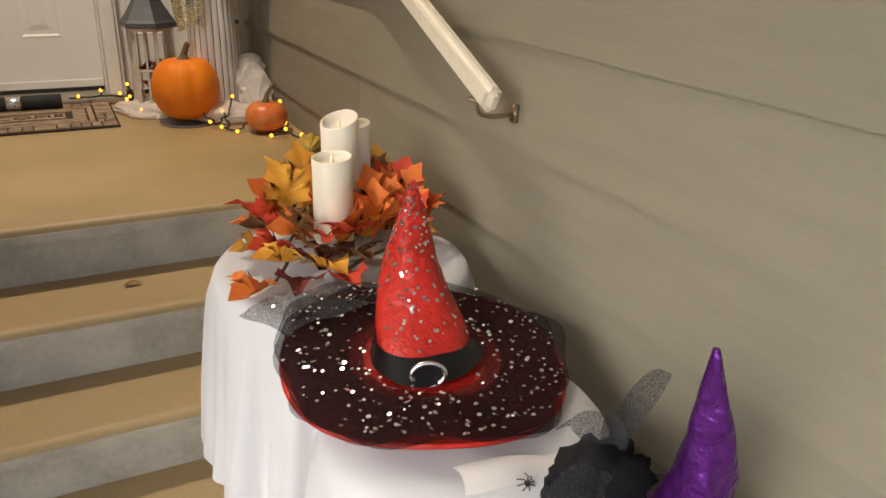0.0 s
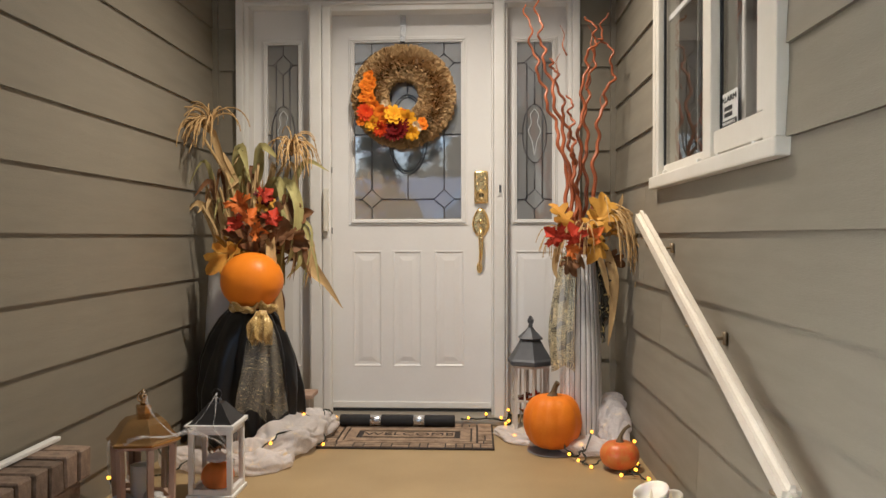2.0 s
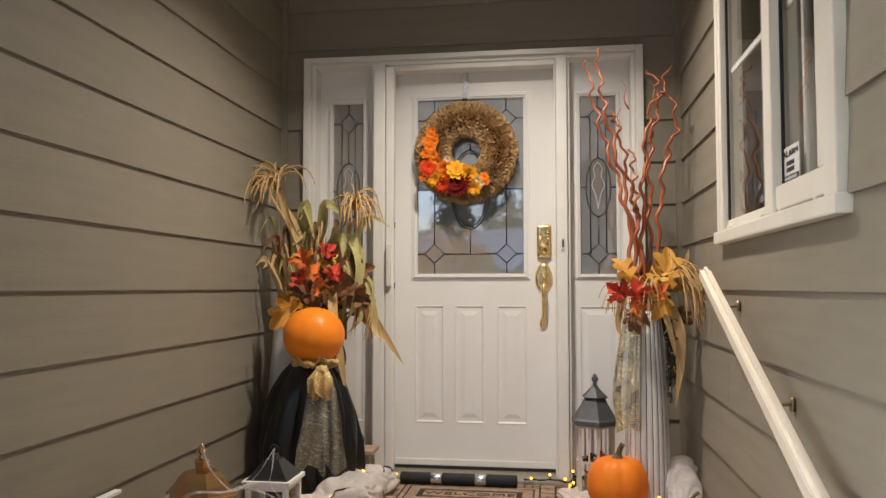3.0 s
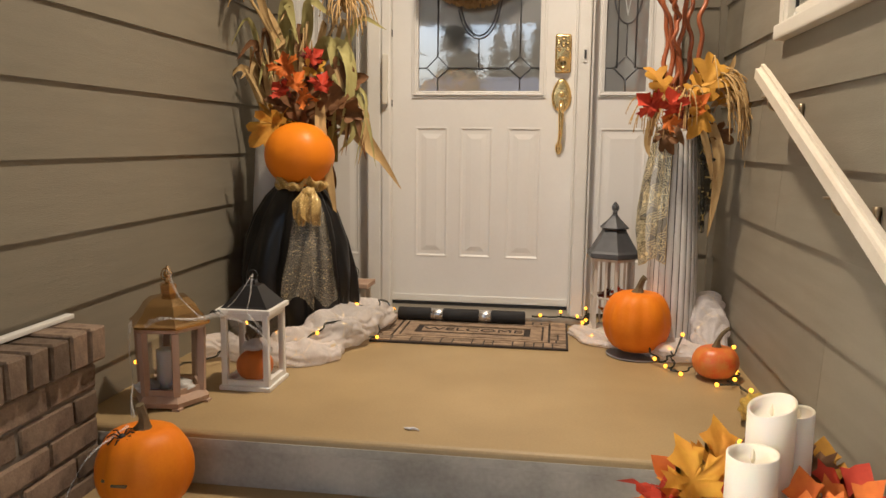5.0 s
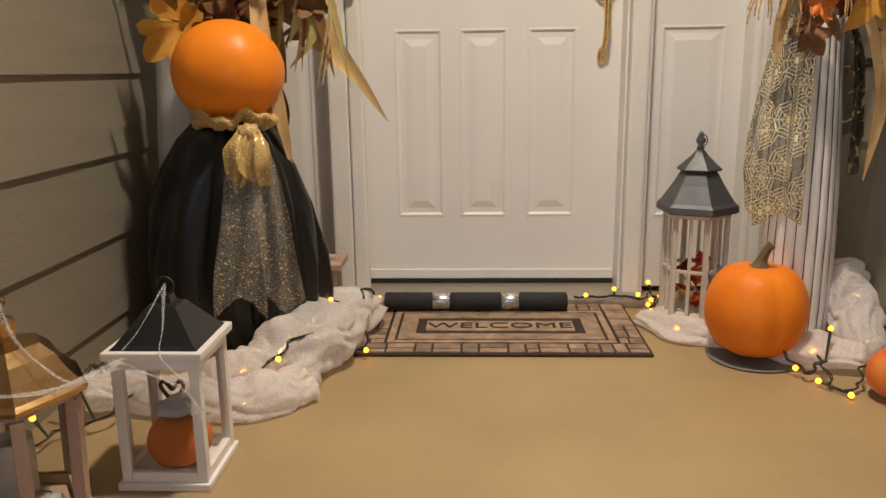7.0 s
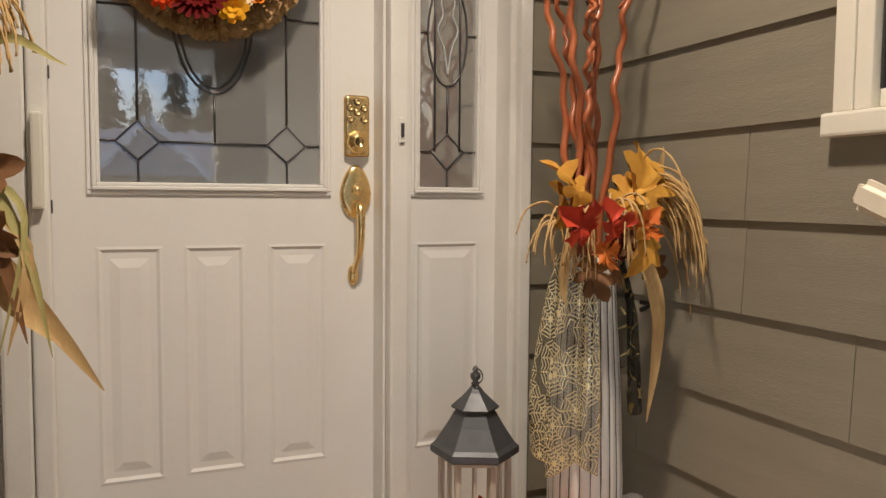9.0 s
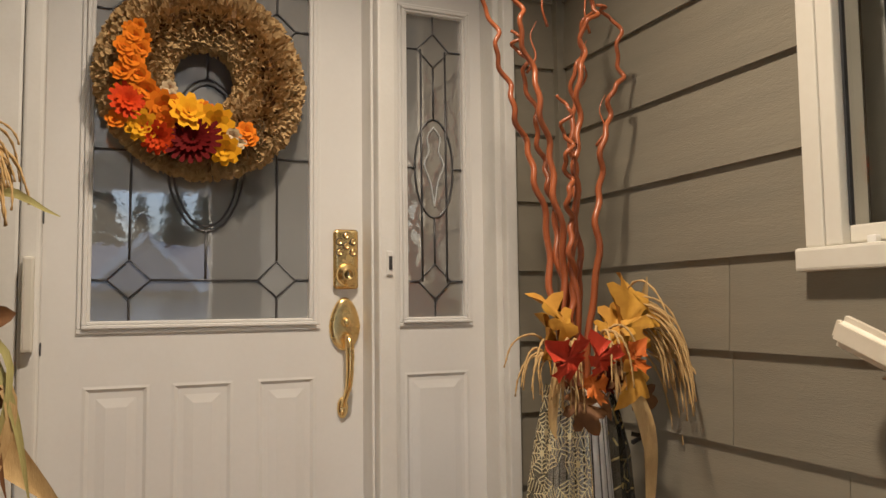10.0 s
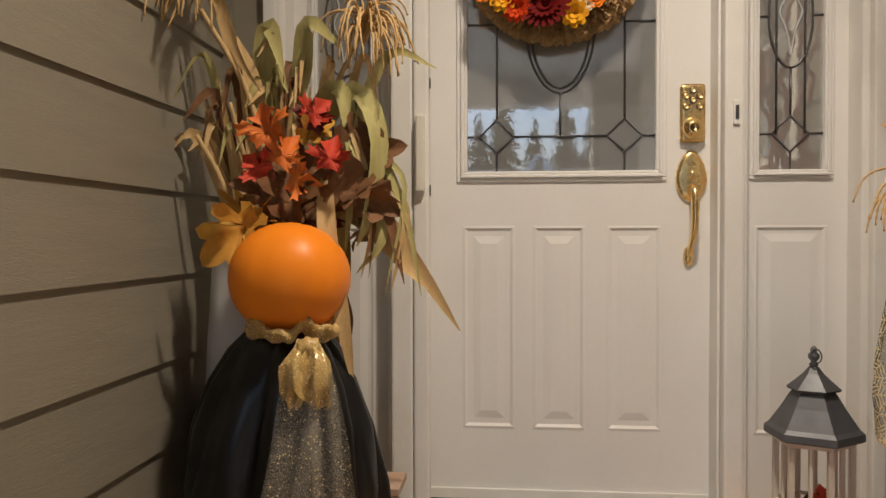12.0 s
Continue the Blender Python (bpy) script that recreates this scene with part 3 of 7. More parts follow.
for v in bm.verts:
    v.co.x *= 0.043
    v.co.y *= 0.068 * (1.0 if v.co.y < 0 else 1.12)
    v.co.x *= 1.0 - 2.2 * max(0, v.co.y)
bmesh.ops.transform(bm, matrix=pose(0, 0, 0.14, 90), verts=bm.verts)
part("escutcheon", bm, BRASS, hset, smooth=True)
bm = bmesh.new()
tube(bm, curve_pts([(0, -0.012, 0.112), (0, -0.045, 0.105), (0.0, -0.055, 0.06), (0, -0.045, -0.01), (-0.004, -0.02, -0.055), (-0.006, -0.012, -0.078)], 22), [0.011, 0.0115, 0.011, 0.0105, 0.0105, 0.011, 0.0115, 0.0118, 0.0118, 0.0115, 0.011, 0.0105, 0.01, 0.0095, 0.009, 0.0085, 0.008, 0.0078, 0.0075, 0.0075, 0.0075, 0.0075], 12)
part("grip", bm, BRASS, hset, smooth=True)
bm = bmesh.new()
lathe(bm, [(0.015, 0), (0.015, 0.006), (0.008, 0.012)], 16)
for v in bm.verts:
    v.co.y *= 1.9
bmesh.ops.transform(bm, matrix=pose(-0.006, 0, -0.08, 90), verts=bm.verts)
part("foot", bm, BRASS, hset, smooth=True)
bm = bmesh.new()
lathe(bm, [(0.013, 0), (0.012, 0.018), (0.006, 0.022)], 14)
bmesh.ops.transform(bm, matrix=pose(0, -0.012, 0.148, 90), verts=bm.verts)
part("thumb_piece", bm, BRASS, hset, smooth=True)


# sidelights
def sidelight(name, x0, x1, gx0, gx1):
    root = thing(name, (0, 0, 0), "white sidelight panel with tall leaded glass", "sidelight", "sidelights", "structure")
    y, z0, z1 = 3.735, 0.985, 1.857
    bm = bmesh.new()
    pz = (gx0 - 0.012, gx1 + 0.012, 0.248, 0.833)
    face_with_holes(bm, x0, x1, 0.02, 2.03, y, [(gx0, gx1, z0, z1), pz])
    panel(bm, *pz, y, 0.024)
    part("panel", bm, WHITE, root)
    lite_frame(root, gx0, gx1, z0, z1, y, 0.026)
    part("pane", flat([(gx0, y + 0.008, z0), (gx1, y + 0.008, z0), (gx1, y + 0.008, z1), (gx0, y + 0.008, z1)]), ROLLED, root, "rolled glass pane").visible_shadow = False
    c, q, g = (gx0 + gx1) / 2, (gx1 - gx0) * 0.22, y + 0.006
    d = 0.05
    came(root, [
        [(c, z1), (c, z1 - 0.05), (c - d, z1 - 0.1), (c, z1 - 0.15), (c + d, z1 - 0.1), (c, z1 - 0.05)],
        [(c, z0), (c, z0 + 0.05), (c - d, z0 + 0.1), (c, z0 + 0.15), (c + d, z0 + 0.1), (c, z0 + 0.05)],
        [(gx0, z1 - 0.1), (c - d, z1 - 0.1)], [(c + d, z1 - 0.1), (gx1, z1 - 0.1)],
        [(gx0, z0 + 0.1), (c - d, z0 + 0.1)], [(c + d, z0 + 0.1), (gx1, z0 + 0.1)],
        [(c - q, z1 - 0.1), (c - q, z0 + 0.1)], [(c + q, z1 - 0.1), (c + q, z0 + 0.1)],
        [(c, z1 - 0.15), (c, 1.553)], [(c, z0 + 0.15), (c, 1.267)],
        [(gx0, 1.41), (c - 0.055, 1.41)], [(c + 0.055, 1.41), (gx1, 1.41)],
        oval(c, 1.41, 0.059, 0.143)], g, 0.003)
    etch = bmesh.new()
    for s in (-1, 1):
        tube(etch, [(x, g - 0.001, z) for x, _, z in curve_pts([(c, 0, 1.3), (c + s * 0.012, 0, 1.37), (c + s * 0.03, 0, 1.42), (c + s * 0.015, 0, 1.46), (c + s * 0.02, 0, 1.5), (c, 0, 1.53)], 16)], 0.0025, 5)
    part("etched_tulip", etch, FROST, root, "frosted tulip motif")
    return root
FROST = shade("frosted_etch", (0.55, 0.57, 0.58), 0.8, bump=0)
sidelight("window_2", -0.9615, -0.6745, -0.893, -0.735)
sidelight("window_3", 0.3005, 0.5875, 0.350, 0.523)

# hall behind the door
single("wall_hall", boxes((-1.6, 1.6, 6.0, 6.1, 0, 2.6), (-1.6, -1.5, 3.93, 6.0, 0, 2.6), (1.5, 1.6, 3.93, 6.0, 0, 2.6), (-1.6, 1.6, 3.93, 6.1, 2.6, 2.7), (-1.6, 1.6, 3.93, 6.1, -0.1, 0.0)), INSIDE, "plain grey hallway behind the front door", "hallway", kind="structure")

# window in the right wall
win = thing("window_1", (0, 0, 0), "cream vinyl slider window with a deep sill", "window", "", "structure")
def wbar(name, x0, x1, y0, y1, z0, z1, r=0.004, m=None, lab=""):
    return part(name, soft_box(x0, x1, y0, y1, z0, z1, r), m or CREAM, win, lab)
SX = XR - 0.037
wbar("window_sill", SX, XR + 0.06, WY0 - 0.078, WY1 + 0.03, WZ0 - 0.04, WZ0 + 0.004, 0.006)
wbar("jamb", SX + 0.01, XR + 0.06, WY1 - 0.03, WY1 + 0.012, WZ0 + 0.0045, WZ1)
wbar("jamb", SX + 0.01, XR + 0.06, WY0 - 0.06, WY0 + 0.02, WZ0 + 0.0045, WZ1)
wbar("head", SX + 0.01, XR + 0.06, WY0 - 0.06, WY1 + 0.012, WZ1 + 0.0005, WZ1 + 0.06)
wbar("stile", XR - 0.025, XR + 0.05, WY1 - 0.066, WY1 - 0.031, WZ0 + 0.005, WZ1)
mid = 2.125
wbar("meeting_stile", XR - 0.03, XR + 0.045, mid - 0.055, mid + 0.02, WZ0 + 0.005, WZ1)
wbar("sash_rail", XR - 0.022, XR + 0.04, WY0 + 0.0205, mid - 0.0555, WZ0 + 0.012, WZ0 + 0.075)
wbar("sash_rail", XR - 0.005, XR + 0.04, mid + 0.0205, WY1 - 0.0665, WZ0 + 0.008, WZ0 + 0.04)
wbar("sash_stile", XR - 0.022, XR + 0.04, WY0 + 0.021, WY0 + 0.07, WZ0 + 0.0755, WZ1)
wbar("muntin", XR + 0.012, XR + 0.02, WY0 + 0.0705, mid - 0.056, 1.66, 1.68, 0.002, WHITE)
wbar("muntin", XR + 0.012, XR + 0.02, mid + 0.021, WY1 - 0.067, 1.66, 1.68, 0.002, WHITE)
wbar("muntin", XR + 0.0205, XR + 0.026, 1.95, 1.97, WZ0 + 0.076, WZ1, 0.002, WHITE)
part("gasket", boxes((XR - 0.0045, XR + 0.004, WY1 - 0.072, WY1 - 0.0665, WZ0 + 0.04, WZ1), (XR - 0.0045, XR + 0.004, mid - 0.062, mid - 0.0555, WZ0 + 0.075, WZ1)), RUBBER, win)
for y0, y1 in ((WY0 + 0.0695, mid - 0.0555), (mid + 0.0205, WY1 - 0.0665)):
    part("pane", flat([(XR + 0.006, y1, WZ0 + 0.03), (XR + 0.006, y0, WZ0 + 0.03), (XR + 0.006, y0, WZ1), (XR + 0.006, y1, WZ1)]), PANE, win).visible_shadow = False
for _y in (WY0 + 0.09, mid - 0.09, mid + 0.1, WY1 - 0.13):
    part("weep_cap", soft_box(SX + 0.016, SX + 0.03, _y, _y + 0.018, WZ0 + 0.004, WZ0 + 0.018, 0.003), TRIM, win)
blinds = thing("vertical_blind", (0, 0, 0), "pale vertical blind vanes hanging behind the window", "blind")
for i in range(12):
    bm = boxes((-0.001, 0.001, -0.044, 0.044, -1.3, 0))
    v = part("vane", bm, BLIND, blinds)
    v.matrix_basis = pose(XR + 0.13, WY0 + 0.06 + i * 0.1, 2.4, 0, 0, -28 + 6 * math.sin(i * 2.1))
part("headrail", boxes((XR + 0.11, XR + 0.15, WY0, WY1, 2.4, 2.43)), BLIND, blinds)
single("wall_room", boxes((2.6, 2.7, 0.9, 3.4, 0.3, 2.6), (XR + 0.16, 2.6, 0.9, 1.0, 0.3, 2.6), (XR + 0.16, 2.6, 3.3, 3.4, 0.3, 2.6), (XR + 0.16, 2.7, 0.9, 3.4, 2.6, 2.7), (XR + 0.16, 2.7, 0.9, 3.4, 0.2, 0.3)), INSIDE, "plain dim room behind the side window", "room", kind="structure")
sticker = thing("window_sticker", (XR + 0.002, 2.005, 1.232), "white alarm warning sticker with black print on the glass", "sticker")
sticker.scale = (1, 1.04, 0.62)
part("sheet", boxes((-0.002, 0.0, -0.062, 0.062, -0.065, 0.085)), shade("sticker_white", (0.75, 0.75, 0.72), 0.5, bump=0), sticker)
part("band", boxes((-0.003, -0.0021, -0.06, 0.06, -0.063, -0.035)), shade("sticker_black", (0.02, 0.02, 0.02), 0.5, bump=0), sticker, "black band at the foot")
def letters(name, text, size, m, parent, place, mat_):
    cu = bpy.data.curves.new(name, "FONT")
    cu.body, cu.size, cu.align_x, cu.align_y, cu.extrude = text, size, "CENTER", "CENTER", 0.0006
    cu.materials.append(mat_)
    ob = new(name, cu)
    ob.parent = parent
    ob.matrix_basis = place
    return ob
INK = shade("black_ink", (0.015, 0.015, 0.015), 0.6, bump=0)
letters("print", "ALARM", 0.036, None, sticker, pose(-0.003, 0.0, 0.055, 90, 0, -90), INK)
for _w, _z in ((0.07, 0.015), (0.07, -0.012)):
    part("print_bar", boxes((-0.003, -0.0022, -_w / 2 + 0.01, _w / 2, _z - 0.009, _z + 0.009)), INK, sticker)
letters("print", "WARNING", 0.02, None, sticker, pose(-0.0036, 0.0, -0.049, 90, 0, -90), shade("sticker_print", (0.7, 0.7, 0.7), 0.5, bump=0))

# handrail
rail = thing("handrail", (0, 0, 0), "cream painted wooden handrail on metal brackets", "handrail")
RA, RB = Vector((0.724, 2.66, 0.972)), Vector((0.724, 1.34, 0.417))
d = (RB - RA).normalized()
bm = boxes((-0.018, 0.018, 0, (RB - RA).length, -0.028, 0.026))
bmesh.ops.bevel(bm, geom=bm.edges[:], offset=0.013, segments=3, affect="EDGES")
rl = part("rail", bm, shade("cream_paint", (0.74, 0.68, 0.56), 0.45, dark=(0.6, 0.52, 0.4), scale=9, bump=0.12, mix=0.5), rail)
rl.matrix_basis = Matrix.Translation(RA) @ Euler((math.atan2(d.z, -d.y), 0, math.pi)).to_matrix().to_4x4()
for f in (0.08, 0.5, 0.95):
    p = RA.lerp(RB, f)
    bm = bmesh.new()
    tube(bm, curve_pts([(p.x, p.y, p.z - 0.03), (p.x + 0.005, p.y, p.z - 0.06), (p.x + 0.04, p.y, p.z - 0.07), (XR - 0.01, p.y, p.z - 0.066)], 10), 0.0045, 8)
    lathe(bm, [(0.02, 0), (0.02, 0.004)], 12, (p.x, p.y, p.z - 0.036))
    box(bm, XR - 0.016, XR - 0.006, p.y - 0.01, p.y + 0.01, p.z - 0.084, p.z - 0.05)
    part("bracket", bm, shade("aged_metal", (0.36, 0.29, 0.19), 0.4, 0.9), rail, "dark metal bracket", smooth=True)

# ---- pumpkins and squashes ----
def pumpkin(name, loc, r, h, label, skin=None, ribs=10, stem=0.05, depth=0.05, lean=0.0, spin=0.0, group="pumpkins", power=0.86):
    root = thing(name, loc, label, "pumpkin" if "pumpkin" in name else "squash", group)
    bm = bmesh.new()
    n, m = 60, 18
    rings = []
    for k in range(m + 1):
        a = math.pi * k / m
        z = 0.5 - 0.5 * math.cos(a)
        rr = math.sin(a) ** power
        dip = 0 if power > 0.95 else 0.09 * math.exp(-((1 - z) / 0.06) ** 2 * 0.5) + 0.05 * math.exp(-(z / 0.06) ** 2 * 0.5)
        ring = []
        for i in range(n):
            t = math.tau * i / n
            u = (ribs * t / math.tau + 0.13 * math.sin(3 * t)) % 1.0
            groove = 1 - depth * (1 - abs(math.sin(math.pi * u)) ** 0.7)
            wob = 1 + 0.02 * math.sin(2 * t + 1.3) + 0.015 * math.sin(5 * t)
            q = max(r * rr * groove * wob, 0.001)
            zz = h * (z - (dip if z > 0.5 else -dip) * (1 if rr < 0.75 else 0.25) * (1 - rr))
            ring.append(bm.verts.new((q * math.cos(t + spin), q * math.sin(t + spin), zz)))
        rings.append(ring)
    for a, b in zip(rings, rings[1:]):
        for i in range(n):
            j = (i + 1) % n
            bm.faces.new((a[i], a[j], b[j], b[i]))
    part("flesh", bm, skin or ORANGE, root, smooth=True)
    if stem:
        bm = bmesh.new()
        pts = curve_pts([(0, 0, h * 0.9), (0.004, -0.002, h * 0.9 + stem * 0.5), (0.012 + lean, -0.008, h * 0.9 + stem), (0.02 + lean * 2, -0.012, h * 0.9 + stem * 1.25)], 9)
        tube(bm, pts, [r * k for k in (0.24, 0.16, 0.12, 0.1, 0.095, 0.09, 0.088, 0.09, 0.095)], 7)
        part("stem", bm, STEM, root, "dry brown stem")
    return root

pumpkin("pumpkin", (0.468, 3.15, 0.004), 0.121, 0.25, "large smooth orange pumpkin beside the ribbed vase", depth=0.06, ribs=9, stem=0.05)
pumpkin("squash", (0.7, 2.9, 0), 0.074, 0.118, "small red-orange mottled squash ringed by fairy lights", RUSTY, 9, 0.055, 0.03, lean=0.008, group="")
big = pumpkin("pumpkin", (-0.832, 2.035, -RISE), 0.117, 0.235, "round orange pumpkin with a curved stem and a plastic spider", depth=0.05, ribs=9, stem=0.055, lean=-0.01)
part("scar", boxes((-0.022, 0.016, -0.1165, -0.1, 0.112, 0.117)), STEM, big, "small dark nick in the skin")
part("scar", boxes((-0.05, -0.043, -0.1085, -0.09, 0.118, 0.124)), STEM, big, "small dark nick in the skin")
tray = bmesh.new()
lathe(tray, [(0.1, 0), (0.108, 0.004), (0.104, 0.005), (0.02, 0.003)], 32)
single("saucer", tray, shade("grey_plastic", (0.18, 0.18, 0.19), 0.4), "thin dark grey saucer under the large pumpkin", "saucer", (0.468, 3.15, 0.0003))


def spider(loc, s=0.022, rz=0, rx=0):
    root = thing("toy_spider", loc, "black plastic toy spider with bent legs", "toy spider", "toy spiders")
    bm = bmesh.new()
    bmesh.ops.create_uvsphere(bm, u_segments=10, v_segments=7, radius=s * 0.3)
    bmesh.ops.translate(bm, verts=bm.verts, vec=(0, 0, s * 0.3))
    part("body", bm, INK, root, smooth=True)
    for i in range(8):
        a = (0.5 + (i % 4)) / 4 * math.pi * 0.8 - 0.4 * math.pi + (math.pi if i > 3 else 0)
        bm = bmesh.new()
        c, d = math.cos(a), math.sin(a)
        tube(bm, [(c * s * 0.2, d * s * 0.2, s * 0.3), (c * s * 0.6, d * s * 0.6, s * 0.62), (c * s * 1.1, d * s * 1.1, 0.001)], s * 0.06, 5)
        part("leg", bm, INK, root)
    root.rotation_euler = (radians(rx), 0, radians(rz))
    return root
spider((-0.858, 1.985, 0.042), 0.032, 30, 35)

# ---- brick ledge by the steps ----
ledge = thing("brick_ledge", (0, 0, 0), "weathered brown brick ledge with a rowlock cap", "brick wall", "", "structure")
FX = -1.032
part("core", boxes((XL + 0.0005, FX - 0.008, 1.0, 2.16, GROUND, 0.187)), MORTAR, ledge, "mortar joints")
def brick_mesh(lx, ly, lz, seed):
    rnd = random.Random(seed)
    bm = boxes((0, lx, 0, ly, 0, lz))
    bmesh.ops.bevel(bm, geom=bm.edges[:], offset=0.005, segments=1, affect="EDGES")
    for v in bm.verts:
        v.co += Vector((rnd.uniform(-1, 1), rnd.uniform(-1, 1), rnd.uniform(-1, 1))) * 0.0018
    me = bpy.data.meshes.new("brick")
    bm.to_mesh(me)
    bm.free()
    me.materials.append(BRICK)
    return me
def lay(me, p, rx=0):
    o = new("brick", me)
    o.parent = ledge
    o.matrix_basis = pose(*p, rx, 0, 0)
CAPS = [brick_mesh(0.134, 0.066, 0.09, s) for s in (1, 2, 3)]
for i in range(15):
    lay(CAPS[i % 3], (-1.1375, 2.1 - i * 0.0765, 0.19 + 0.002 * math.sin(i * 2.3)))
LONG = [brick_mesh(0.075, 0.195, 0.064, s) for s in (4, 5, 6)]
HALF = [brick_mesh(0.075, 0.093, 0.064, s) for s in (7, 8)]
for c in range(11):
    z = 0.112 - c * 0.0745
    if z < GROUND:
        break
    y = 2.158
    if c % 2:
        lay(HALF[c % 2], (FX - 0.075 + 0.003 * math.sin(c), y - 0.093, z))
        y -= 0.103
    k = 0
    while y - 0.195 > 1.0:
        lay(LONG[(k + c) % 3], (FX - 0.075 + 0.003 * math.sin(c * 3 + k * 1.7), y - 0.195, z))
        y -= 0.205
        k += 1
single("trim", soft_box(XL + 0.001, XL + 0.026, 1.0, 2.2, 0.2835, 0.296, 0.003), TRIM, "thin white flashing strip above the brick ledge", "flashing", kind="structure")

# ---- lanterns ----
WOOD_W = shade("whitewashed_wood", (0.68, 0.63, 0.55), 0.7, dark=(0.45, 0.38, 0.3), scale=14, fine=120, bump=0.35, stretch=(1, 1, 0.2), mix=0.6)
WOOD_B = shade("washed_brown_wood", (0.42, 0.26, 0.17), 0.7, dark=(0.5, 0.38, 0.3), scale=16, fine=120, bump=0.35, stretch=(1, 1, 0.2), mix=0.7)
ZINC = shade("grey_metal_roof", (0.13, 0.135, 0.145), 0.5, 0.6, dark=(0.08, 0.08, 0.09), scale=18, bump=0.15)
COPPER = shade("copper_roof", (0.6, 0.4, 0.18), 0.22, 1.0, dark=(0.3, 0.16, 0.07), scale=14, bump=0.12)
BLACKM = shade("black_metal", (0.02, 0.02, 0.022), 0.35, 0.3, bump=0.1)
WLANT = shade("white_lacquer", (0.8, 0.79, 0.77), 0.35, dark=(0.7, 0.68, 0.64), scale=10, bump=0.05)
WAX = shade("ivory_wax", (0.8, 0.74, 0.62), 0.5, dark=(0.74, 0.66, 0.5), scale=12, bump=0.06)
WAX.node_tree.nodes["Principled BSDF"].inputs["Subsurface Weight"].default_value = 0.25
WAX.node_tree.nodes["Principled BSDF"].inputs["Subsurface Radius"].default_value = (0.02, 0.012, 0.006)
FLUFF = shade("cotton_fluff", (0.75, 0.74, 0.72), 0.95, scale=40, bump=0.9, fine=200, depth=0.01)


def hexa(r, i, n=6, turn=0.0):
    a = math.tau * i / n + turn
    return Vector((r * math.cos(a), r * math.sin(a), 0))


def prism(bm, profile, n=6, turn=0.0):
    rings = [[bm.verts.new(hexa(r, i, n, turn) + Vector((0, 0, z))) for i in range(n)] for r, z in profile]
    for a, b in zip(rings, rings[1:]):
        for i in range(n):
            j = (i + 1) % n
            bm.faces.new((a[i], a[j], b[j], b[i]))
    bm.faces.new(rings[0][::-1])
    bm.faces.new(rings[-1])


def bar(bm, a, b, w, t=None):
    """A square bar from a to b."""
    a, b = Vector(a), Vector(b)
    d = (b - a).normalized()
    s = d.cross(Vector((0, 0, 1)))
    s = s.normalized() if s.length > 1e-3 else Vector((1, 0, 0))
    u = s.cross(d)
    t = t or w
    q = [[bm.verts.new(p + s * w * i + u * t * j) for i, j in ((-1, -1), (1, -1), (1, 1), (-1, 1))] for p in (a, b)]
    bm.faces.new(q[0][::-1])
    bm.faces.new(q[1])
    for i in range(4):
        j = (i + 1) % 4
        bm.faces.new((q[0][i], q[0][j], q[1][j], q[1][i]))


def hex_lantern(name, loc, R, base_h, body_h, roof, wood, metal, label, turn, muntin=True, finial=True, flare=1.0):
    root = thing(name, loc, label, "lantern", "lanterns")
    bm = bmesh.new()
    prism(bm, [(R * 1.12, 0.006), (R * 1.16, base_h * 0.55), (R * 1.02, base_h)], 6, turn)
    part("base", bm, wood, root)
    for i in range(6):
        bm = bmesh.new()
        p = hexa(R * 1.05, i, 6, turn)
        bar(bm, (p.x, p.y, 0), (p.x, p.y, 0.007), 0.012)
        part("foot", bm, wood, root)
        bm = bmesh.new()
        a, b = hexa(R * 0.93, i, 6, turn), hexa(R * 0.93 * flare, i, 6, turn)
        bar(bm, (a.x, a.y, base_h), (b.x, b.y, base_h + body_h), 0.0065 if muntin else 0.0095)
        part("post", bm, wood, root)
        if muntin:
            bm = bmesh.new()
            c = hexa(R * 0.93, i + 1, 6, turn)
            m = (a + c) / 2
            bar(bm, (m.x, m.y, base_h), (m.x, m.y, base_h + body_h), 0.004)
            bar(bm, (a.x, a.y, base_h + body_h * 0.46), (c.x, c.y, base_h + body_h * 0.46), 0.004)
            part("muntin", bm, wood, root)
        else:
            c = hexa(R * 0.9, i + 1, 6, turn)
            a2 = hexa(R * 0.9, i, 6, turn)
            b2, c2 = a2 * flare, c * flare
            bm = bmesh.new()
            bm.faces.new([bm.verts.new(v) for v in ((a2.x, a2.y, base_h), (c.x, c.y, base_h), (c2.x, c2.y, base_h + body_h), (b2.x, b2.y, base_h + body_h))])
            g = part("pane", bm, PANE, root)
            g.visible_shadow = False
            bm = bmesh.new()
            bar(bm, (a2.x, a2.y, base_h + 0.008), (c.x, c.y, base_h + 0.008), 0.006, 0.009)
            part("rail", bm, wood, root)
    bm = bmesh.new()
    z1 = base_h + body_h
    prism(bm, [(R * 1.0 * flare, z1), (R * 1.07 * flare, z1 + 0.012)], 6, turn)
    part("top_rail", bm, wood, root)
    bm = bmesh.new()
    prism(bm, [(r, z1 + 0.0125 + z) for r, z in roof], 6, turn)
    part("roof", bm, metal, root, "dark metal roof" if metal is ZINC else "shiny copper roof")
    zt = z1 + 0.0125 + roof[-1][1]
    bm = bmesh.new()
    lathe(bm, [(0.008, 0), (0.011, 0.006), (0.006, 0.012), (0.013, 0.022), (0.013, 0.03), (0.006, 0.036), (0.008, 0.042), (0.003, 0.05)], 14, (0, 0, zt))
    tube(bm, [(0.013 * math.cos(t), 0.006 * math.sin(t) - 0.014, zt + 0.028 + 0.016 * math.sin(t)) for t in np.linspace(0, math.tau, 14)], 0.002, 5)
    part("finial", bm, metal, root, smooth=True)
    return root


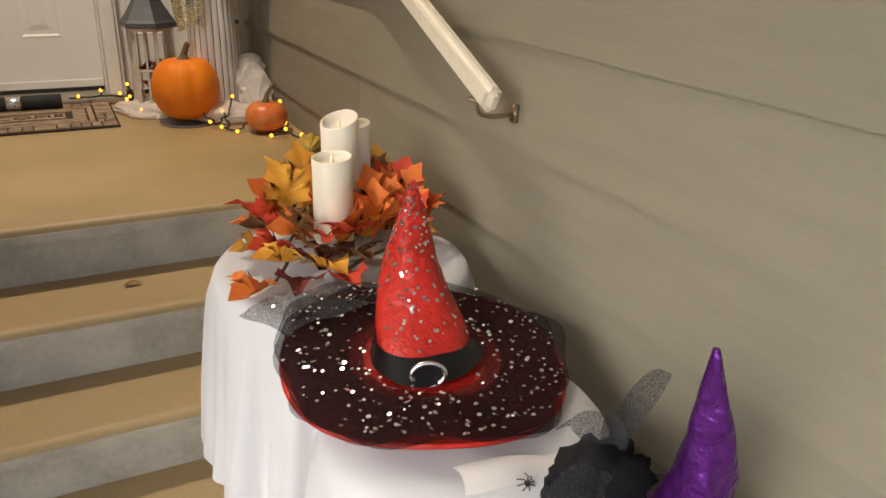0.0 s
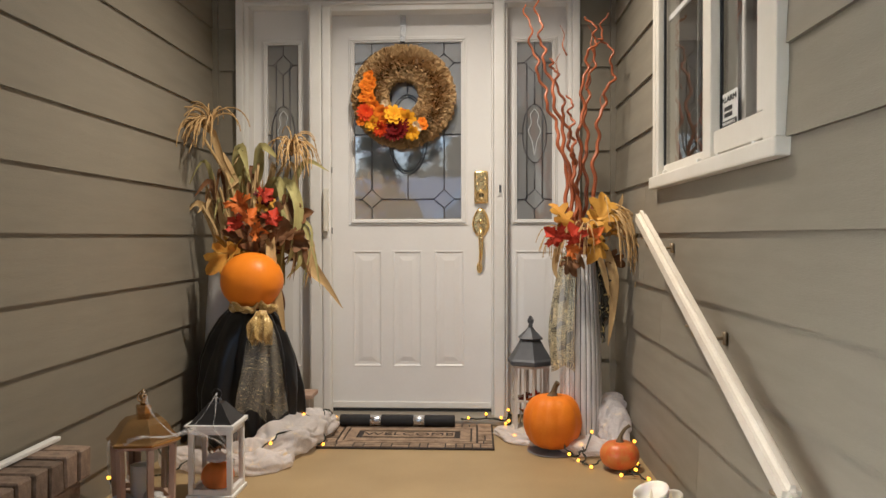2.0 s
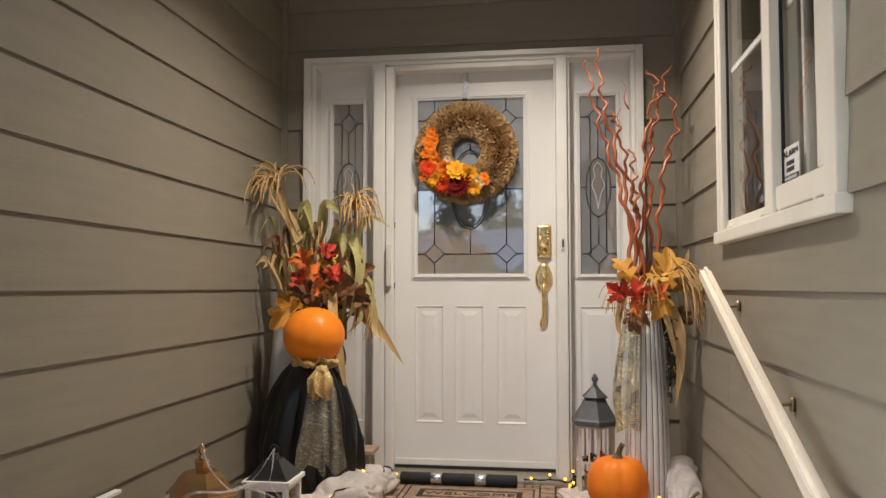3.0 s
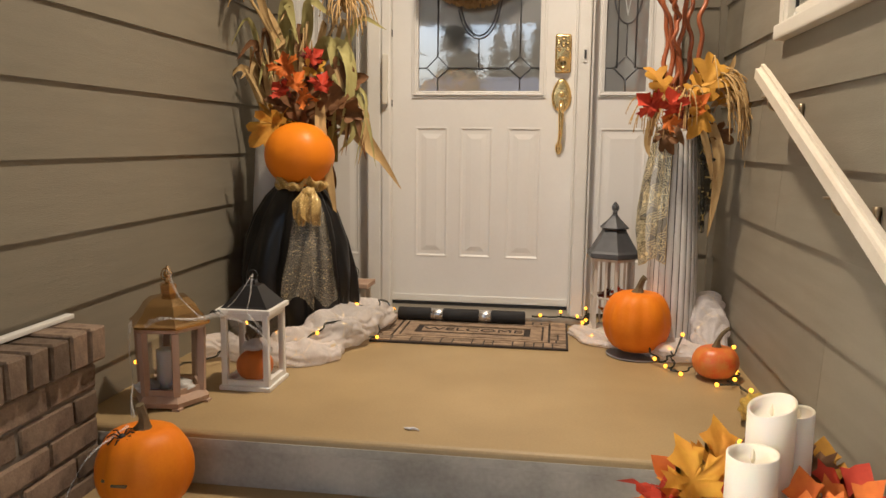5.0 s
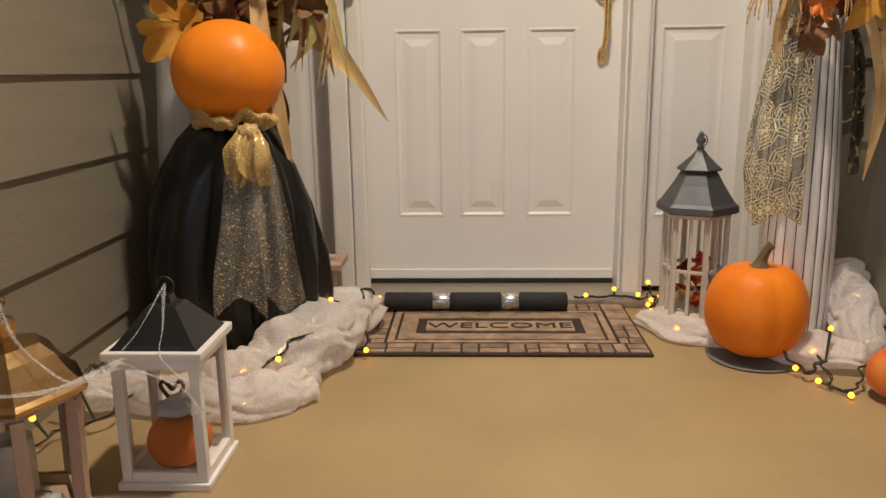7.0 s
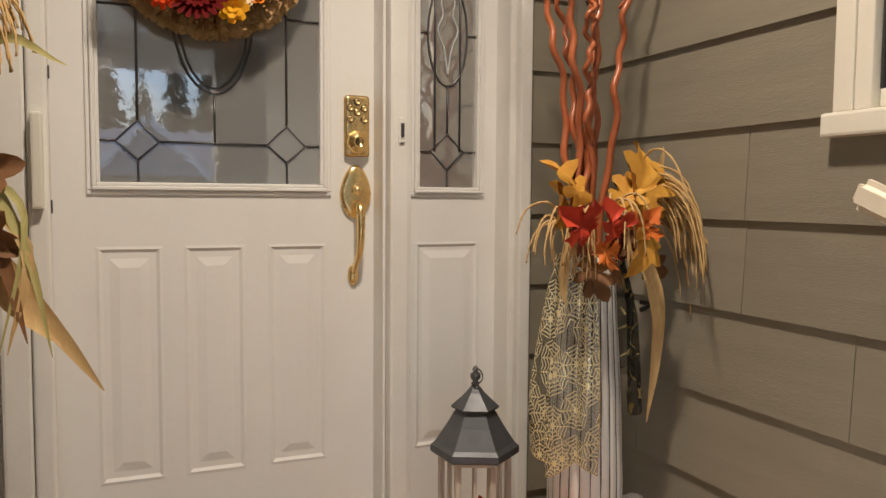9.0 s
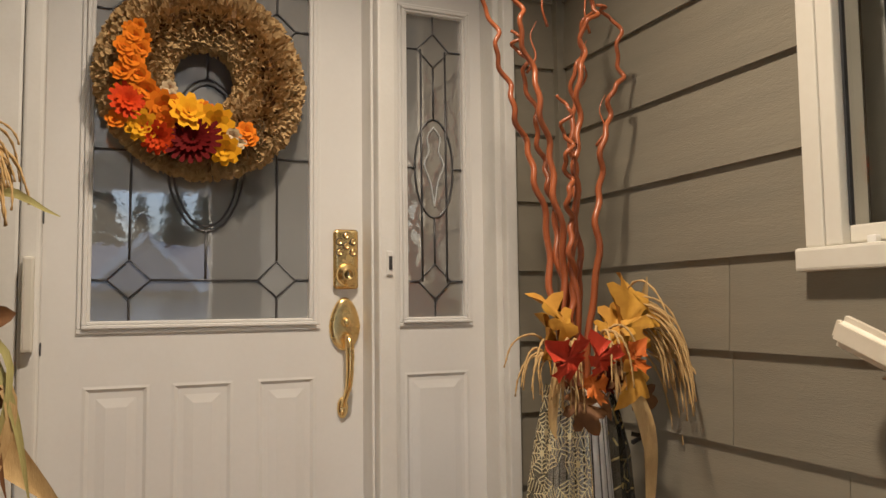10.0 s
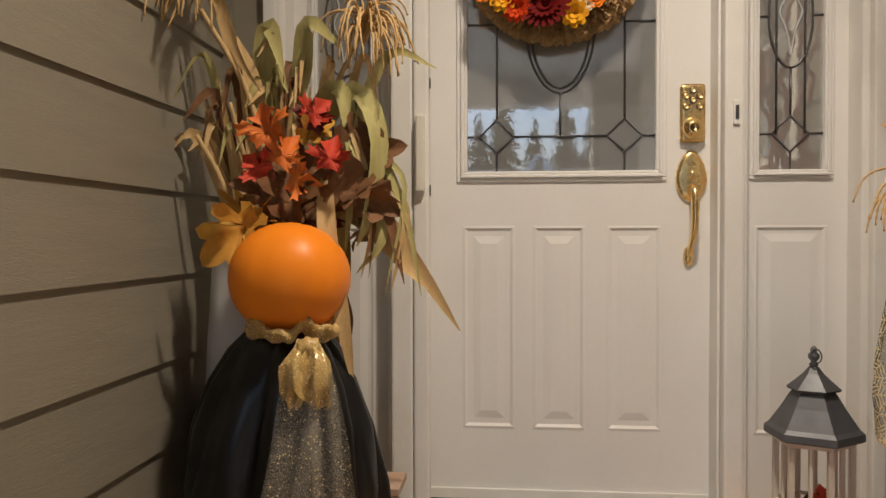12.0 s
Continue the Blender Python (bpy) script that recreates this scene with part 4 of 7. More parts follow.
def candle(loc, r, h, label, slant=0.0, parent=None, wick=True, group="candles"):
    root = thing("pillar_candle", loc, label, "candle", group)
    bm = bmesh.new()
    n = 40
    rings = []
    prof = [(0.94, 0.0), (1.0, 0.004), (1.0, 0.3), (1.0, 0.7), (1.0, 1.0), (0.93, 1.008), (0.86, 0.985), (0.8, 0.93), (0.3, 0.915), (0.02, 0.912)]
    for k, (q, z) in enumerate(prof):
        ring = []
        for i in range(n):
            a = math.tau * i / n
            zz = h * z if z > 0.01 else z
            if z > 0.8:
                zz += slant * math.cos(a - 0.6) * q + 0.05 * slant * math.sin(3 * a)
            ring.append(bm.verts.new((r * q * math.cos(a), r * q * math.sin(a), zz)))
        rings.append(ring)
    for a, b in zip(rings, rings[1:]):
        for i in range(n):
            j = (i + 1) % n
            bm.faces.new((a[i], a[j], b[j], b[i]))
    bm.faces.new(rings[0][::-1])
    bm.faces.new(rings[-1])
    part("wax", bm, WAX, root, smooth=True)
    if wick:
        bm = bmesh.new()
        lathe(bm, [(0.002, 0), (0.0045, 0.006), (0.004, 0.014), (0.001, 0.024)], 10, (0, 0, h * 0.912 + 0.0002))
        part("flame_tip", bm, shade("plastic_flame", (0.85, 0.75, 0.55), 0.4, bump=0), root, "small plastic flame", smooth=True)
    return root


def fluff(loc, s, seed, label="white cotton tuft at the foot of a candle"):
    bm = bmesh.new()
    bmesh.ops.create_icosphere(bm, subdivisions=3, radius=1)
    for v in bm.verts:
        q = 1 + 0.35 * noise.noise(v.co * 2.2 + Vector((seed, 0, 0)))
        v.co = Vector((v.co.x * s[0] * q, v.co.y * s[1] * q, max(0, (v.co.z * 0.6 + 0.5) * s[2] * q)))
    return single("cotton_tuft", bm, FLUFF, label, "cotton", loc, "cotton tufts", smooth=True)

ROOF_G = [(0.108, 0.0), (0.112, 0.004), (0.111, 0.02), (0.1, 0.029), (0.086, 0.05), (0.069, 0.076), (0.053, 0.104), (0.047, 0.112), (0.058, 0.114), (0.061, 0.119), (0.042, 0.136), (0.022, 0.155), (0.011, 0.17)]
hex_lantern("lantern", (0.396, 3.455, 0), 0.09, 0.03, 0.275, ROOF_G, WOOD_W, ZINC, "tall whitewashed hexagonal lantern with a grey metal roof", 0.62)
ROOF_C = [(0.118, 0.0), (0.121, 0.008), (0.112, 0.014), (0.092, 0.036), (0.077, 0.06), (0.056, 0.078), (0.032, 0.083), (0.023, 0.086), (0.025, 0.112), (0.02, 0.118)]
hex_lantern("lantern", (-0.942, 2.388, 0), 0.096, 0.038, 0.185, ROOF_C, WOOD_B, COPPER, "brown wooden hexagonal lantern with a copper roof", 0.1, False, flare=1.06)
candle((-0.955, 2.393, 0.0385), 0.032, 0.115, "ivory candle inside the copper-roofed lantern", wick=False)
fluff((-0.99, 2.338, 0.0386), (0.035, 0.03, 0.03), 1.0)
fluff((-0.9, 2.363, 0.0386), (0.035, 0.032, 0.032), 5.0)

# white square lantern
wl = thing("lantern", (-0.765, 2.583, 0), "white square lantern with a black roof holding an orange pumpkin", "lantern", "lanterns")
A = 0.076
def leaf_pane(xs, ys, z0=0.032, z1=0.2215):
    bm = bmesh.new()
    bm.faces.new([bm.verts.new(p) for p in ((xs[0], ys[0], z0), (xs[1], ys[1], z0), (xs[1], ys[1], z1), (xs[0], ys[0], z1))])
    return bm
part("base", soft_box(-A - 0.006, A + 0.006, -A - 0.008, A + 0.008, 0.0, 0.014, 0.003), WLANT, wl)
for sx in (-1, 1):
    for sy in (-1, 1):
        part("post", soft_box(sx * (A - 0.009) - 0.009, sx * (A - 0.009) + 0.009, sy * (A - 0.009) - 0.009, sy * (A - 0.009) + 0.009, 0.0142, 0.24, 0.002), WLANT, wl)
for s in (-1, 1):
    for z in (0.0143, 0.222):
        part("rail", boxes((-A + 0.0185, A - 0.0185, s * (A - 0.008) - 0.007, s * (A - 0.008) + 0.007, z, z + 0.0175)), WLANT, wl)
        part("rail", boxes((s * (A - 0.008) - 0.007, s * (A - 0.008) + 0.007, -A + 0.0185, A - 0.0185, z, z + 0.0175)), WLANT, wl)
    part("pane", leaf_pane((-A + 0.0185, A - 0.0185), (s * (A - 0.009), s * (A - 0.009))), PANE, wl).visible_shadow = False
    part("pane", leaf_pane((s * (A - 0.009), s * (A - 0.009)), (-A + 0.0185, A - 0.0185)), PANE, wl).visible_shadow = False
part("eave", soft_box(-A - 0.01, A + 0.01, -A - 0.01, A + 0.01, 0.2402, 0.256, 0.003), WLANT, wl)
bm = bmesh.new()
prism(bm, [(0.107, 0.2562), (0.096, 0.263), (0.066, 0.29), (0.036, 0.318), (0.02, 0.322), (0.016, 0.335)], 4, math.pi / 4)
part("roof", bm, BLACKM, wl, "black metal roof")
bm = bmesh.new()
tube(bm, [(0.016 * math.cos(t), 0, 0.349 + 0.016 * math.sin(t)) for t in np.linspace(0, math.tau, 18)], 0.0025, 6)
part("ring", bm, BLACKM, wl, smooth=True)
part("latch", soft_box(A - 0.002, A + 0.006, -0.062, -0.05, 0.12, 0.135, 0.002), SILVER, wl, "tiny silver latch")
bm = bmesh.new()
for s in (-1, 1):
    tube(bm, curve_pts([(0, 0, 0.128), (s * 0.015, 0, 0.146), (s * 0.022, 0, 0.136), (s * 0.012, 0, 0.118), (0, 0, 0.106)], 12), 0.004, 6)
hb = part("heart", bm, shade("brown_wood_heart", (0.15, 0.09, 0.05), 0.7), wl, "small dark heart on the back pane")
hb.location = (-0.03, A - 0.016, 0.0)
pumpkin("pumpkin", (-0.76, 2.573, 0.0145), 0.056, 0.1, "small orange fabric pumpkin inside the white lantern", shade("orange_fabric", (0.75, 0.2, 0.02), 0.85, scale=20, bump=0.4), 8, 0.0, 0.08)
fluff((-0.76, 2.573, 0.112), (0.035, 0.035, 0.028), 9.0, "white cotton tuft resting on the small pumpkin")

# small lantern half hidden behind the cloaked figure
sl = thing("lantern", (-0.685, 3.5, 0), "small white lantern with a worn brown lid", "lantern", "lanterns")
part("base", soft_box(-0.065, 0.065, -0.06, 0.06, 0, 0.016, 0.003), WOOD_W, sl)
for sx in (-1, 1):
    for sy in (-1, 1):
        part("post", boxes((sx * 0.05 - 0.008, sx * 0.05 + 0.008, sy * 0.046 - 0.008, sy * 0.046 + 0.008, 0.0162, 0.15)), WOOD_W, sl)
for s in (-1, 1):
    part("rail", boxes((-0.042, 0.042, s * 0.046 - 0.006, s * 0.046 + 0.006, 0.125, 0.15)), WOOD_W, sl)
    part("rail", boxes((-0.042, 0.042, s * 0.046 - 0.006, s * 0.046 + 0.006, 0.0162, 0.06)), WOOD_W, sl)
part("lid", soft_box(-0.075, 0.075, -0.07, 0.07, 0.1502, 0.17, 0.003), WOOD_B, sl, "worn brown lid")
bm = bmesh.new()
lathe(bm, [(0.016, 0.1702), (0.016, 0.19), (0.008, 0.194), (0.008, 0.2)], 12)
tube(bm, curve_pts([(-0.016, 0, 0.185), (-0.018, 0, 0.215), (0, 0, 0.235), (0.018, 0, 0.215), (0.016, 0, 0.185)], 14), 0.002, 5)
part("handle", bm, BLACKM, sl, smooth=True)

# ---- door mat and draught stopper ----
mat = thing("door_mat", (-0.155, 3.362, 0), "brown rubber door mat with stone-pattern blocks and a greeting", "door mat")
MATB = shade("mat_rubber", (0.035, 0.025, 0.02), 0.85, scale=40, bump=0.4)
MSTONE = shade("mat_stone_print", (0.36, 0.26, 0.17), 0.9, dark=(0.12, 0.08, 0.055), scale=25, fine=200, bump=0.5, mix=0.8, per=0.3)
MX, MY = 0.38, 0.215
part("backing", soft_box(-MX, MX, -MY, MY, 0, 0.008, 0.003), MATB, mat)
_r = random.Random(11)
def stones(x0, x1, y0, y1, along):
    """Fills a strip with blocks of uneven size."""
    p, end = (x0, x1) if along == "x" else (y0, y1)
    while p < end - 0.02:
        w = min(_r.choice((0.035, 0.045, 0.06, 0.075)), end - p)
        if end - p - w < 0.02:
            w = end - p
        lo, hi = (y0, y1) if along == "x" else (x0, x1)
        cuts = _r.choice(((lo, hi), (lo, lo + (hi - lo) * 0.5, hi), (lo, lo + (hi - lo) * 0.4, hi)))
        for a, b in zip(cuts, cuts[1:]):
            q = (p + 0.003, p + w - 0.003, a + 0.003, b - 0.003) if along == "x" else (a + 0.003, b - 0.003, p + 0.003, p + w - 0.003)
            bm = boxes((q[0], q[1], q[2], q[3], 0.0082, 0.0115))
            part("block", bm, MSTONE, mat)
        p += w
E1 = 0.072
stones(-MX + 0.006, MX - 0.006, -MY + 0.006, -MY + E1, "x")
stones(-MX + 0.006, MX - 0.006, MY - E1, MY - 0.006, "x")
stones(-MX + 0.006, -MX + E1, -MY + E1, MY - E1, "y")
stones(MX - E1, MX - 0.006, -MY + E1, MY - E1, "y")
def ring_band(x, y, w):
    bm = boxes((-x, x, -y, -y + w, 0.0082, 0.0115), (-x, x, y - w, y, 0.0082, 0.0115), (-x, -x + w, -y + w, y - w, 0.0082, 0.0115), (x - w, x, -y + w, y - w, 0.0082, 0.0115))
    part("border", bm, MSTONE, mat)
ring_band(MX - E1 - 0.006, MY - E1 - 0.006, 0.018)
ring_band(MX - E1 - 0.032, MY - E1 - 0.032, 0.045)
part("field", boxes((-0.205, 0.205, -0.042, 0.042, 0.0082, 0.0112)), MSTONE, mat)
letters("greeting", "WELCOME", 0.062, None, mat, pose(0, -0.002, 0.0124, 0, 0, 0) @ Matrix.Diagonal((1.35, 1, 1, 1)), MATB)

stop = thing("draught_stopper", (-0.222, 3.505, 0.0387), "black foam tube with silver tape bands against the door sill", "draught stopper")
def lying(r, x0, x1, m, name, lab=""):
    bm = bmesh.new()
    lathe(bm, [(r * 0.85, 0), (r, 0.004), (r, (x1 - x0) - 0.004), (r * 0.85, x1 - x0)], 20)
    bmesh.ops.transform(bm, matrix=pose(x0, 0, 0, 0, 90, 0), verts=bm.verts)
    return part(name, bm, m, stop, lab, smooth=True)
lying(0.027, -0.27, -0.128, RUBBER, "tube")
lying(0.027, -0.076, 0.076, RUBBER, "tube")
lying(0.027, 0.128, 0.27, RUBBER, "tube")
lying(0.0245, -0.13, -0.074, SILVER, "tape", "crinkled silver tape")
lying(0.0245, 0.074, 0.13, SILVER, "tape", "crinkled silver tape")

# ---- wreath ----
wreath = thing("wreath", (-0.207, 3.7, 1.588), "tan ruffled paper wreath with orange, yellow and red flowers", "wreath")
PAPER = shade("tan_paper", (0.62, 0.43, 0.2), 0.8, dark=(0.42, 0.26, 0.1), scale=18, fine=120, bump=0.3, mix=0.8)
R0, R1 = 0.165, 0.088
bm = bmesh.new()
rnd = random.Random(7)
for k in range(5200):
    a = rnd.uniform(0, math.tau)
    b = rnd.uniform(-0.15, math.pi + 0.15) if rnd.random() < 0.9 else rnd.uniform(0, math.tau)
    e1 = Vector((math.cos(a), 0, math.sin(a)))
    nrm = e1 * math.cos(b) + Vector((0, -1, 0)) * math.sin(b)
    p = e1 * R0 + nrm * (R1 - 0.03) * Vector((1, 0.55, 1)).length / 1.6
    tip = e1 * R0 + Vector((nrm.x * R1, nrm.y * R1 * 0.62, nrm.z * R1)) * rnd.uniform(0.9, 1.06)
    base = e1 * R0 + Vector((nrm.x, nrm.y * 0.62, nrm.z)) * (R1 - 0.032)
    s = nrm.orthogonal().normalized()
    s = Matrix.Rotation(rnd.uniform(0, math.pi), 3, nrm) @ s
    w = rnd.uniform(0.005, 0.01)
    t = nrm.cross(s) * rnd.uniform(-0.006, 0.006)
    v = [bm.verts.new(base - s * w * 0.5), bm.verts.new(base + s * w * 0.5), bm.verts.new(tip + s * w + t), bm.verts.new(tip + t * 2.0 + nrm * 0.004), bm.verts.new(tip - s * w - t)]
    bm.faces.new(v)
ob = part("ruffle", bm, PAPER, wreath)
ob["kind"] = "stuff"
bm = bmesh.new()
tube(bm, [(R0 * math.cos(t), 0, R0 * math.sin(t)) for t in np.linspace(0, math.tau, 40)], R1 - 0.032, 14, False)
for v in bm.verts:
    v.co.y *= 0.62
part("ring", bm, shade("dark_paper", (0.2, 0.11, 0.045), 0.9), wreath, smooth=True)


def flower(bm, place, r, petals, rows=2, cup=0.5):
    for q in range(rows):
        k = petals - q * 2
        for i in range(k):
            a = math.tau * i / k + q * 0.4
            rr = r * (1 - 0.33 * q)
            d = Vector((math.cos(a), math.sin(a), 0))
            s = Vector((-math.sin(a), math.cos(a), 0))
            lift = Vector((0, 0, rr * (cup * 0.4 + 0.35 * q)))
            w = rr * 1.9 / k * 1.5
            v = [place @ x for x in (d * rr * 0.1, d * rr * 0.6 + s * w + lift * 0.6, d * rr + s * w * 0.45 + lift, d * rr - s * w * 0.45 + lift, d * rr * 0.6 - s * w + lift * 0.6)]
            bm.faces.new([bm.verts.new(x) for x in v])

PETALS = {
    "orange": shade("orange_petal", (0.85, 0.25, 0.004), 0.7, dark=(0.7, 0.16, 0.01), scale=40, bump=0.2, spec=0.12),
    "yellow": shade("yellow_petal", (0.9, 0.47, 0.004), 0.7, dark=(0.8, 0.34, 0.01), scale=40, bump=0.2, spec=0.12),
    "red": shade("scarlet_petal", (0.72, 0.07, 0.004), 0.7, dark=(0.5, 0.03, 0.01), scale=40, bump=0.2, spec=0.12),
    "burgundy": shade("burgundy_petal", (0.13, 0.006, 0.005), 0.7, dark=(0.08, 0.004, 0.006), scale=40, bump=0.2, spec=0.12),
    "cream": shade("cream_petal", (0.75, 0.6, 0.38), 0.8, scale=40, bump=0.2, spec=0.12)}
def wreath_flower(x, z, r, tone, petals=10, rows=3, out=0.06):
    bm = bmesh.new()
    flower(bm, pose(x, -out, z, 90 + 18 * math.sin(x * 40), 0, 14 * math.sin(z * 50)), r, petals, rows)
    part("flower", bm, PETALS[tone], wreath, tone + " silk flower")
for row in ((-0.165, 0.075, 0.022, "orange", 6), (-0.185, 0.045, 0.024, "orange", 6), (-0.17, 0.015, 0.026, "orange", 6), (-0.19, -0.015, 0.024, "orange", 6), (-0.155, -0.02, 0.026, "orange", 6), (-0.15, 0.045, 0.02, "orange", 6), (-0.135, -0.055, 0.026, "orange", 6), (-0.155, 0.1, 0.016, "orange", 6),
            (-0.175, -0.085, 0.042, "red", 14), (-0.1, -0.09, 0.036, "orange", 8), (-0.095, -0.125, 0.032, "orange", 8), (-0.145, -0.14, 0.034, "yellow", 9), (-0.04, -0.1, 0.045, "yellow", 9), (0.02, -0.12, 0.042, "yellow", 9), (-0.11, -0.165, 0.036, "red", 12),
            (-0.03, -0.165, 0.062, "burgundy", 20), (0.045, -0.185, 0.034, "yellow", 8), (0.065, -0.15, 0.018, "cream", 6), (0.08, -0.165, 0.016, "cream", 6), (0.095, -0.135, 0.022, "orange", 6), (0.105, -0.155, 0.02, "orange", 6), (-0.2, -0.13, 0.022, "orange", 6), (-0.085, -0.045, 0.018, "cream", 8)):
    wreath_flower(*row[:2], row[2] * 1.15, *row[3:], rows=4, out=0.066)
for x, z, r, tone in ((-0.165, -0.045, 0.026, "orange"), (-0.12, -0.11, 0.03, "orange"), (-0.075, -0.075, 0.026, "orange"), (-0.07, -0.115, 0.03, "yellow"), (0.0, -0.09, 0.024, "orange"), (-0.145, 0.07, 0.02, "orange"), (-0.175, 0.095, 0.018, "orange"), (-0.19, -0.06, 0.024, "yellow"), (-0.07, -0.15, 0.03, "red"), (0.03, -0.155, 0.026, "orange")):
    wreath_flower(x, z, r, tone, 8, 3, 0.058)
bm = bmesh.new()
for i in range(26):
    a = rnd.uniform(-2.6, -0.5)
    p = Vector((0.17 * math.cos(a), -0.055, 0.17 * math.sin(a)))
    q = p + Vector((rnd.uniform(-0.06, 0.06), rnd.uniform(-0.02, 0.0), rnd.uniform(-0.07, 0.03)))
    tube(bm, curve_pts([p, (p + q) / 2 + Vector((0.008, -0.006, 0.006)), q], 5), 0.0011, 4)
part("twigs", bm, STEM, wreath, "thin dark twigs")
hang = thing("wreath_hanger", (-0.213, DOOR - 0.004, 1.95), "flat silver over-door hanger", "hanger")
part("strap", soft_box(-0.014, 0.014, -0.003, 0.0, -0.09, 0.085, 0.0008, 1), SILVER, hang)
part("hook", boxes((-0.012, 0.012, -0.05, -0.0032, -0.093, -0.09), (-0.012, 0.012, -0.052, -0.05, -0.093, -0.07)), SILVER, hang)

# ---- leaves, cloth and string-light materials ----
LEAF = {
    "yellow": shade("yellow_leaf", (0.78, 0.42, 0.03), 0.7, dark=(0.6, 0.22, 0.015), scale=14, fine=80, bump=0.3, mix=0.8),
    "gold": shade("golden_leaf", (0.66, 0.36, 0.035), 0.7, dark=(0.44, 0.19, 0.015), scale=14, fine=80, bump=0.3, mix=0.8),
    "orange": shade("orange_leaf", (0.7, 0.19, 0.012), 0.7, dark=(0.48, 0.09, 0.008), scale=14, fine=80, bump=0.3, mix=0.8),
    "red": shade("red_leaf", (0.6, 0.05, 0.01), 0.7, dark=(0.38, 0.025, 0.006), scale=14, fine=80, bump=0.3, mix=0.8),
    "brown": shade("brown_leaf", (0.22, 0.1, 0.03), 0.75, dark=(0.09, 0.035, 0.012), scale=14, fine=80, bump=0.3, mix=0.8),
    "wine": shade("wine_leaf", (0.15, 0.02, 0.012), 0.7, dark=(0.07, 0.01, 0.008), scale=14, bump=0.3)}
HUSK = shade("dry_corn_husk", (0.62, 0.44, 0.2), 0.8, dark=(0.4, 0.25, 0.09), scale=10, fine=120, bump=0.5, stretch=(4, 4, 0.6), mix=0.8)
HUSKG = shade("pale_green_husk", (0.46, 0.42, 0.16), 0.8, dark=(0.3, 0.25, 0.08), scale=10, fine=120, bump=0.5, stretch=(4, 4, 0.6), mix=0.8)
TASSEL = shade("corn_tassel", (0.54, 0.36, 0.15), 0.85, dark=(0.45, 0.28, 0.1), scale=30, bump=0.5)
WILLOW = shade("red_brown_willow", (0.4, 0.115, 0.035), 0.35, dark=(0.22, 0.05, 0.016), scale=14, bump=0.2, coat=0.2)
SATIN = shade("black_satin", (0.008, 0.008, 0.009), 0.3, dark=(0.003, 0.003, 0.004), scale=6, fine=200, bump=0.05, spec=0.4)
LINEN = shade("white_tablecloth", (0.57, 0.57, 0.6), 0.85, dark=(0.5, 0.5, 0.53), scale=5, fine=400, bump=0.12)
CERAM = shade("white_ribbed_ceramic", (0.76, 0.75, 0.73), 0.4, dark=(0.62, 0.6, 0.56), scale=8, bump=0.08)
GROOVE = shade("grey_groove", (0.1, 0.095, 0.09), 0.9, bump=0)
TULLE = gauze("white_tulle", (0.95, 0.9, 0.88), 0.66, 600, dots=(0.85, 0.66, 0.32), dot_scale=12, dot_cut=-0.008, metal=0.6, glowthrough=0.35)
GOLDNET = gauze("gold_organza", (0.62, 0.56, 0.44), 0.26, 500, 0.4, dots=(0.95, 0.78, 0.42), dot_scale=120, dot_cut=0.2, metal=0.9)
WEBNET = gauze("gold_web_organza", (0.13, 0.12, 0.085), 0.45, 500, 0.4, dots=(0.95, 0.85, 0.55), dot_scale=14, dot_cut=-0.06, metal=0.5, webs=True)
GOLDFOLD = gauze("gathered_gold_organza", (0.62, 0.42, 0.13), 0.78, 400, 0.4, dots=(0.98, 0.8, 0.4), dot_scale=130, dot_cut=0.3, metal=0.8)
BLACKNET = gauze("black_organza", (0.03, 0.03, 0.025), 0.62, 500, 0.5, dots=(0.6, 0.48, 0.2), dot_scale=14, dot_cut=-0.03, metal=0.8)
COBWEB = gauze("stretched_cobweb", (0.82, 0.8, 0.78), 0.2, 500, 0.9)
WIRE = shade("green_black_wire", (0.018, 0.022, 0.014), 0.6, bump=0.1)
AMBER = glow("amber_bulb", (1.0, 0.36, 0.015), 1.8)


# ---- ribbed vases ----
def vase(loc, label, ribs=True):
    root = thing("vase", loc, label, "vase", "tall white vases")
    prof = [(0.082, 0.0), (0.086, 0.01), (0.089, 0.12), (0.088, 0.3), (0.08, 0.5), (0.068, 0.68), (0.062, 0.78), (0.066, 0.82), (0.06, 0.822), (0.055, 0.76)]
    bm = bmesh.new()
    n = 132
    def rib(a, k):
        u = (a * 22 / math.tau) % 1.0
        return 1.0 + (0.045 * (math.sin(math.pi * u) ** 0.5 - 0.6) if ribs else 0.0) + 0.006 * math.sin(5 * a + k)
    fine = []
    for (r0, z0), (r1, z1) in zip(prof, prof[1:]):
        m = max(1, int(abs(z1 - z0) / 0.025))
        fine += [(r0 + (r1 - r0) * i / m, z0 + (z1 - z0) * i / m) for i in range(m)]
    fine.append(prof[-1])
    lathe(bm, fine, n, wobble=rib)
    part("body", bm, CERAM, root, smooth=True)
    for i in range(22 if ribs else 0):
        a = math.tau * i / 22
        bm = bmesh.new()
        pts = [Vector((0.965 * r * math.cos(a), 0.965 * r * math.sin(a), z + 0.002)) for r, z in fine[:-4]]
        tube(bm, pts, 0.0028, 4)
        part("groove", bm, GROOVE, root)
    return root
vase((0.6, 3.27, 0), "tall white ribbed vase wrapped in gold web ribbon")
vase((-1.02, 3.43, 0), "tall smooth white vase standing behind the cloaked figure", False)


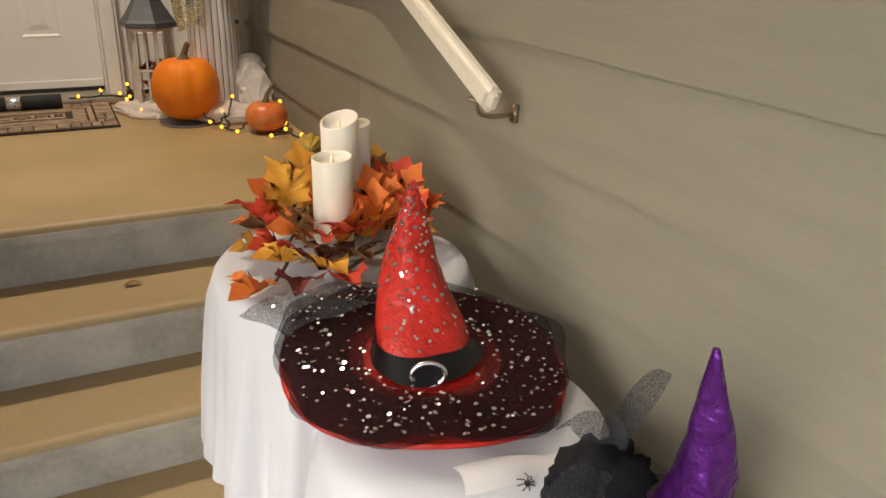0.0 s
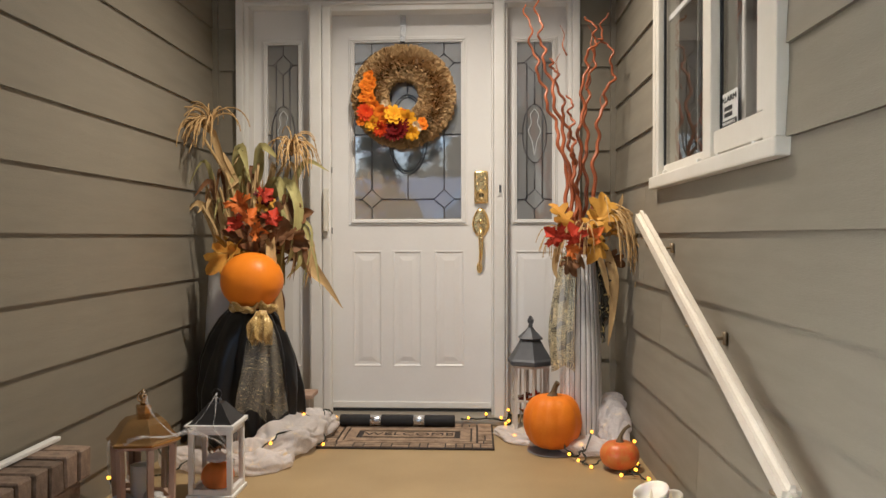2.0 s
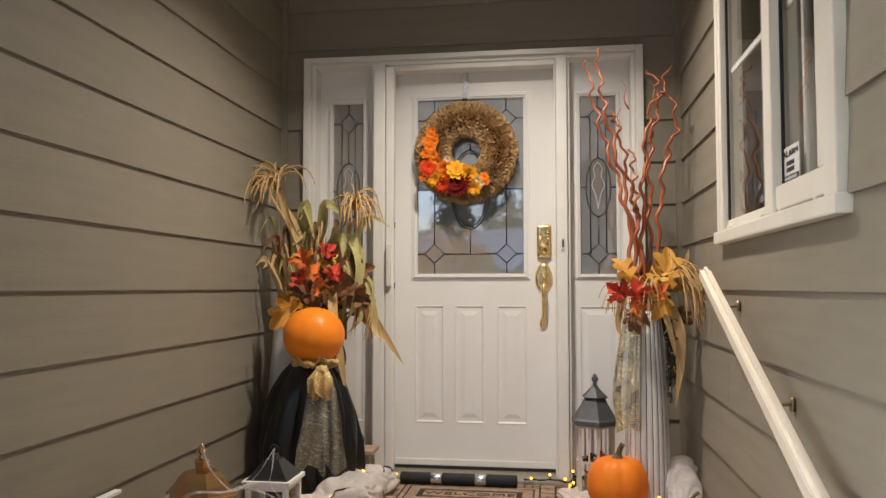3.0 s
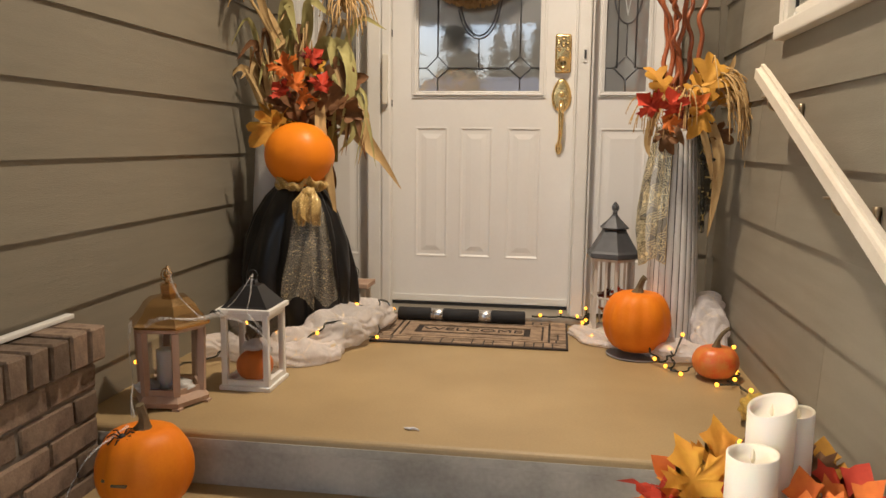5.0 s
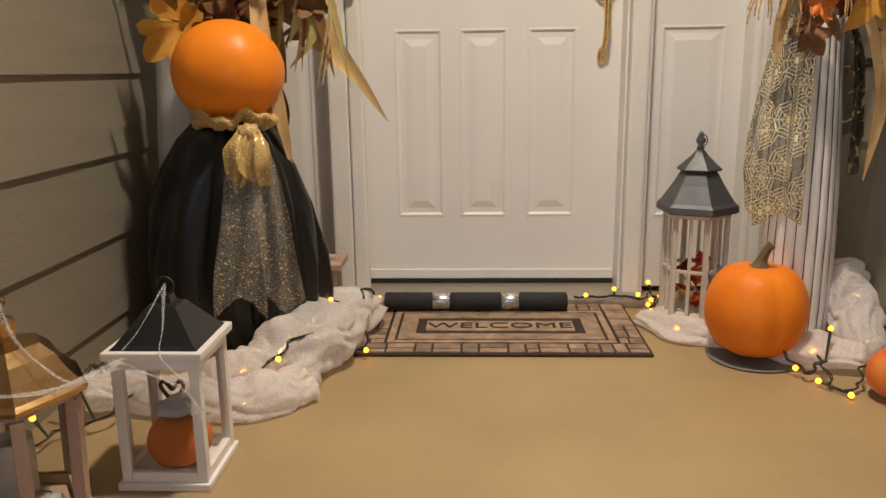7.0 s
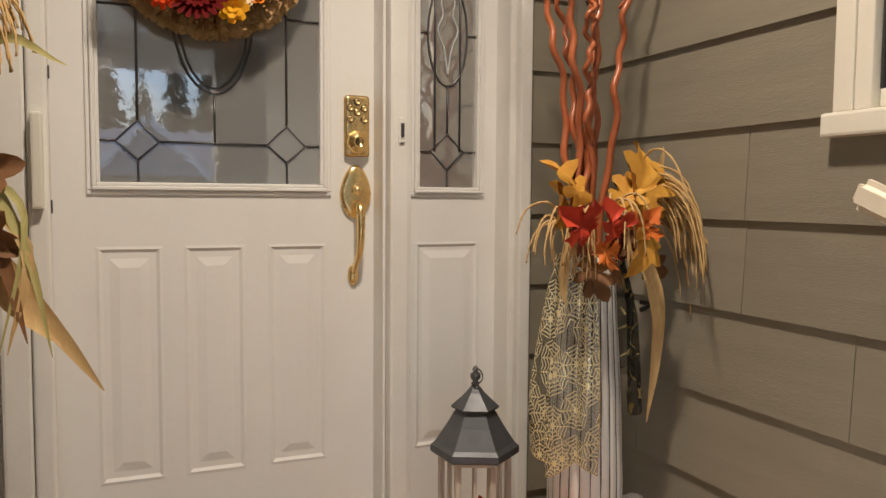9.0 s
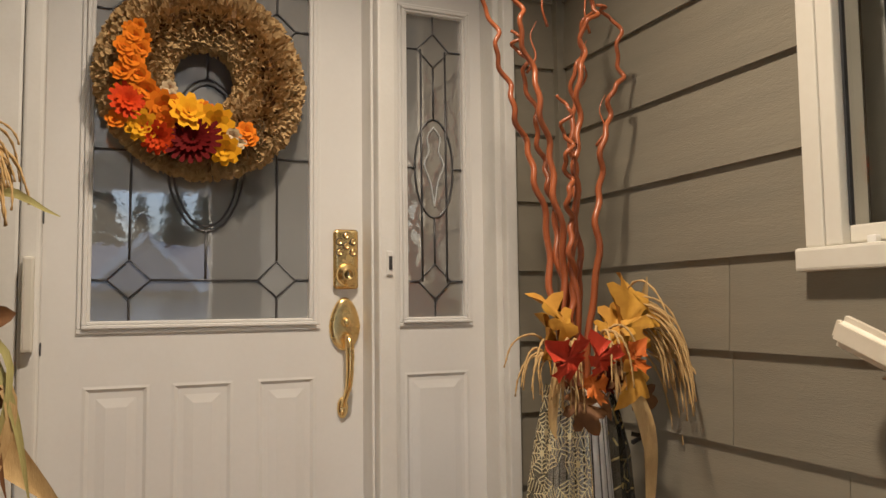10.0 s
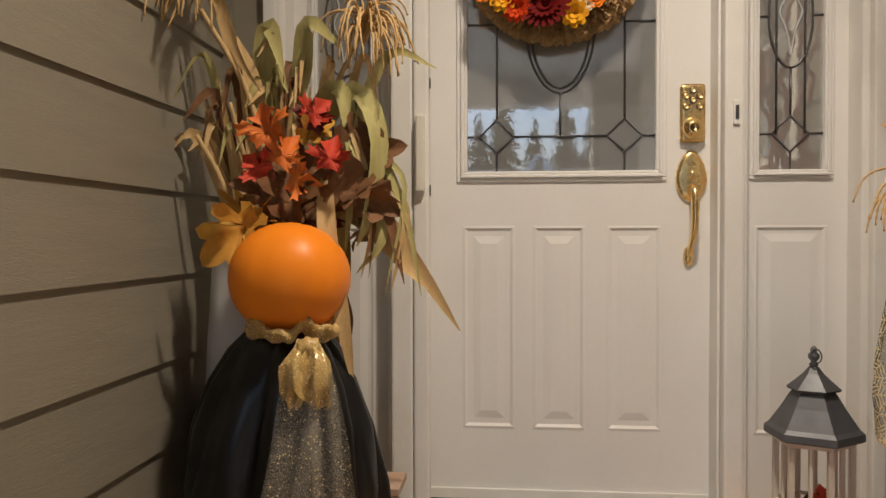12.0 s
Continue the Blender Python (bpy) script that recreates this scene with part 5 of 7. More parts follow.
def wrap(name, loc, a0, a1, rows, material, label, category, seed=0, n=40, hem=0.02):
    """Cloth hung round a vase: rows of (radius, z), from angle a0 to a1 (degrees)."""
    bm = bmesh.new()
    grid = []
    for k, (r, z) in enumerate(rows):
        f = k / (len(rows) - 1)
        line = []
        for i in range(n + 1):
            a = radians(a0 + (a1 - a0) * i / n)
            q = r * (1 + (0.05 + 0.1 * f) * math.sin(a * 9 + seed + f) + 0.05 * math.sin(a * 17 + 2 * seed))
            zz = z + (hem * math.sin(a * 5 + seed) * f)
            line.append(bm.verts.new((q * math.cos(a), q * math.sin(a), zz)))
        grid.append(line)
    for a, b in zip(grid, grid[1:]):
        for i in range(n):
            bm.faces.new((a[i], a[i + 1], b[i + 1], b[i]))
    hems = [[line[0].co.copy() for line in grid], [line[-1].co.copy() for line in grid], [v.co.copy() for v in grid[-1]]]
    ob = single(name, bm, material, label, category, loc, smooth=True)
    for pts in hems:
        edge = bmesh.new()
        tube(edge, pts, 0.0011, 5)
        part("wired_edge", edge, GOLDFOLD if material is WEBNET else INK, ob, "thin wired edge of the ribbon", smooth=True)
    return ob
wrap("ribbon", (0.6, 3.27, 0), 150, 250, [(0.074, 0.83), (0.082, 0.79), (0.096, 0.72), (0.112, 0.62), (0.125, 0.52), (0.128, 0.44), (0.118, 0.34)], WEBNET, "sheer gold spider-web ribbon hanging down the vase", "ribbon", 0.4)
wrap("ribbon", (0.6, 3.27, 0), -52, 40, [(0.074, 0.83), (0.09, 0.77), (0.104, 0.7), (0.108, 0.6), (0.11, 0.5)], BLACKNET, "sheer black ribbon hanging at the back of the vase", "ribbon", 1.7, hem=0.05)


# ---- autumn arrangements ----
def tassel(bm, p, d, n, length, droop, rnd, spread=0.5, bead=0.0028):
    """Drooping beaded strands that start at p towards d."""
    p, d = Vector(p), Vector(d).normalized()
    for i in range(n):
        q = (d + Vector((rnd.uniform(-1, 1), rnd.uniform(-1, 1), rnd.uniform(-0.5, 0.7))) * spread).normalized()
        ln = length * rnd.uniform(0.65, 1.1)
        pts, v, s = [], q.copy(), p + q * rnd.uniform(0, 0.05)
        m = 18
        for k in range(m):
            pts.append(s.copy())
            v = (v + Vector((0, 0, -droop / m)) + Vector((rnd.uniform(-1, 1), rnd.uniform(-1, 1), rnd.uniform(-0.4, 0.8))) * 0.13).normalized()
            s = s + v * ln / m
        tube(bm, pts, [bead * (1.25 if k % 2 else 0.7) * (1 - 0.5 * k / m) for k in range(m)], 5)


def stick_leaf(parent, tone, place, size, curl=0.3, oak=False):
    bm = bmesh.new()
    oak = oak and tone in ("gold", "brown")
    maple(bm, place, size * (1.18 if oak else 1), curl, OAK if oak else None)
    return part("leaf", bm, LEAF[tone], parent, smooth=True)


def husk(parent, keys, w, material, face=(0, -1, 0), twist=0.0, n=16, tip=0.06, name="husk"):
    bm = bmesh.new()
    pts = curve_pts(keys, n)
    blade(bm, pts, taper(n, w, tip), face, 0.3, twist)
    return part(name, bm, material, parent, smooth=True)

rnd = random.Random(21)
arr = thing("willow_arrangement", (0.6, 3.27, 0.78), "curly willow branches with tassels and autumn leaves in the vase", "dried arrangement")
WB = [[(-0.03, 0.02), (-0.075, 0.47), (-0.145, 0.72), (-0.2, 0.92), (-0.235, 1.13)], [(-0.02, 0.02), (-0.06, 0.42), (-0.11, 0.67), (-0.16, 0.87), (-0.18, 1.0), (-0.195, 1.15)], [(-0.01, 0.02), (-0.03, 0.42), (-0.06, 0.62), (-0.1, 0.82), (-0.13, 0.9)],
      [(0, 0.02), (-0.01, 0.42), (0.0, 0.67), (0.02, 0.87), (0.06, 0.97), (0.025, 1.06)], [(0.01, 0.02), (0.025, 0.42), (0.03, 0.72), (0.07, 0.92), (0.115, 1.09)], [(0.02, 0.02), (0.055, 0.37), (0.07, 0.57), (0.1, 0.72), (0.135, 0.82), (0.11, 0.94), (0.06, 0.965)], [(-0.005, 0.02), (-0.03, 0.37), (-0.045, 0.57), (-0.055, 0.72)]]
for k, w in enumerate(WB):
    yy = (0.03, -0.05, 0.05, -0.03, 0.04, -0.02, -0.06)[k]
    pts = curve_pts([(x, yy * min(1, z * 1.5), z) for x, z in w], 90)
    ph = k * 1.9
    for i, p in enumerate(pts):
        a = min(1, i / 12)
        p.x += a * (0.01 * math.sin(i * 0.42 + ph) + 0.005 * math.sin(i * 0.93 + ph * 2))
        p.y += a * 0.01 * math.cos(i * 0.37 + ph)
    bm = bmesh.new()
    tube(bm, pts, [0.0095 * (1 - 0.6 * i / 89) for i in range(90)], 8)
    part("branch", bm, WILLOW, arr, smooth=True)
for k in range(5):
    o = Vector(((-0.12, 0.06, 0.02, -0.06, 0.07)[k], 0, (0.78, 0.9, 0.75, 0.9, 0.62)[k]))
    bm = bmesh.new()
    tube(bm, curve_pts([o, o + Vector((0.02 * (-1) ** k, -0.01, 0.04)), o + Vector((0.012 * (-1) ** k, 0, 0.09)), o + Vector((0.03 * (-1) ** k, 0, 0.13))], 14), [0.004 * (1 - i / 16) for i in range(14)], 6)
    part("twig", bm, WILLOW, arr, smooth=True)
for tone, p, rx, ry, rz, s in (("gold", (0.06, -0.12, 0.13), 80, 12, 10, 0.15), ("gold", (0.06, -0.13, 0.14), 100, -160, 20, 0.11), ("gold", (0.02, -0.1, 0.13), 70, 15, -30, 0.1), ("gold", (-0.06, -0.06, 0.15), 70, -20, 30, 0.11), ("gold", (-0.1, -0.04, 0.11), 80, 30, 40, 0.1), ("gold", (0.12, -0.06, 0.13), 80, 30, -20, 0.1), ("orange", (0.03, -0.14, 0.1), 100, 40, -40, 0.07),
                                    ("red", (-0.05, -0.16, 0.09), 95, -10, 20, 0.085), ("red", (-0.11, -0.12, 0.09), 85, -30, 30, 0.065), ("orange", (-0.08, -0.15, 0.06), 110, 80, 10, 0.06), ("red", (-0.1, -0.15, 0.1), 95, -50, 0, 0.085), ("brown", (0.02, -0.1, 0.04), 110, 20, 30, 0.09), ("brown", (-0.07, -0.08, 0.05), 110, 150, -30, 0.09), ("wine", (0.0, -0.09, 0.06), 100, 60, 0, 0.08), ("brown", (0.08, -0.05, 0.05), 100, 120, 0, 0.09)):
    stick_leaf(arr, tone, pose(*p, rx, ry, rz), s * 1.05, 0.65, True)
for p, d, n, ln, dr, sp in (((0.07, -0.03, 0.16), (0.35, -0.3, 0.8), 30, 0.36, 5.5, 0.22), ((0.1, -0.02, 0.12), (0.5, -0.2, 0.6), 22, 0.38, 5.0, 0.24), ((-0.03, -0.04, 0.12), (-0.6, -0.4, 0.7), 11, 0.22, 5.0, 0.34), ((0.0, -0.08, 0.14), (-0.1, -0.7, 0.7), 12, 0.17, 6.0, 0.4), ((-0.07, 0.0, 0.1), (-0.6, -0.3, 0.7), 9, 0.2, 4.0, 0.4)):
    bm = bmesh.new()
    tassel(bm, p, d, n, ln, dr, rnd, sp, 0.0034)
    part("tassel", bm, TASSEL, arr, "dried beaded tassel", smooth=True)
husk(arr, [(0.1, -0.06, 0.06), (0.125, -0.09, -0.05), (0.12, -0.1, -0.18), (0.1, -0.1, -0.34)], 0.02, HUSK)
husk(arr, [(0.05, -0.11, 0.06), (0.07, -0.13, 0.0), (0.09, -0.13, -0.08), (0.1, -0.12, -0.14)], 0.012, HUSK)
husk(arr, [(0.11, -0.04, 0.14), (0.13, -0.05, 0.2), (0.16, -0.05, 0.26), (0.17, -0.05, 0.3)], 0.012, HUSK)
husk(arr, [(-0.09, -0.06, 0.1), (-0.115, -0.08, 0.04), (-0.12, -0.08, -0.02), (-0.11, -0.08, -0.06)], 0.014, HUSK)
husk(arr, [(-0.04, -0.1, 0.06), (-0.02, -0.13, 0.02), (0.0, -0.13, -0.02)], 0.014, LEAF["brown"])
cup = bmesh.new()
tube(cup, [(0.085, -0.085, -0.06), (0.11, -0.1, -0.065), (0.07, -0.11, -0.075)], 0.006, 5)
part("black_petal", cup, INK, arr)

corn = thing("corn_arrangement", (-0.9, 3.4, 0.78), "dried corn stalks, husks and autumn leaves in the tall vase", "dried arrangement")
for keys in ([(-0.02, 0, 0), (-0.06, -0.03, 0.3), (-0.12, -0.05, 0.55), (-0.17, -0.06, 0.66)], [(0.06, 0, 0), (0.09, -0.03, 0.25), (0.17, -0.05, 0.42), (0.225, -0.06, 0.52)], [(-0.02, 0, 0), (-0.06, -0.08, 0.2), (-0.09, -0.1, 0.34)]):
    bm = bmesh.new()
    tube(bm, curve_pts(keys, 14), [0.009 * (1 - 0.04 * i) for i in range(14)], 7)
    part("stalk", bm, HUSK, corn, smooth=True)
bm = bmesh.new()
tassel(bm, (-0.14, -0.07, 0.58), (-0.25, -0.2, 1), 46, 0.27, 4.6, rnd, 0.42, 0.0046)
part("tassel", bm, TASSEL, corn, "drooping dried corn tassel", smooth=True)
bm = bmesh.new()
tassel(bm, (0.225, -0.06, 0.48), (0.05, -0.2, 1), 44, 0.23, 5.6, rnd, 0.34, 0.0038)
part("tassel", bm, TASSEL, corn, "drooping dried corn tassel", smooth=True)
for keys, w, m, f in (([(-0.05, -0.04, 0.2), (-0.02, -0.06, 0.42), (0.0, -0.08, 0.52), (0.04, -0.1, 0.4)], 0.03, HUSKG, (0, -1, 0)), ([(0.0, -0.03, 0.25), (0.07, -0.06, 0.4), (0.1, -0.1, 0.52), (0.18, -0.1, 0.46)], 0.026, HUSKG, (0, -1, 0.2)),
                      ([(0.05, -0.05, 0.2), (0.2, -0.1, 0.36), (0.27, -0.14, 0.25), (0.25, -0.15, 0.08), (0.22, -0.14, 0.0)], 0.024, HUSKG, (0.3, -1, 0)), ([(0.08, -0.05, 0.3), (0.17, -0.1, 0.37), (0.21, -0.13, 0.2), (0.19, -0.13, -0.02)], 0.02, HUSKG, (0.3, -1, 0)),
                      ([(0.1, -0.08, 0.16), (0.24, -0.1, 0.1), (0.36, -0.08, -0.06), (0.45, -0.06, -0.2)], 0.022, HUSK, (0, -1, 0.4)), ([(0.1, -0.08, 0.1), (0.22, -0.1, 0.06), (0.32, -0.1, -0.04), (0.38, -0.1, -0.1)], 0.02, HUSK, (0, -1, 0.4)),
                      ([(-0.05, -0.05, 0.3), (-0.09, -0.06, 0.45), (-0.13, -0.08, 0.6), (-0.07, -0.1, 0.45), (-0.01, -0.12, 0.36)], 0.016, HUSK, (0, -1, 0)), ([(0.15, -0.15, 0.15), (0.17, -0.2, 0.0), (0.2, -0.2, -0.16), (0.22, -0.18, -0.32)], 0.022, HUSK, (0, -1, 0)),
                      ([(0.1, -0.1, 0.1), (0.15, -0.16, -0.02), (0.2, -0.16, -0.14), (0.21, -0.15, -0.2)], 0.018, LEAF["brown"], (0, -1, 0)), ([(-0.1, -0.02, 0.1), (-0.15, -0.04, 0.25), (-0.17, -0.05, 0.36)], 0.02, HUSK, (0, -1, 0)), ([(-0.02, -0.05, 0.2), (-0.04, -0.08, 0.38), (-0.08, -0.08, 0.5)], 0.022, HUSK, (0.2, -1, 0)),
                      ([(0.02, -0.04, 0.1), (0.04, -0.06, 0.3), (0.03, -0.06, 0.42)], 0.025, HUSK, (0, -1, 0)), ([(-0.12, 0, -0.05), (-0.13, -0.02, 0.1), (-0.12, -0.03, 0.3)], 0.02, HUSK, (0, -1, 0)), ([(0.15, 0.0, -0.1), (0.14, 0.0, 0.1), (0.12, 0, 0.3)], 0.035, HUSKG, (0, -1, 0)), ([(0.1, 0.02, -0.6), (0.12, 0.0, -0.3), (0.13, 0, 0.05)], 0.03, HUSK, (0, -1, 0))):
    husk(corn, keys, w, m, f, rnd.uniform(-0.5, 0.5))
for tone, p, rx, ry, rz, s in (("gold", (0.02, -0.2, 0.09), 100, -135, 10, 0.15), ("gold", (0.02, -0.2, 0.06), 82, -80, -10, 0.12), ("brown", (0.07, -0.19, 0.05), 80, 12, 0, 0.15), ("brown", (0.04, -0.17, 0.07), 85, -30, 10, 0.12), ("brown", (0.14, -0.15, 0.1), 70, 62, -30, 0.13), ("brown", (0.19, -0.14, 0.13), 120, 112, 20, 0.12), ("brown", (0.17, -0.12, 0.18), 80, 40, 0, 0.13), ("brown", (0.22, -0.12, 0.09), 60, 150, 40, 0.11),
                                    ("red", (0.03, -0.2, 0.16), 90, -50, 10, 0.07), ("orange", (0.06, -0.21, 0.18), 85, 30, 0, 0.08), ("orange", (0.045, -0.21, 0.23), 80, -20, 0, 0.1), ("orange", (0.08, -0.2, 0.15), 95, 100, 0, 0.07), ("red", (0.17, -0.2, 0.17), 85, 10, 0, 0.08), ("wine", (0.12, -0.17, 0.26), 80, 20, 0, 0.08), ("red", (0.12, -0.18, 0.28), 80, 40, 0, 0.07), ("gold", (0.09, -0.17, 0.24), 80, 60, 0, 0.08)):
    stick_leaf(corn, tone, pose(*p, rx, ry, rz), s, 0.8, True)
for i in range(9):
    stick_leaf(corn, ("brown", "wine", "brown")[i % 3], pose(rnd.uniform(-0.02, 0.22), rnd.uniform(-0.13, -0.04), rnd.uniform(-0.02, 0.2), rnd.uniform(70, 110), rnd.uniform(-120, 120), rnd.uniform(-40, 40)), rnd.uniform(0.09, 0.13), 0.5, True)
for i in range(9):
    x0, lean = rnd.uniform(-0.1, 0.12), rnd.uniform(-0.08, 0.08)
    husk(corn, [(x0, -0.04, -0.1), (x0 + lean * 0.4, -0.06, 0.12), (x0 + lean, -0.08, rnd.uniform(0.25, 0.42))], rnd.uniform(0.014, 0.024), HUSK if i % 3 else LEAF["brown"], (rnd.uniform(-0.5, 0.5), -1, 0), rnd.uniform(-0.6, 0.6))

_c = random.Random(58)
for i in range(24):
    x0, up = _c.uniform(-0.1, 0.14), _c.uniform(0.24, 0.5)
    lean = (x0 - 0.02) * _c.uniform(0.4, 1.4)
    drop = _c.uniform(0.02, 0.16)
    keys = [(x0, _c.uniform(-0.06, 0.02), -0.08), (x0 + lean * 0.4, -0.05, up * 0.55), (x0 + lean, -0.07, up), (x0 + lean * 1.5 + _c.uniform(-0.05, 0.05), -0.1, up - drop)]
    husk(corn, keys, _c.uniform(0.008, 0.021), (HUSK, HUSK, HUSKG, HUSK, LEAF["brown"], HUSKG)[i % 6], (_c.uniform(-0.6, 0.6), -1, 0), _c.uniform(-0.8, 0.8))
for i in range(7):
    x0, out = _c.uniform(0.08, 0.18), _c.uniform(0.24, 0.34)
    keys = [(x0, -0.08, _c.uniform(0.12, 0.24)), ((x0 + out) / 2, -0.12, _c.uniform(0.18, 0.3)), (out, -0.14, _c.uniform(0.02, 0.14)), (out + _c.uniform(-0.06, 0.04), -0.15, _c.uniform(-0.16, -0.04))]
    husk(corn, keys, _c.uniform(0.008, 0.016), (HUSKG, LEAF["brown"], HUSK)[i % 3], (0.3, -1, 0.1), _c.uniform(-0.6, 0.6))
for keys in ([(-0.09, -0.1, 0.0), (-0.1, -0.12, 0.14), (-0.16, -0.13, 0.26)], [(0.0, -0.06, 0.12), (-0.05, -0.09, 0.36), (-0.16, -0.1, 0.56)], [(-0.07, -0.02, -0.1), (-0.1, -0.04, 0.16), (-0.09, -0.05, 0.34)]):
    bm = bmesh.new()
    tube(bm, curve_pts(keys, 12), [0.0085 * (1 - 0.03 * i) for i in range(12)], 7)
    part("stalk", bm, HUSK, corn, smooth=True)

# ---- cloaked figure with a pumpkin head ----
fig = thing("cloaked_figure", (-0.845, 3.24, 0), "black satin cloak topped by a pumpkin with a gold bow", "halloween figure")
prof = [(0.17, 0.0), (0.205, 0.04), (0.232, 0.14), (0.234, 0.25), (0.212, 0.38), (0.176, 0.48), (0.136, 0.55), (0.095, 0.595), (0.06, 0.625)]
fine = []
for (r0, z0), (r1, z1) in zip(prof, prof[1:]):
    fine += [(r0 + (r1 - r0) * i / 4, z0 + (z1 - z0) * i / 4) for i in range(4)]
fine.append(prof[-1])
bm = bmesh.new()
def cape_fold(a, k):
    f = 1 - k / len(fine)
    u = a * 6 + 1.1 * math.sin(k * 0.13) + 0.9 * math.sin(2 * a) + 1.3 * noise.noise(Vector((2 * math.cos(a), 2 * math.sin(a), k * 0.09)))
    return 1 + (0.2 * f + 0.05) * (abs(math.sin(u)) ** 0.6 - 0.75) + 0.06 * f * math.sin(a * 13 + 1.0 + k * 0.08) + 0.04 * math.sin(3 * a + k * 0.2) + 0.1 * f * math.exp(-((a - 3.7) / 0.5) ** 2)
lathe(bm, fine, 120, wobble=cape_fold)
for v in bm.verts:
    v.co.x = v.co.x * 0.92 + 0.008
    v.co.y *= 0.72
part("cloak", bm, SATIN, fig, smooth=True)
bm = bmesh.new()
# the bow: collar, knot and two long tails
def sheet(name, rows, material, parent, n=14, ripple=0.008, zig=0.0, seed=0.0, label=""):
    """Hanging cloth: rows of (centre, half width) from top to bottom, rippled towards -y."""
    bm = bmesh.new()
    g = []
    m = len(rows)
    for k, (c, w) in enumerate(rows):
        line = []
        for i in range(n + 1):
            u = i / n * 2 - 1
            z = c[2] - (zig * (1 - abs(u * 1.0)) if k == m - 1 else 0) + (zig * abs(u) if k == m - 1 else 0)
            line.append(bm.verts.new((c[0] + u * w, c[1] + ripple * math.sin(u * 6 + seed + k * 0.35) + 0.4 * ripple * math.sin(u * 13 + k), z)))
        g.append(line)
    for a, b in zip(g, g[1:]):
        for i in range(n):
            bm.faces.new((a[i], a[i + 1], b[i + 1], b[i]))
    return part(name, bm, material, parent, label, smooth=True)
def strip(keys, m=16):
    p = curve_pts([k[:3] for k in keys], m)
    out = []
    for i in range(m):
        u = i / (m - 1) * (len(keys) - 1)
        j = min(int(u), len(keys) - 2)
        out.append((p[i], keys[j][3] + (keys[j + 1][3] - keys[j][3]) * (u - j)))
    return out
sheet("bow_tail", strip([(0.101, -0.145, 0.56, 0.012), (0.081, -0.165, 0.5, 0.036), (0.081, -0.19, 0.38, 0.052), (0.073, -0.205, 0.26, 0.06), (0.068, -0.21, 0.17, 0.066)]), GOLDNET, fig, zig=-0.03, label="sheer gold ribbon tail")
sheet("bow_tail", strip([(0.106, -0.145, 0.56, 0.012), (0.131, -0.165, 0.5, 0.03), (0.151, -0.185, 0.38, 0.04), (0.168, -0.195, 0.26, 0.043), (0.176, -0.2, 0.17, 0.046)]), GOLDNET, fig, zig=0.02, seed=1.5, label="sheer gold ribbon tail")
sheet("bow_loop", strip([(0.091, -0.15, 0.59, 0.02), (0.106, -0.185, 0.55, 0.045), (0.121, -0.195, 0.5, 0.04), (0.131, -0.175, 0.455, 0.02)]), GOLDFOLD, fig, ripple=0.012, seed=0.6, label="gathered gold ribbon loop")
sheet("bow_loop", strip([(0.096, -0.155, 0.585, 0.02), (0.086, -0.185, 0.54, 0.036), (0.076, -0.185, 0.49, 0.03), (0.071, -0.17, 0.45, 0.012)]), GOLDFOLD, fig, ripple=0.01, seed=2.6, label="gathered gold ribbon loop")
bm = bmesh.new()
lathe(bm, [(0.06, 0.585), (0.08, 0.587), (0.094, 0.596), (0.1, 0.607), (0.098, 0.618), (0.088, 0.614), (0.07, 0.604)], 72, wobble=lambda a, k: 1 + 0.05 * math.sin(a * 9 + k * 0.9) + 0.06 * math.sin(a * 4 + k * 0.5 + 1) + 0.04 * math.sin(a * 23 + k), cap=False)
for v in bm.verts:
    v.co.z += 0.012 * math.sin(5 * math.atan2(v.co.y, v.co.x)) + 0.007 * math.sin(11 * math.atan2(v.co.y, v.co.x))
    v.co += Vector((0.033, -0.045, 0))
part("collar", bm, GOLDFOLD, fig, "crumpled gold ribbon collar", smooth=True)
pumpkin("pumpkin", (-0.819, 3.195, 0.588), 0.132, 0.247, "plain orange pumpkin resting on the black cloak", shade("pumpkin_smooth", (0.84, 0.25, 0.003), 0.4, dark=(0.76, 0.21, 0.003), scale=5, fine=100, bump=0.06, spec=0.25), 11, 0.0, 0.012, power=0.97)
bm = bmesh.new()
bmesh.ops.create_icosphere(bm, subdivisions=3, radius=1)
for v in bm.verts:
    q = 1 + 0.25 * math.sin(v.co.x * 9 + v.co.z * 3) * 0.5 + 0.2 * noise.noise(v.co * 3)
    v.co = Vector((0.1 + v.co.x * 0.026 * q, -0.158 + v.co.y * 0.02 * q, 0.572 + v.co.z * 0.024 * q))
part("knot", bm, GOLDFOLD, fig, "bright gold knot of the bow", smooth=True)

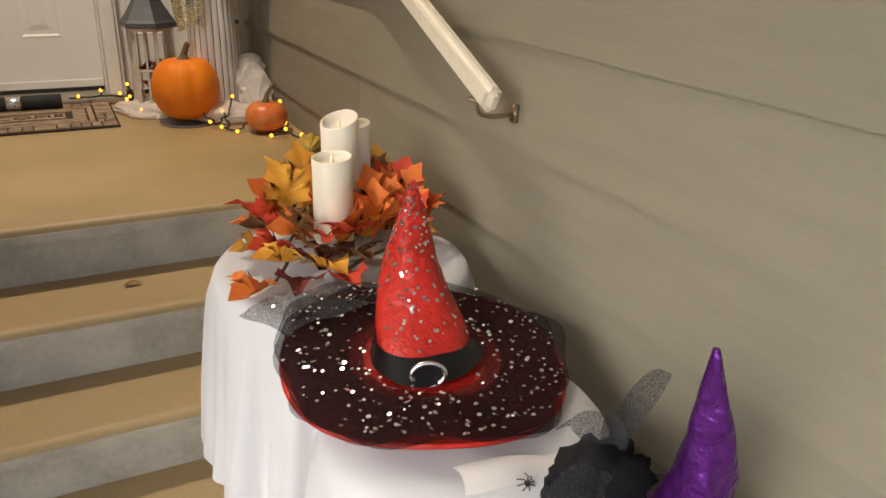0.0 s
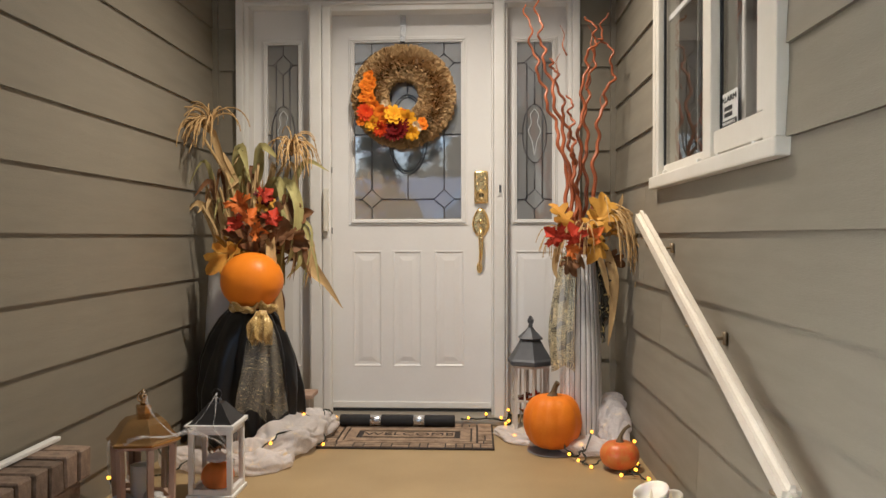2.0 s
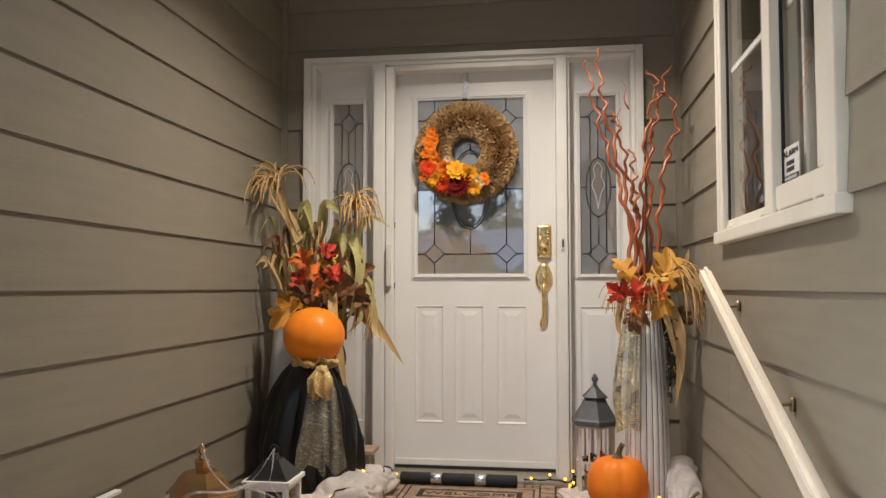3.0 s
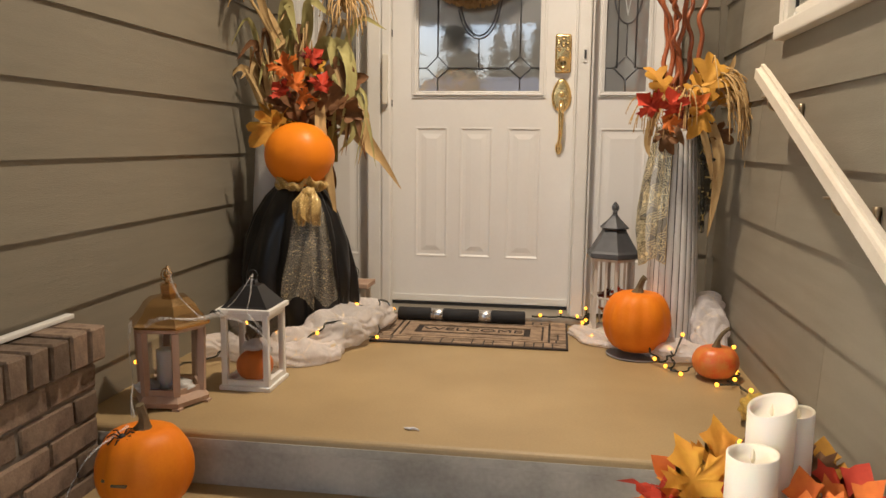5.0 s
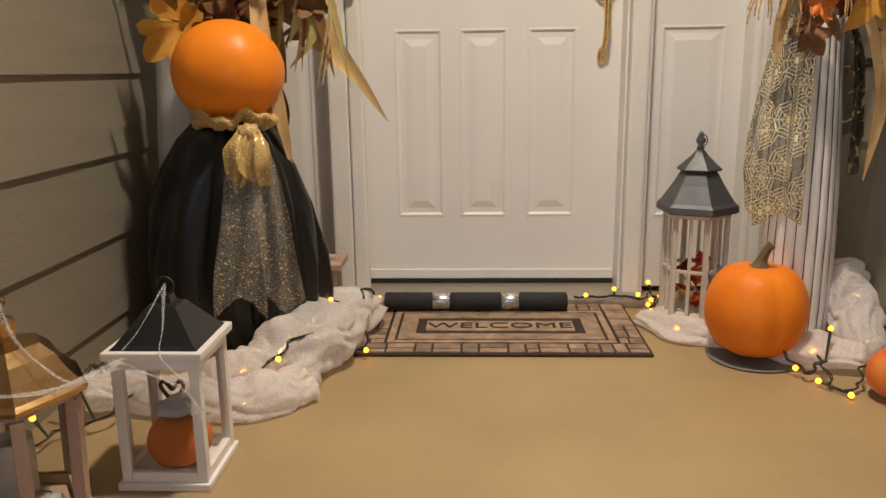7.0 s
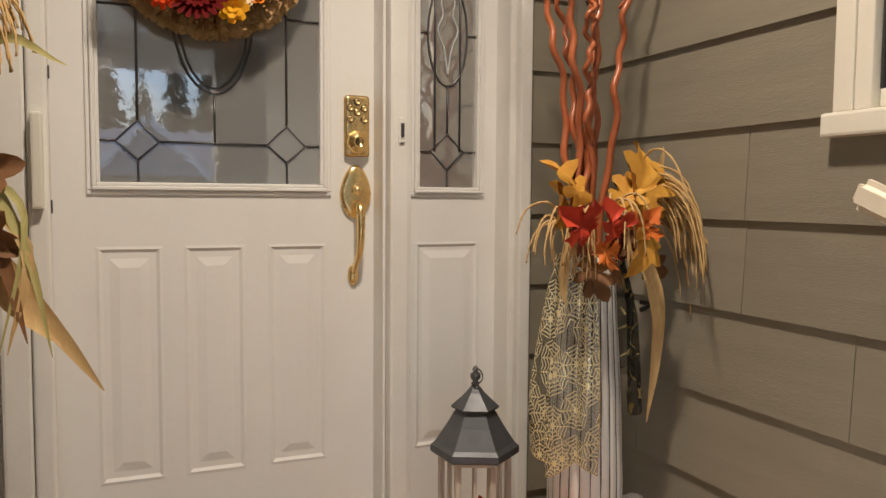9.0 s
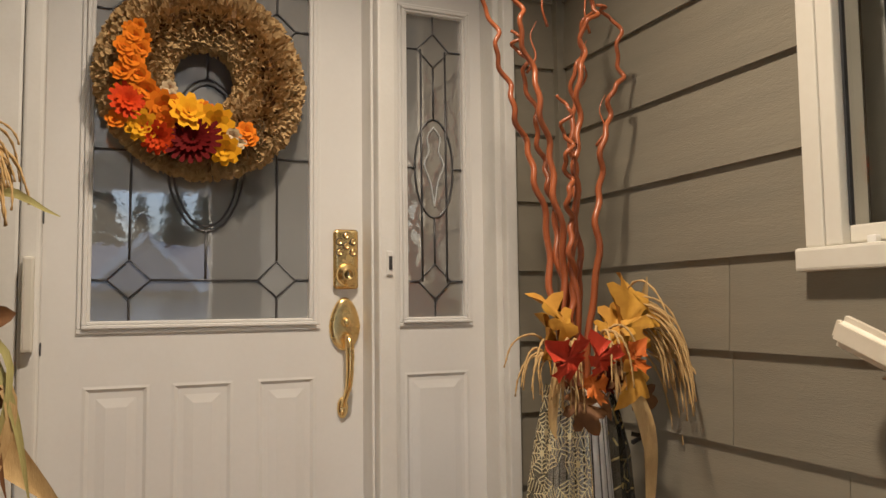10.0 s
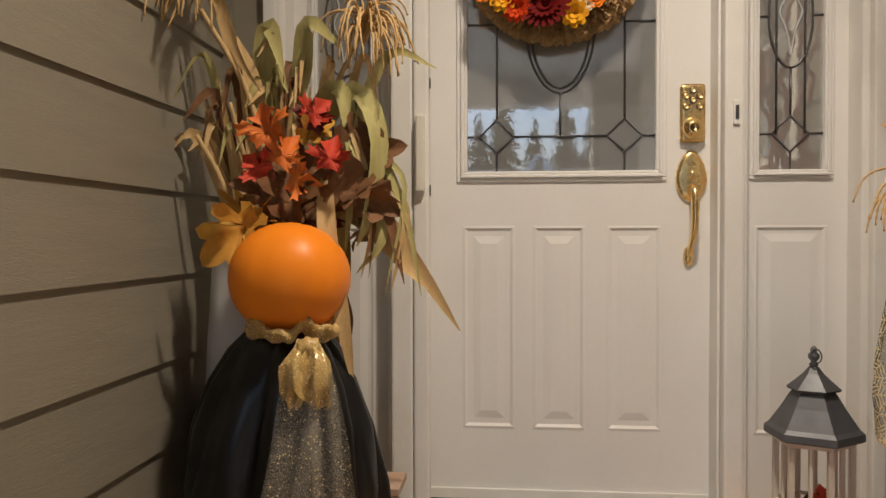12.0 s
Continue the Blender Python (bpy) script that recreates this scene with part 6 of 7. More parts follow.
# ---- tulle on the floor ----
def crumple(name, path, radii, material, label, seed, flat=0.75, n=64, m=120, category="tulle", amp=0.3):
    bm = bmesh.new()
    pts = curve_pts(path, m)
    rings = []
    for k, p in enumerate(pts):
        d = (pts[min(k + 1, m - 1)] - pts[max(k - 1, 0)]).normalized()
        s = d.cross(Vector((0, 0, 1))).normalized()
        u = k / (m - 1) * (len(radii) - 1)
        j = min(int(u), len(radii) - 2)
        r = radii[j] + (radii[j + 1] - radii[j]) * (u - j)
        if k in (0, m - 1):
            r *= 0.15
        ring = []
        for i in range(n):
            a = math.tau * i / n
            w0 = noise.noise(Vector((k * 0.06, math.cos(a) * 1.2, math.sin(a) * 1.2 + seed)))
            w1 = abs(math.sin(a * 4 + k * 0.05 + 3.5 * w0 + seed)) ** 0.7
            w2 = abs(math.sin(k * 0.13 + a * 1.5 + 4 * w0)) ** 0.8
            q = r * (0.92 + amp * w0 + 0.5 * amp * (w1 - 0.6) + 0.4 * amp * (w2 - 0.6) + 0.12 * amp * noise.noise(Vector((k * 0.3, math.cos(a) * 5, math.sin(a) * 5 + seed))))
            v = p + s * q * math.cos(a) + Vector((0, 0, q * flat * math.sin(a)))
            v.z = max(v.z, 0.002 + 0.001 * math.sin(i + k))
            ring.append(bm.verts.new(v))
        rings.append(ring)
    for a, b in zip(rings, rings[1:]):
        for i in range(n):
            j = (i + 1) % n
            bm.faces.new((a[i], a[j], b[j], b[i]))
    return single(name, bm, material, label, category, smooth=True)
crumple("tulle", [(-0.56, 3.42, 0.05), (-0.585, 3.28, 0.06), (-0.64, 3.1, 0.06), (-0.7, 2.96, 0.045), (-0.82, 2.88, 0.03)], [0.075, 0.1, 0.11, 0.1, 0.07], TULLE, "crumpled white tulle swag with gold threads on the floor", 3.0)
crumple("tulle", [(-0.6, 2.92, 0.015), (-0.7, 2.84, 0.02), (-0.85, 2.84, 0.02), (-0.98, 2.85, 0.04), (-1.06, 2.8, 0.05)], [0.06, 0.075, 0.07, 0.06, 0.05], TULLE, "loose end of white tulle behind the lanterns", 8.0)
crumple("tulle", [(0.27, 3.43, 0.012), (0.33, 3.3, 0.012), (0.4, 3.25, 0.02), (0.5, 3.2, 0.03), (0.6, 3.12, 0.03), (0.7, 3.06, 0.03)], [0.06, 0.06, 0.05, 0.07, 0.085, 0.05], TULLE, "white tulle spread around the vase and pumpkin", 12.0, 0.5)
crumple("tulle", [(0.735, 3.1, 0.02), (0.735, 3.2, 0.09), (0.72, 3.28, 0.14), (0.71, 3.4, 0.06)], [0.04, 0.07, 0.08, 0.05], TULLE, "white tulle bunched between the vase and the siding", 17.0, 1.0)


# ---- string lights ----
def lights(keys, bulbs, label, seed):
    root = thing("string_lights", (0, 0, 0), label, "string lights", "amber string lights")
    r = random.Random(seed)
    pts = curve_pts(keys, len(keys) * 10)
    for i, p in enumerate(pts):
        p.x += 0.006 * math.sin(i * 0.9 + seed)
        p.y += 0.006 * math.cos(i * 0.7 + seed)
        p.z = max(p.z, 0.004)
    bm = bmesh.new()
    tube(bm, pts, 0.0022, 5)
    tube(bm, [p + Vector((0.004 * math.sin(i), 0.004 * math.cos(i), 0.003)) for i, p in enumerate(pts)], 0.0018, 5)
    part("wire", bm, WIRE, root)
    for b in bulbs:
        b = Vector(b)
        near = min(pts, key=lambda p: (p - b).length)
        d = (b - near)
        d = d.normalized() if d.length > 1e-3 else Vector((0, 0, 1))
        bm = bmesh.new()
        tube(bm, [near, b - d * 0.008], [0.0022, 0.004], 6)
        part("socket", bm, WIRE, root)
        bm = bmesh.new()
        bmesh.ops.create_uvsphere(bm, u_segments=10, v_segments=8, radius=0.0068)
        bmesh.ops.translate(bm, verts=bm.verts, vec=b)
        part("bulb", bm, AMBER, root, "glowing amber bulb", smooth=True)
lights([(0.07, 3.555, 0.034), (0.15, 3.56, 0.034), (0.22, 3.57, 0.034), (0.28, 3.55, 0.03), (0.31, 3.58, 0.05), (0.3, 3.52, 0.02), (0.33, 3.54, 0.04), (0.29, 3.47, 0.015), (0.32, 3.33, 0.02), (0.36, 3.28, 0.03)],
       [(0.11, 3.555, 0.042), (0.195, 3.56, 0.06), (0.265, 3.55, 0.045), (0.3, 3.58, 0.075), (0.285, 3.5, 0.03), (0.3, 3.53, 0.035), (0.315, 3.285, 0.03), (0.33, 3.57, 0.03), (0.28, 3.44, 0.03)], "dark wire of glowing amber fairy lights by the door sill", 1)
lights([(0.5, 3.06, 0.05), (0.54, 3.0, 0.02), (0.58, 3.02, 0.04), (0.57, 2.94, 0.008), (0.62, 2.93, 0.015), (0.66, 2.99, 0.04), (0.74, 2.99, 0.05), (0.765, 2.93, 0.06), (0.76, 2.87, 0.02), (0.73, 2.83, 0.01), (0.75, 2.76, 0.02), (0.765, 2.68, 0.01), (0.77, 2.6, 0.02), (0.72, 2.45, 0.01), (0.66, 2.32, 0.008), (0.64, 2.2, 0.006)],
       [(0.52, 3.02, 0.025), (0.575, 3.06, 0.05), (0.55, 2.965, 0.016), (0.59, 2.895, 0.012), (0.768, 2.96, 0.095), (0.765, 2.885, 0.03), (0.745, 2.82, 0.025), (0.685, 2.79, 0.014), (0.758, 2.665, 0.04), (0.645, 2.29, 0.02), (0.62, 3.08, 0.1)], "dark wire of glowing amber fairy lights round the squash", 2)
lights([(-0.5, 3.46, 0.06), (-0.53, 3.3, 0.13), (-0.51, 3.15, 0.02), (-0.62, 3.0, 0.11), (-0.68, 2.9, 0.08), (-0.78, 2.86, 0.05), (-0.92, 2.82, 0.06), (-0.98, 2.72, 0.03), (-1.06, 2.66, 0.02), (-1.07, 2.5, 0.02)],
       [(-0.505, 3.47, 0.06), (-0.498, 3.13, 0.025), (-0.66, 2.9, 0.09), (-0.6, 3.22, 0.13), (-0.9, 2.84, 0.13), (-1.06, 2.76, 0.13), (-1.085, 2.66, 0.06), (-1.09, 2.45, 0.09), (-0.74, 2.9, 0.06)], "dark wire of glowing amber fairy lights in the tulle", 3)

# cobweb strands over the left lanterns
def web(keys, w, label, n=14):
    bm = bmesh.new()
    pts = curve_pts(keys, n)
    for k in range(3):
        blade(bm, [p + (0.5 + 0.5 * math.cos(math.tau * q / (n - 1))) * w * Vector((0.5 * (k - 1), 0.3 * math.sin(k * 2), 0.5 * (k - 1))) for q, p in enumerate(pts)], [w * 0.3 * (1.1 - 0.5 * math.sin(math.pi * i / (n - 1)) + 0.2 * math.sin(i * 1.7 + k)) for i in range(n)], (0.3, -1, 0.3), 0.2, 0.6 * k)
    return single("cobweb", bm, COBWEB, label, "cobweb", group="stretched cobwebs", smooth=True)
web([(-0.942, 2.384, 0.4), (-0.897, 2.354, 0.33), (-0.837, 2.354, 0.27), (-0.817, 2.374, 0.255)], 0.008, "stretched white cobweb on the copper lantern roof")
web([(-0.952, 2.284, 0.255), (-0.897, 2.274, 0.275), (-0.837, 2.334, 0.262), (-0.787, 2.444, 0.262)], 0.016, "stretched white cobweb between the lanterns")
web([(-1.027, 2.324, 0.25), (-1.017, 2.294, 0.18), (-0.997, 2.274, 0.1), (-0.957, 2.194, 0.06), (-0.867, 2.054, 0.07)], 0.007, "stretched white cobweb from the lantern to the pumpkin")
web([(-0.765, 2.583, 0.352), (-0.790, 2.523, 0.29), (-0.810, 2.493, 0.262)], 0.004, "stretched white cobweb over the black roof")
web([(-0.765, 2.583, 0.352), (-0.750, 2.523, 0.29), (-0.745, 2.493, 0.25), (-0.700, 2.493, 0.2)], 0.005, "stretched white cobweb over the black roof")
web([(-0.840, 2.498, 0.24), (-0.780, 2.493, 0.225), (-0.720, 2.493, 0.2), (-0.690, 2.493, 0.15)], 0.012, "stretched white cobweb across the white lantern")
web([(-0.867, 2.024, 0.06), (-0.897, 1.914, 0.03), (-0.937, 1.884, -0.05), (-0.967, 1.874, -0.15)], 0.009, "stretched white cobweb down the pumpkin")
spider((-0.81, 2.41, 0.262), 0.016, 10)

# gourd, crumb and stray leaf
gd = thing("gourd", (0.725, 2.475, 0.045), "warty yellow gourd with dark stripes on the porch floor", "gourd")
bm = bmesh.new()
lathe(bm, [(0.006, -0.07), (0.03, -0.06), (0.043, -0.03), (0.044, 0.0), (0.035, 0.03), (0.024, 0.055), (0.018, 0.08), (0.012, 0.09)], 40, wobble=lambda a, k: 1 + 0.09 * math.sin(a * 10) + 0.04 * math.sin(a * 23 + k * 2))
bmesh.ops.transform(bm, matrix=pose(0, 0, 0, 80, 0, -18), verts=bm.verts)
part("flesh", bm, shade("striped_gourd", (0.75, 0.48, 0.06), 0.45, dark=(0.12, 0.09, 0.03), scale=16, fine=60, bump=0.5, mix=0.9, stretch=(3, 1, 3)), gd, smooth=True)
bm = bmesh.new()
tube(bm, [(0.02, -0.08, 0.012), (0.03, -0.1, 0.02), (0.045, -0.115, 0.02)], [0.008, 0.006, 0.007], 7)
part("stem", bm, STEM, gd)
bm = bmesh.new()
tube(bm, [(-0.022, 0.004, 0.004), (-0.008, -0.003, 0.005), (0.006, 0.002, 0.005), (0.02, -0.006, 0.004)], [0.002, 0.004, 0.0035, 0.002], 6)
single("crumb", bm, LINEN, "pale curled flake on the porch floor", "flake", (-0.198, 2.275, 0.0))
bm = bmesh.new()
blade(bm, curve_pts([(-0.02, 0, 0.003), (0, 0.006, 0.009), (0.022, 0.0, 0.004)], 7), taper(7, 0.009), (0, 0, 1), 0.3)
single("fallen_leaf", bm, LEAF["brown"], "small dry brown leaf on the step", "leaf", (0.13, 2.09, -RISE))

# ---- table by the wall: cloth, candles, leaf garland, hat ----
# this corner is laid out in its own measure and then set in place by TABLE_CORNER
TABLE_CORNER = Matrix.Translation((0.014, -0.03, 0.041)) @ Matrix.Scale(0.94, 4)
BASE = (GROUND + 0.012 - 0.041) / 0.94
before_table = set(bpy.data.objects)
TX, TY, TZ, TR = 0.5, 1.62, 0.05, 0.262
tbl = thing("round_table", (TX, TY, 0), "small round side table hidden under a white cloth", "table")
bm = bmesh.new()
lathe(bm, [(TR - 0.01, TZ - 0.03), (TR - 0.004, TZ - 0.025), (TR - 0.004, TZ - 0.008), (TR - 0.01, TZ - 0.004)], 48)
part("tabletop", bm, WOOD_B, tbl)
bm = bmesh.new()
tube(bm, [(0, -0.2, BASE), (0, -0.2, TZ - 0.031)], 0.03, 14)
part("pedestal", bm, WOOD_B, tbl)
bm = bmesh.new()
n = 180
rows = [(0.05, 0.0), (0.55, 0.0), (0.9, 0.0), (0.985, -0.002), (1.015, -0.012), (1.035, -0.03)] + [(1.05 + 0.13 * f, -0.03 - 0.4 * f) for f in np.linspace(0.06, 1, 16)]
rings = []
for k, (q, z) in enumerate(rows):
    f = max(0, -z - 0.02) / 0.4
    ring = []
    for i in range(n):
        a = math.tau * i / n
        fold = 1 + f ** 0.7 * (0.055 * math.sin(a * 11 + 0.6) + 0.035 * math.sin(a * 17 + 2 + 2 * f) + 0.02 * math.sin(a * 31 + f * 3))
        x, y = TR * q * fold * math.cos(a), TR * q * fold * math.sin(a)
        ring.append(bm.verts.new((min(TX + x, XR - 0.02), TY + y, TZ + 0.001 + z * (1 + 0.12 * math.sin(a * 2 + 0.5)) + 0.0015 * math.sin(a * 5 + q * 9))))
    rings.append(ring)
for a, b in zip(rings, rings[1:]):
    for i in range(n):
        j = (i + 1) % n
        bm.faces.new((a[i], a[j], b[j], b[i]))
bm.faces.new(rings[0])
single("tablecloth", bm, LINEN, "white tablecloth falling in soft folds", "tablecloth", smooth=True)

candle((0.498, 1.665, TZ + 0.03), 0.042, 0.185, "ivory flameless pillar candle with a plastic flame", 0.004)
candle((0.552, 1.77, TZ + 0.03), 0.041, 0.235, "taller ivory pillar candle with a slanted rim", 0.014)
candle((0.606, 1.8, TZ + 0.03), 0.028, 0.215, "slim ivory pillar candle behind the others", 0.006)
for _c in ((0.498, 1.665, 0.044), (0.552, 1.77, 0.044), (0.606, 1.8, 0.032)):
    bm = bmesh.new()
    lathe(bm, [(_c[2] * 0.9, 0), (_c[2], 0.006), (_c[2], 0.0285), (_c[2] * 0.85, 0.029)], 24)
    single("candle_stand", bm, STEM, "low dark wooden disc under a candle", "candle stand", (_c[0], _c[1], TZ + 0.0015), "candle stands")
gar = thing("leaf_garland", (0.062, 0.168, TZ), "garland of silk maple leaves in autumn colours", "leaf garland")
gar.scale = (0.9, 0.9, 1)
bm = bmesh.new()
vine = curve_pts([(0.3, 1.52, 0.015), (0.36, 1.62, 0.02), (0.4, 1.74, 0.02), (0.5, 1.84, 0.02), (0.62, 1.84, 0.02), (0.68, 1.74, 0.02), (0.64, 1.62, 0.02), (0.52, 1.56, 0.02), (0.44, 1.5, 0.015)], 60)
tube(bm, vine, 0.004, 6)
part("vine", bm, STEM, gar)
LV = [("red", (0.36, 1.72, 0.06), 35, 10, 70, 0.13), ("yellow", (0.41, 1.75, 0.09), 65, -10, 20, 0.13), ("orange", (0.28, 1.5, 0.02), 10, 5, 120, 0.11), ("yellow", (0.36, 1.56, 0.04), 20, 10, 100, 0.11), ("yellow", (0.41, 1.53, 0.03), 15, -10, 200, 0.09), ("wine", (0.42, 1.57, 0.03), 15, 0, 160, 0.1), ("red", (0.36, 1.63, 0.04), 20, 0, 110, 0.11), ("brown", (0.42, 1.66, 0.06), 40, 20, 40, 0.09), ("orange", (0.5, 1.6, 0.06), 60, 20, -150, 0.11), ("orange", (0.56, 1.6, 0.08), 80, 10, 10, 0.1), ("brown", (0.5, 1.57, 0.03), 20, 0, 180, 0.1),
      ("orange", (0.6, 1.66, 0.08), 70, -20, -20, 0.12), ("orange", (0.66, 1.68, 0.08), 60, 10, -60, 0.12), ("red", (0.68, 1.76, 0.08), 50, 10, -40, 0.12), ("brown", (0.62, 1.82, 0.1), 60, 0, 0, 0.12), ("gold", (0.66, 1.84, 0.09), 60, 10, -10, 0.11), ("wine", (0.58, 1.7, 0.05), 30, 0, -30, 0.1), ("red", (0.64, 1.6, 0.06), 60, 20, -60, 0.1), ("orange", (0.7, 1.64, 0.06), 40, 0, -80, 0.1), ("yellow", (0.46, 1.82, 0.1), 70, 5, 10, 0.13), ("orange", (0.4, 1.8, 0.07), 50, -20, 50, 0.11), ("gold", (0.32, 1.66, 0.03), 20, 5, 95, 0.09), ("red", (0.44, 1.49, 0.02), 10, 0, 190, 0.08), ("wine", (0.36, 1.5, 0.02), 12, 0, 150, 0.09), ("brown", (0.54, 1.86, 0.07), 50, 0, 0, 0.12), ("orange", (0.34, 1.79, 0.03), 25, 0, 60, 0.08), ("wine", (0.47, 1.6, 0.03), 15, 10, 140, 0.1), ("red", (0.5, 1.9, 0.04), 30, 0, 20, 0.1)]
for tone, p, rx, ry, rz, s in LV:
    stick_leaf(gar, tone, pose(*p, rx, ry, rz), s * 0.92, 0.6)
_g = random.Random(77)
for i in range(22):
    a = math.tau * i / 22 + _g.uniform(-0.15, 0.15)
    q = _g.uniform(0.075, 0.15)
    stick_leaf(gar, _g.choice(("red", "orange", "wine", "brown", "orange", "gold", "yellow")), pose(0.52 + q * 1.1 * math.cos(a), 1.69 + q * math.sin(a), _g.uniform(0.012, 0.07), _g.uniform(15, 65), _g.uniform(-25, 25), math.degrees(a) - 90 + _g.uniform(-30, 30)), _g.uniform(0.075, 0.105), 0.4)
lights([(0.64, 2.2, 0.02), (0.6, 2.0, 0.05), (0.62, 1.86, 0.12), (0.68, 1.8, 0.12), (0.66, 1.7, 0.12), (0.6, 1.64, 0.1)], [(0.635, 1.83, 0.165), (0.69, 1.79, 0.16), (0.7, 1.72, 0.15), (0.6, 1.66, 0.17)], "dark wire of glowing amber fairy lights among the leaves", 5)

# witch hats
FOIL = shade("purple_foil", (0.13, 0.02, 0.25), 0.3, 0.7, dark=(0.03, 0.004, 0.07), scale=16, bump=0.9, fine=40, depth=0.02)
REDS = shade("red_satin", (0.46, 0.018, 0.01), 0.38, dark=(0.26, 0.008, 0.006), scale=22, bump=0.8, fine=60, depth=0.012)
SEQ = shade("mirror_sequin", (0.85, 0.83, 0.86), 0.22, 1.0, bump=0)
BTULLE = gauze("black_tulle", (0.012, 0.01, 0.012), 0.58, 900, 0.7)
GTULLE = gauze("grey_tulle", (0.05, 0.05, 0.055), 0.55, 400, 0.7)
def hat_cone(base, tip, r, bend, seed, n=48, m=26, crease=0.05):
    """A leaning crumpled cone; gives its mesh and a function for points on it."""
    b, t = Vector(base), Vector(tip)
    def at(u, a):
        c = b.lerp(t, u) + Vector(bend) * math.sin(math.pi * u)
        q = r * (1 - u) ** 0.92 + 0.006 * (1 - u * 0.4)
        q *= 1 + crease * noise.noise(Vector((math.cos(a) * 1.5 + seed, math.sin(a) * 1.5, u * 7))) + crease * 0.8 * math.sin(a * 3 + u * 9 + seed)
        return c + Vector((q * math.cos(a), q * math.sin(a), 0))
    bm = bmesh.new()
    rings = [[bm.verts.new(at(k / m, math.tau * i / n)) for i in range(n)] for k in range(m + 1)]
    for x, y in zip(rings, rings[1:]):
        for i in range(n):
            j = (i + 1) % n
            bm.faces.new((x[i], x[j], y[j], y[i]))
    bm.faces.new(rings[-1])
    return bm, at

HX, HY, HZ = 0.487, 1.19, 0.044
hat = thing("witch_hat", (0, 0, 0), "red satin witch hat with sequins and black tulle brim", "witch hat", "witch hats")
bm, cone_at = hat_cone((HX, HY, HZ + 0.012), (0.542, 1.36, 0.3), 0.082, (-0.008, 0.008, 0.0), 2.0, crease=0.08)
part("crown", bm, REDS, hat, "crumpled red satin crown", smooth=True)
def brim_z(x, y):
    return HZ + 0.012 * math.sin(5 * x + 2) * (math.hypot(x, y) / 0.2) + 0.008 * math.sin(math.atan2(y, x) * 3 + 1) * (math.hypot(x, y) / 0.2) ** 2 + 0.09 * y
def disc(r0, r1, dz, wav, n=80, m=10, seed=0.0, stretch=1.0):
    bm = bmesh.new()
    rings = []
    for k in range(m + 1):
        f = k / m
        ring = []
        for i in range(n):
            a = math.tau * i / n
            r = (r0 + (r1 - r0) * f) * (1 + wav * f * (math.sin(5 * a + seed) + 0.6 * math.sin(11 * a + seed)))
            x, y = r * math.cos(a) * stretch, r * math.sin(a)
            ring.append(bm.verts.new((HX + x, HY + y, brim_z(x, y) + dz + wav * 0.1 * f * math.sin(7 * a + seed))))
        rings.append(ring)
    for x, y in zip(rings, rings[1:]):
        for i in range(n):
            j = (i + 1) % n
            bm.faces.new((x[i], x[j], y[j], y[i]))
    return bm
part("brim", disc(0.04, 0.23, 0.0, 0.008), REDS, hat, "wide red satin brim", smooth=True)
bm = bmesh.new()
tube(bm, [(HX + 0.23 * math.cos(t), HY + 0.23 * math.sin(t), brim_z(0.23 * math.cos(t), 0.23 * math.sin(t)) - 0.002) for t in np.linspace(0, math.tau, 90)], 0.0045, 6, False)
part("brim_edge", bm, REDS, hat, "rolled red brim edge", smooth=True)
part("brim_tulle", disc(0.1, 0.236, 0.005, 0.035, seed=1.0), BTULLE, hat, "black tulle over the brim", smooth=True)
part("brim_tulle", disc(0.125, 0.24, 0.011, 0.05, seed=2.2), BTULLE, hat, "black tulle over the brim", smooth=True)
bm = bmesh.new()
rings = [[bm.verts.new(cone_at(u, math.tau * i / 48) + (cone_at(u, math.tau * i / 48) - Vector((HX, HY, cone_at(u, 0).z))).normalized() * 0.003) for i in range(48)] for u in (0.0, 0.06, 0.12)]
for x, y in zip(rings, rings[1:]):
    for i in range(48):
        j = (i + 1) % 48
        bm.faces.new((x[i], x[j], y[j], y[i]))
part("hat_band", bm, SATIN, hat, "black satin band", smooth=True)
bk = cone_at(0.055, radians(250)) + Vector((-0.003, -0.009, 0))
bm = bmesh.new()
ex, ez = Vector((0.94, -0.34, 0)), Vector((0.02, 0.12, 0.99))
tube(bm, [bk + ex * 0.026 * math.cos(t) + ez * 0.019 * math.sin(t) for t in np.linspace(0, math.tau, 32)], 0.0045, 8, False)
part("buckle", bm, SEQ, hat, "oval silver buckle", smooth=True)
# sequins, flat dots of many sizes
def dots(count, seed, pick, size):
    rnd2 = random.Random(seed)
    bm = bmesh.new()
    for _ in range(count):
        p, nrm = pick(rnd2)
        s = nrm.orthogonal().normalized()
        t = nrm.cross(s)
        q = size * rnd2.uniform(0.5, 1.2)
        bm.faces.new([bm.verts.new(p + q * (math.cos(math.tau * i / 7) * s + math.sin(math.tau * i / 7) * t)) for i in range(7)])
    return bm
def on_cone(r):
    u, a = r.uniform(0.14, 0.97), r.uniform(0, math.tau)
    p = cone_at(u, a)
    nrm = (cone_at(u, a + 0.05) - cone_at(u, a - 0.05)).cross(cone_at(u + 0.02, a) - p).normalized()
    return p + nrm * 0.0012, (nrm + Vector((r.uniform(-0.2, 0.2), r.uniform(-0.2, 0.2), r.uniform(-0.2, 0.2)))).normalized()
def on_brim(r):
    q, a = 0.23 * math.sqrt(r.uniform(0.18, 1)), r.uniform(0, math.tau)
    x, y = q * math.cos(a), q * math.sin(a)
    return Vector((HX + x, HY + y, brim_z(x, y) + 0.0165)), Vector((r.uniform(-0.35, 0.35), r.uniform(-0.35, 0.35), 1)).normalized()
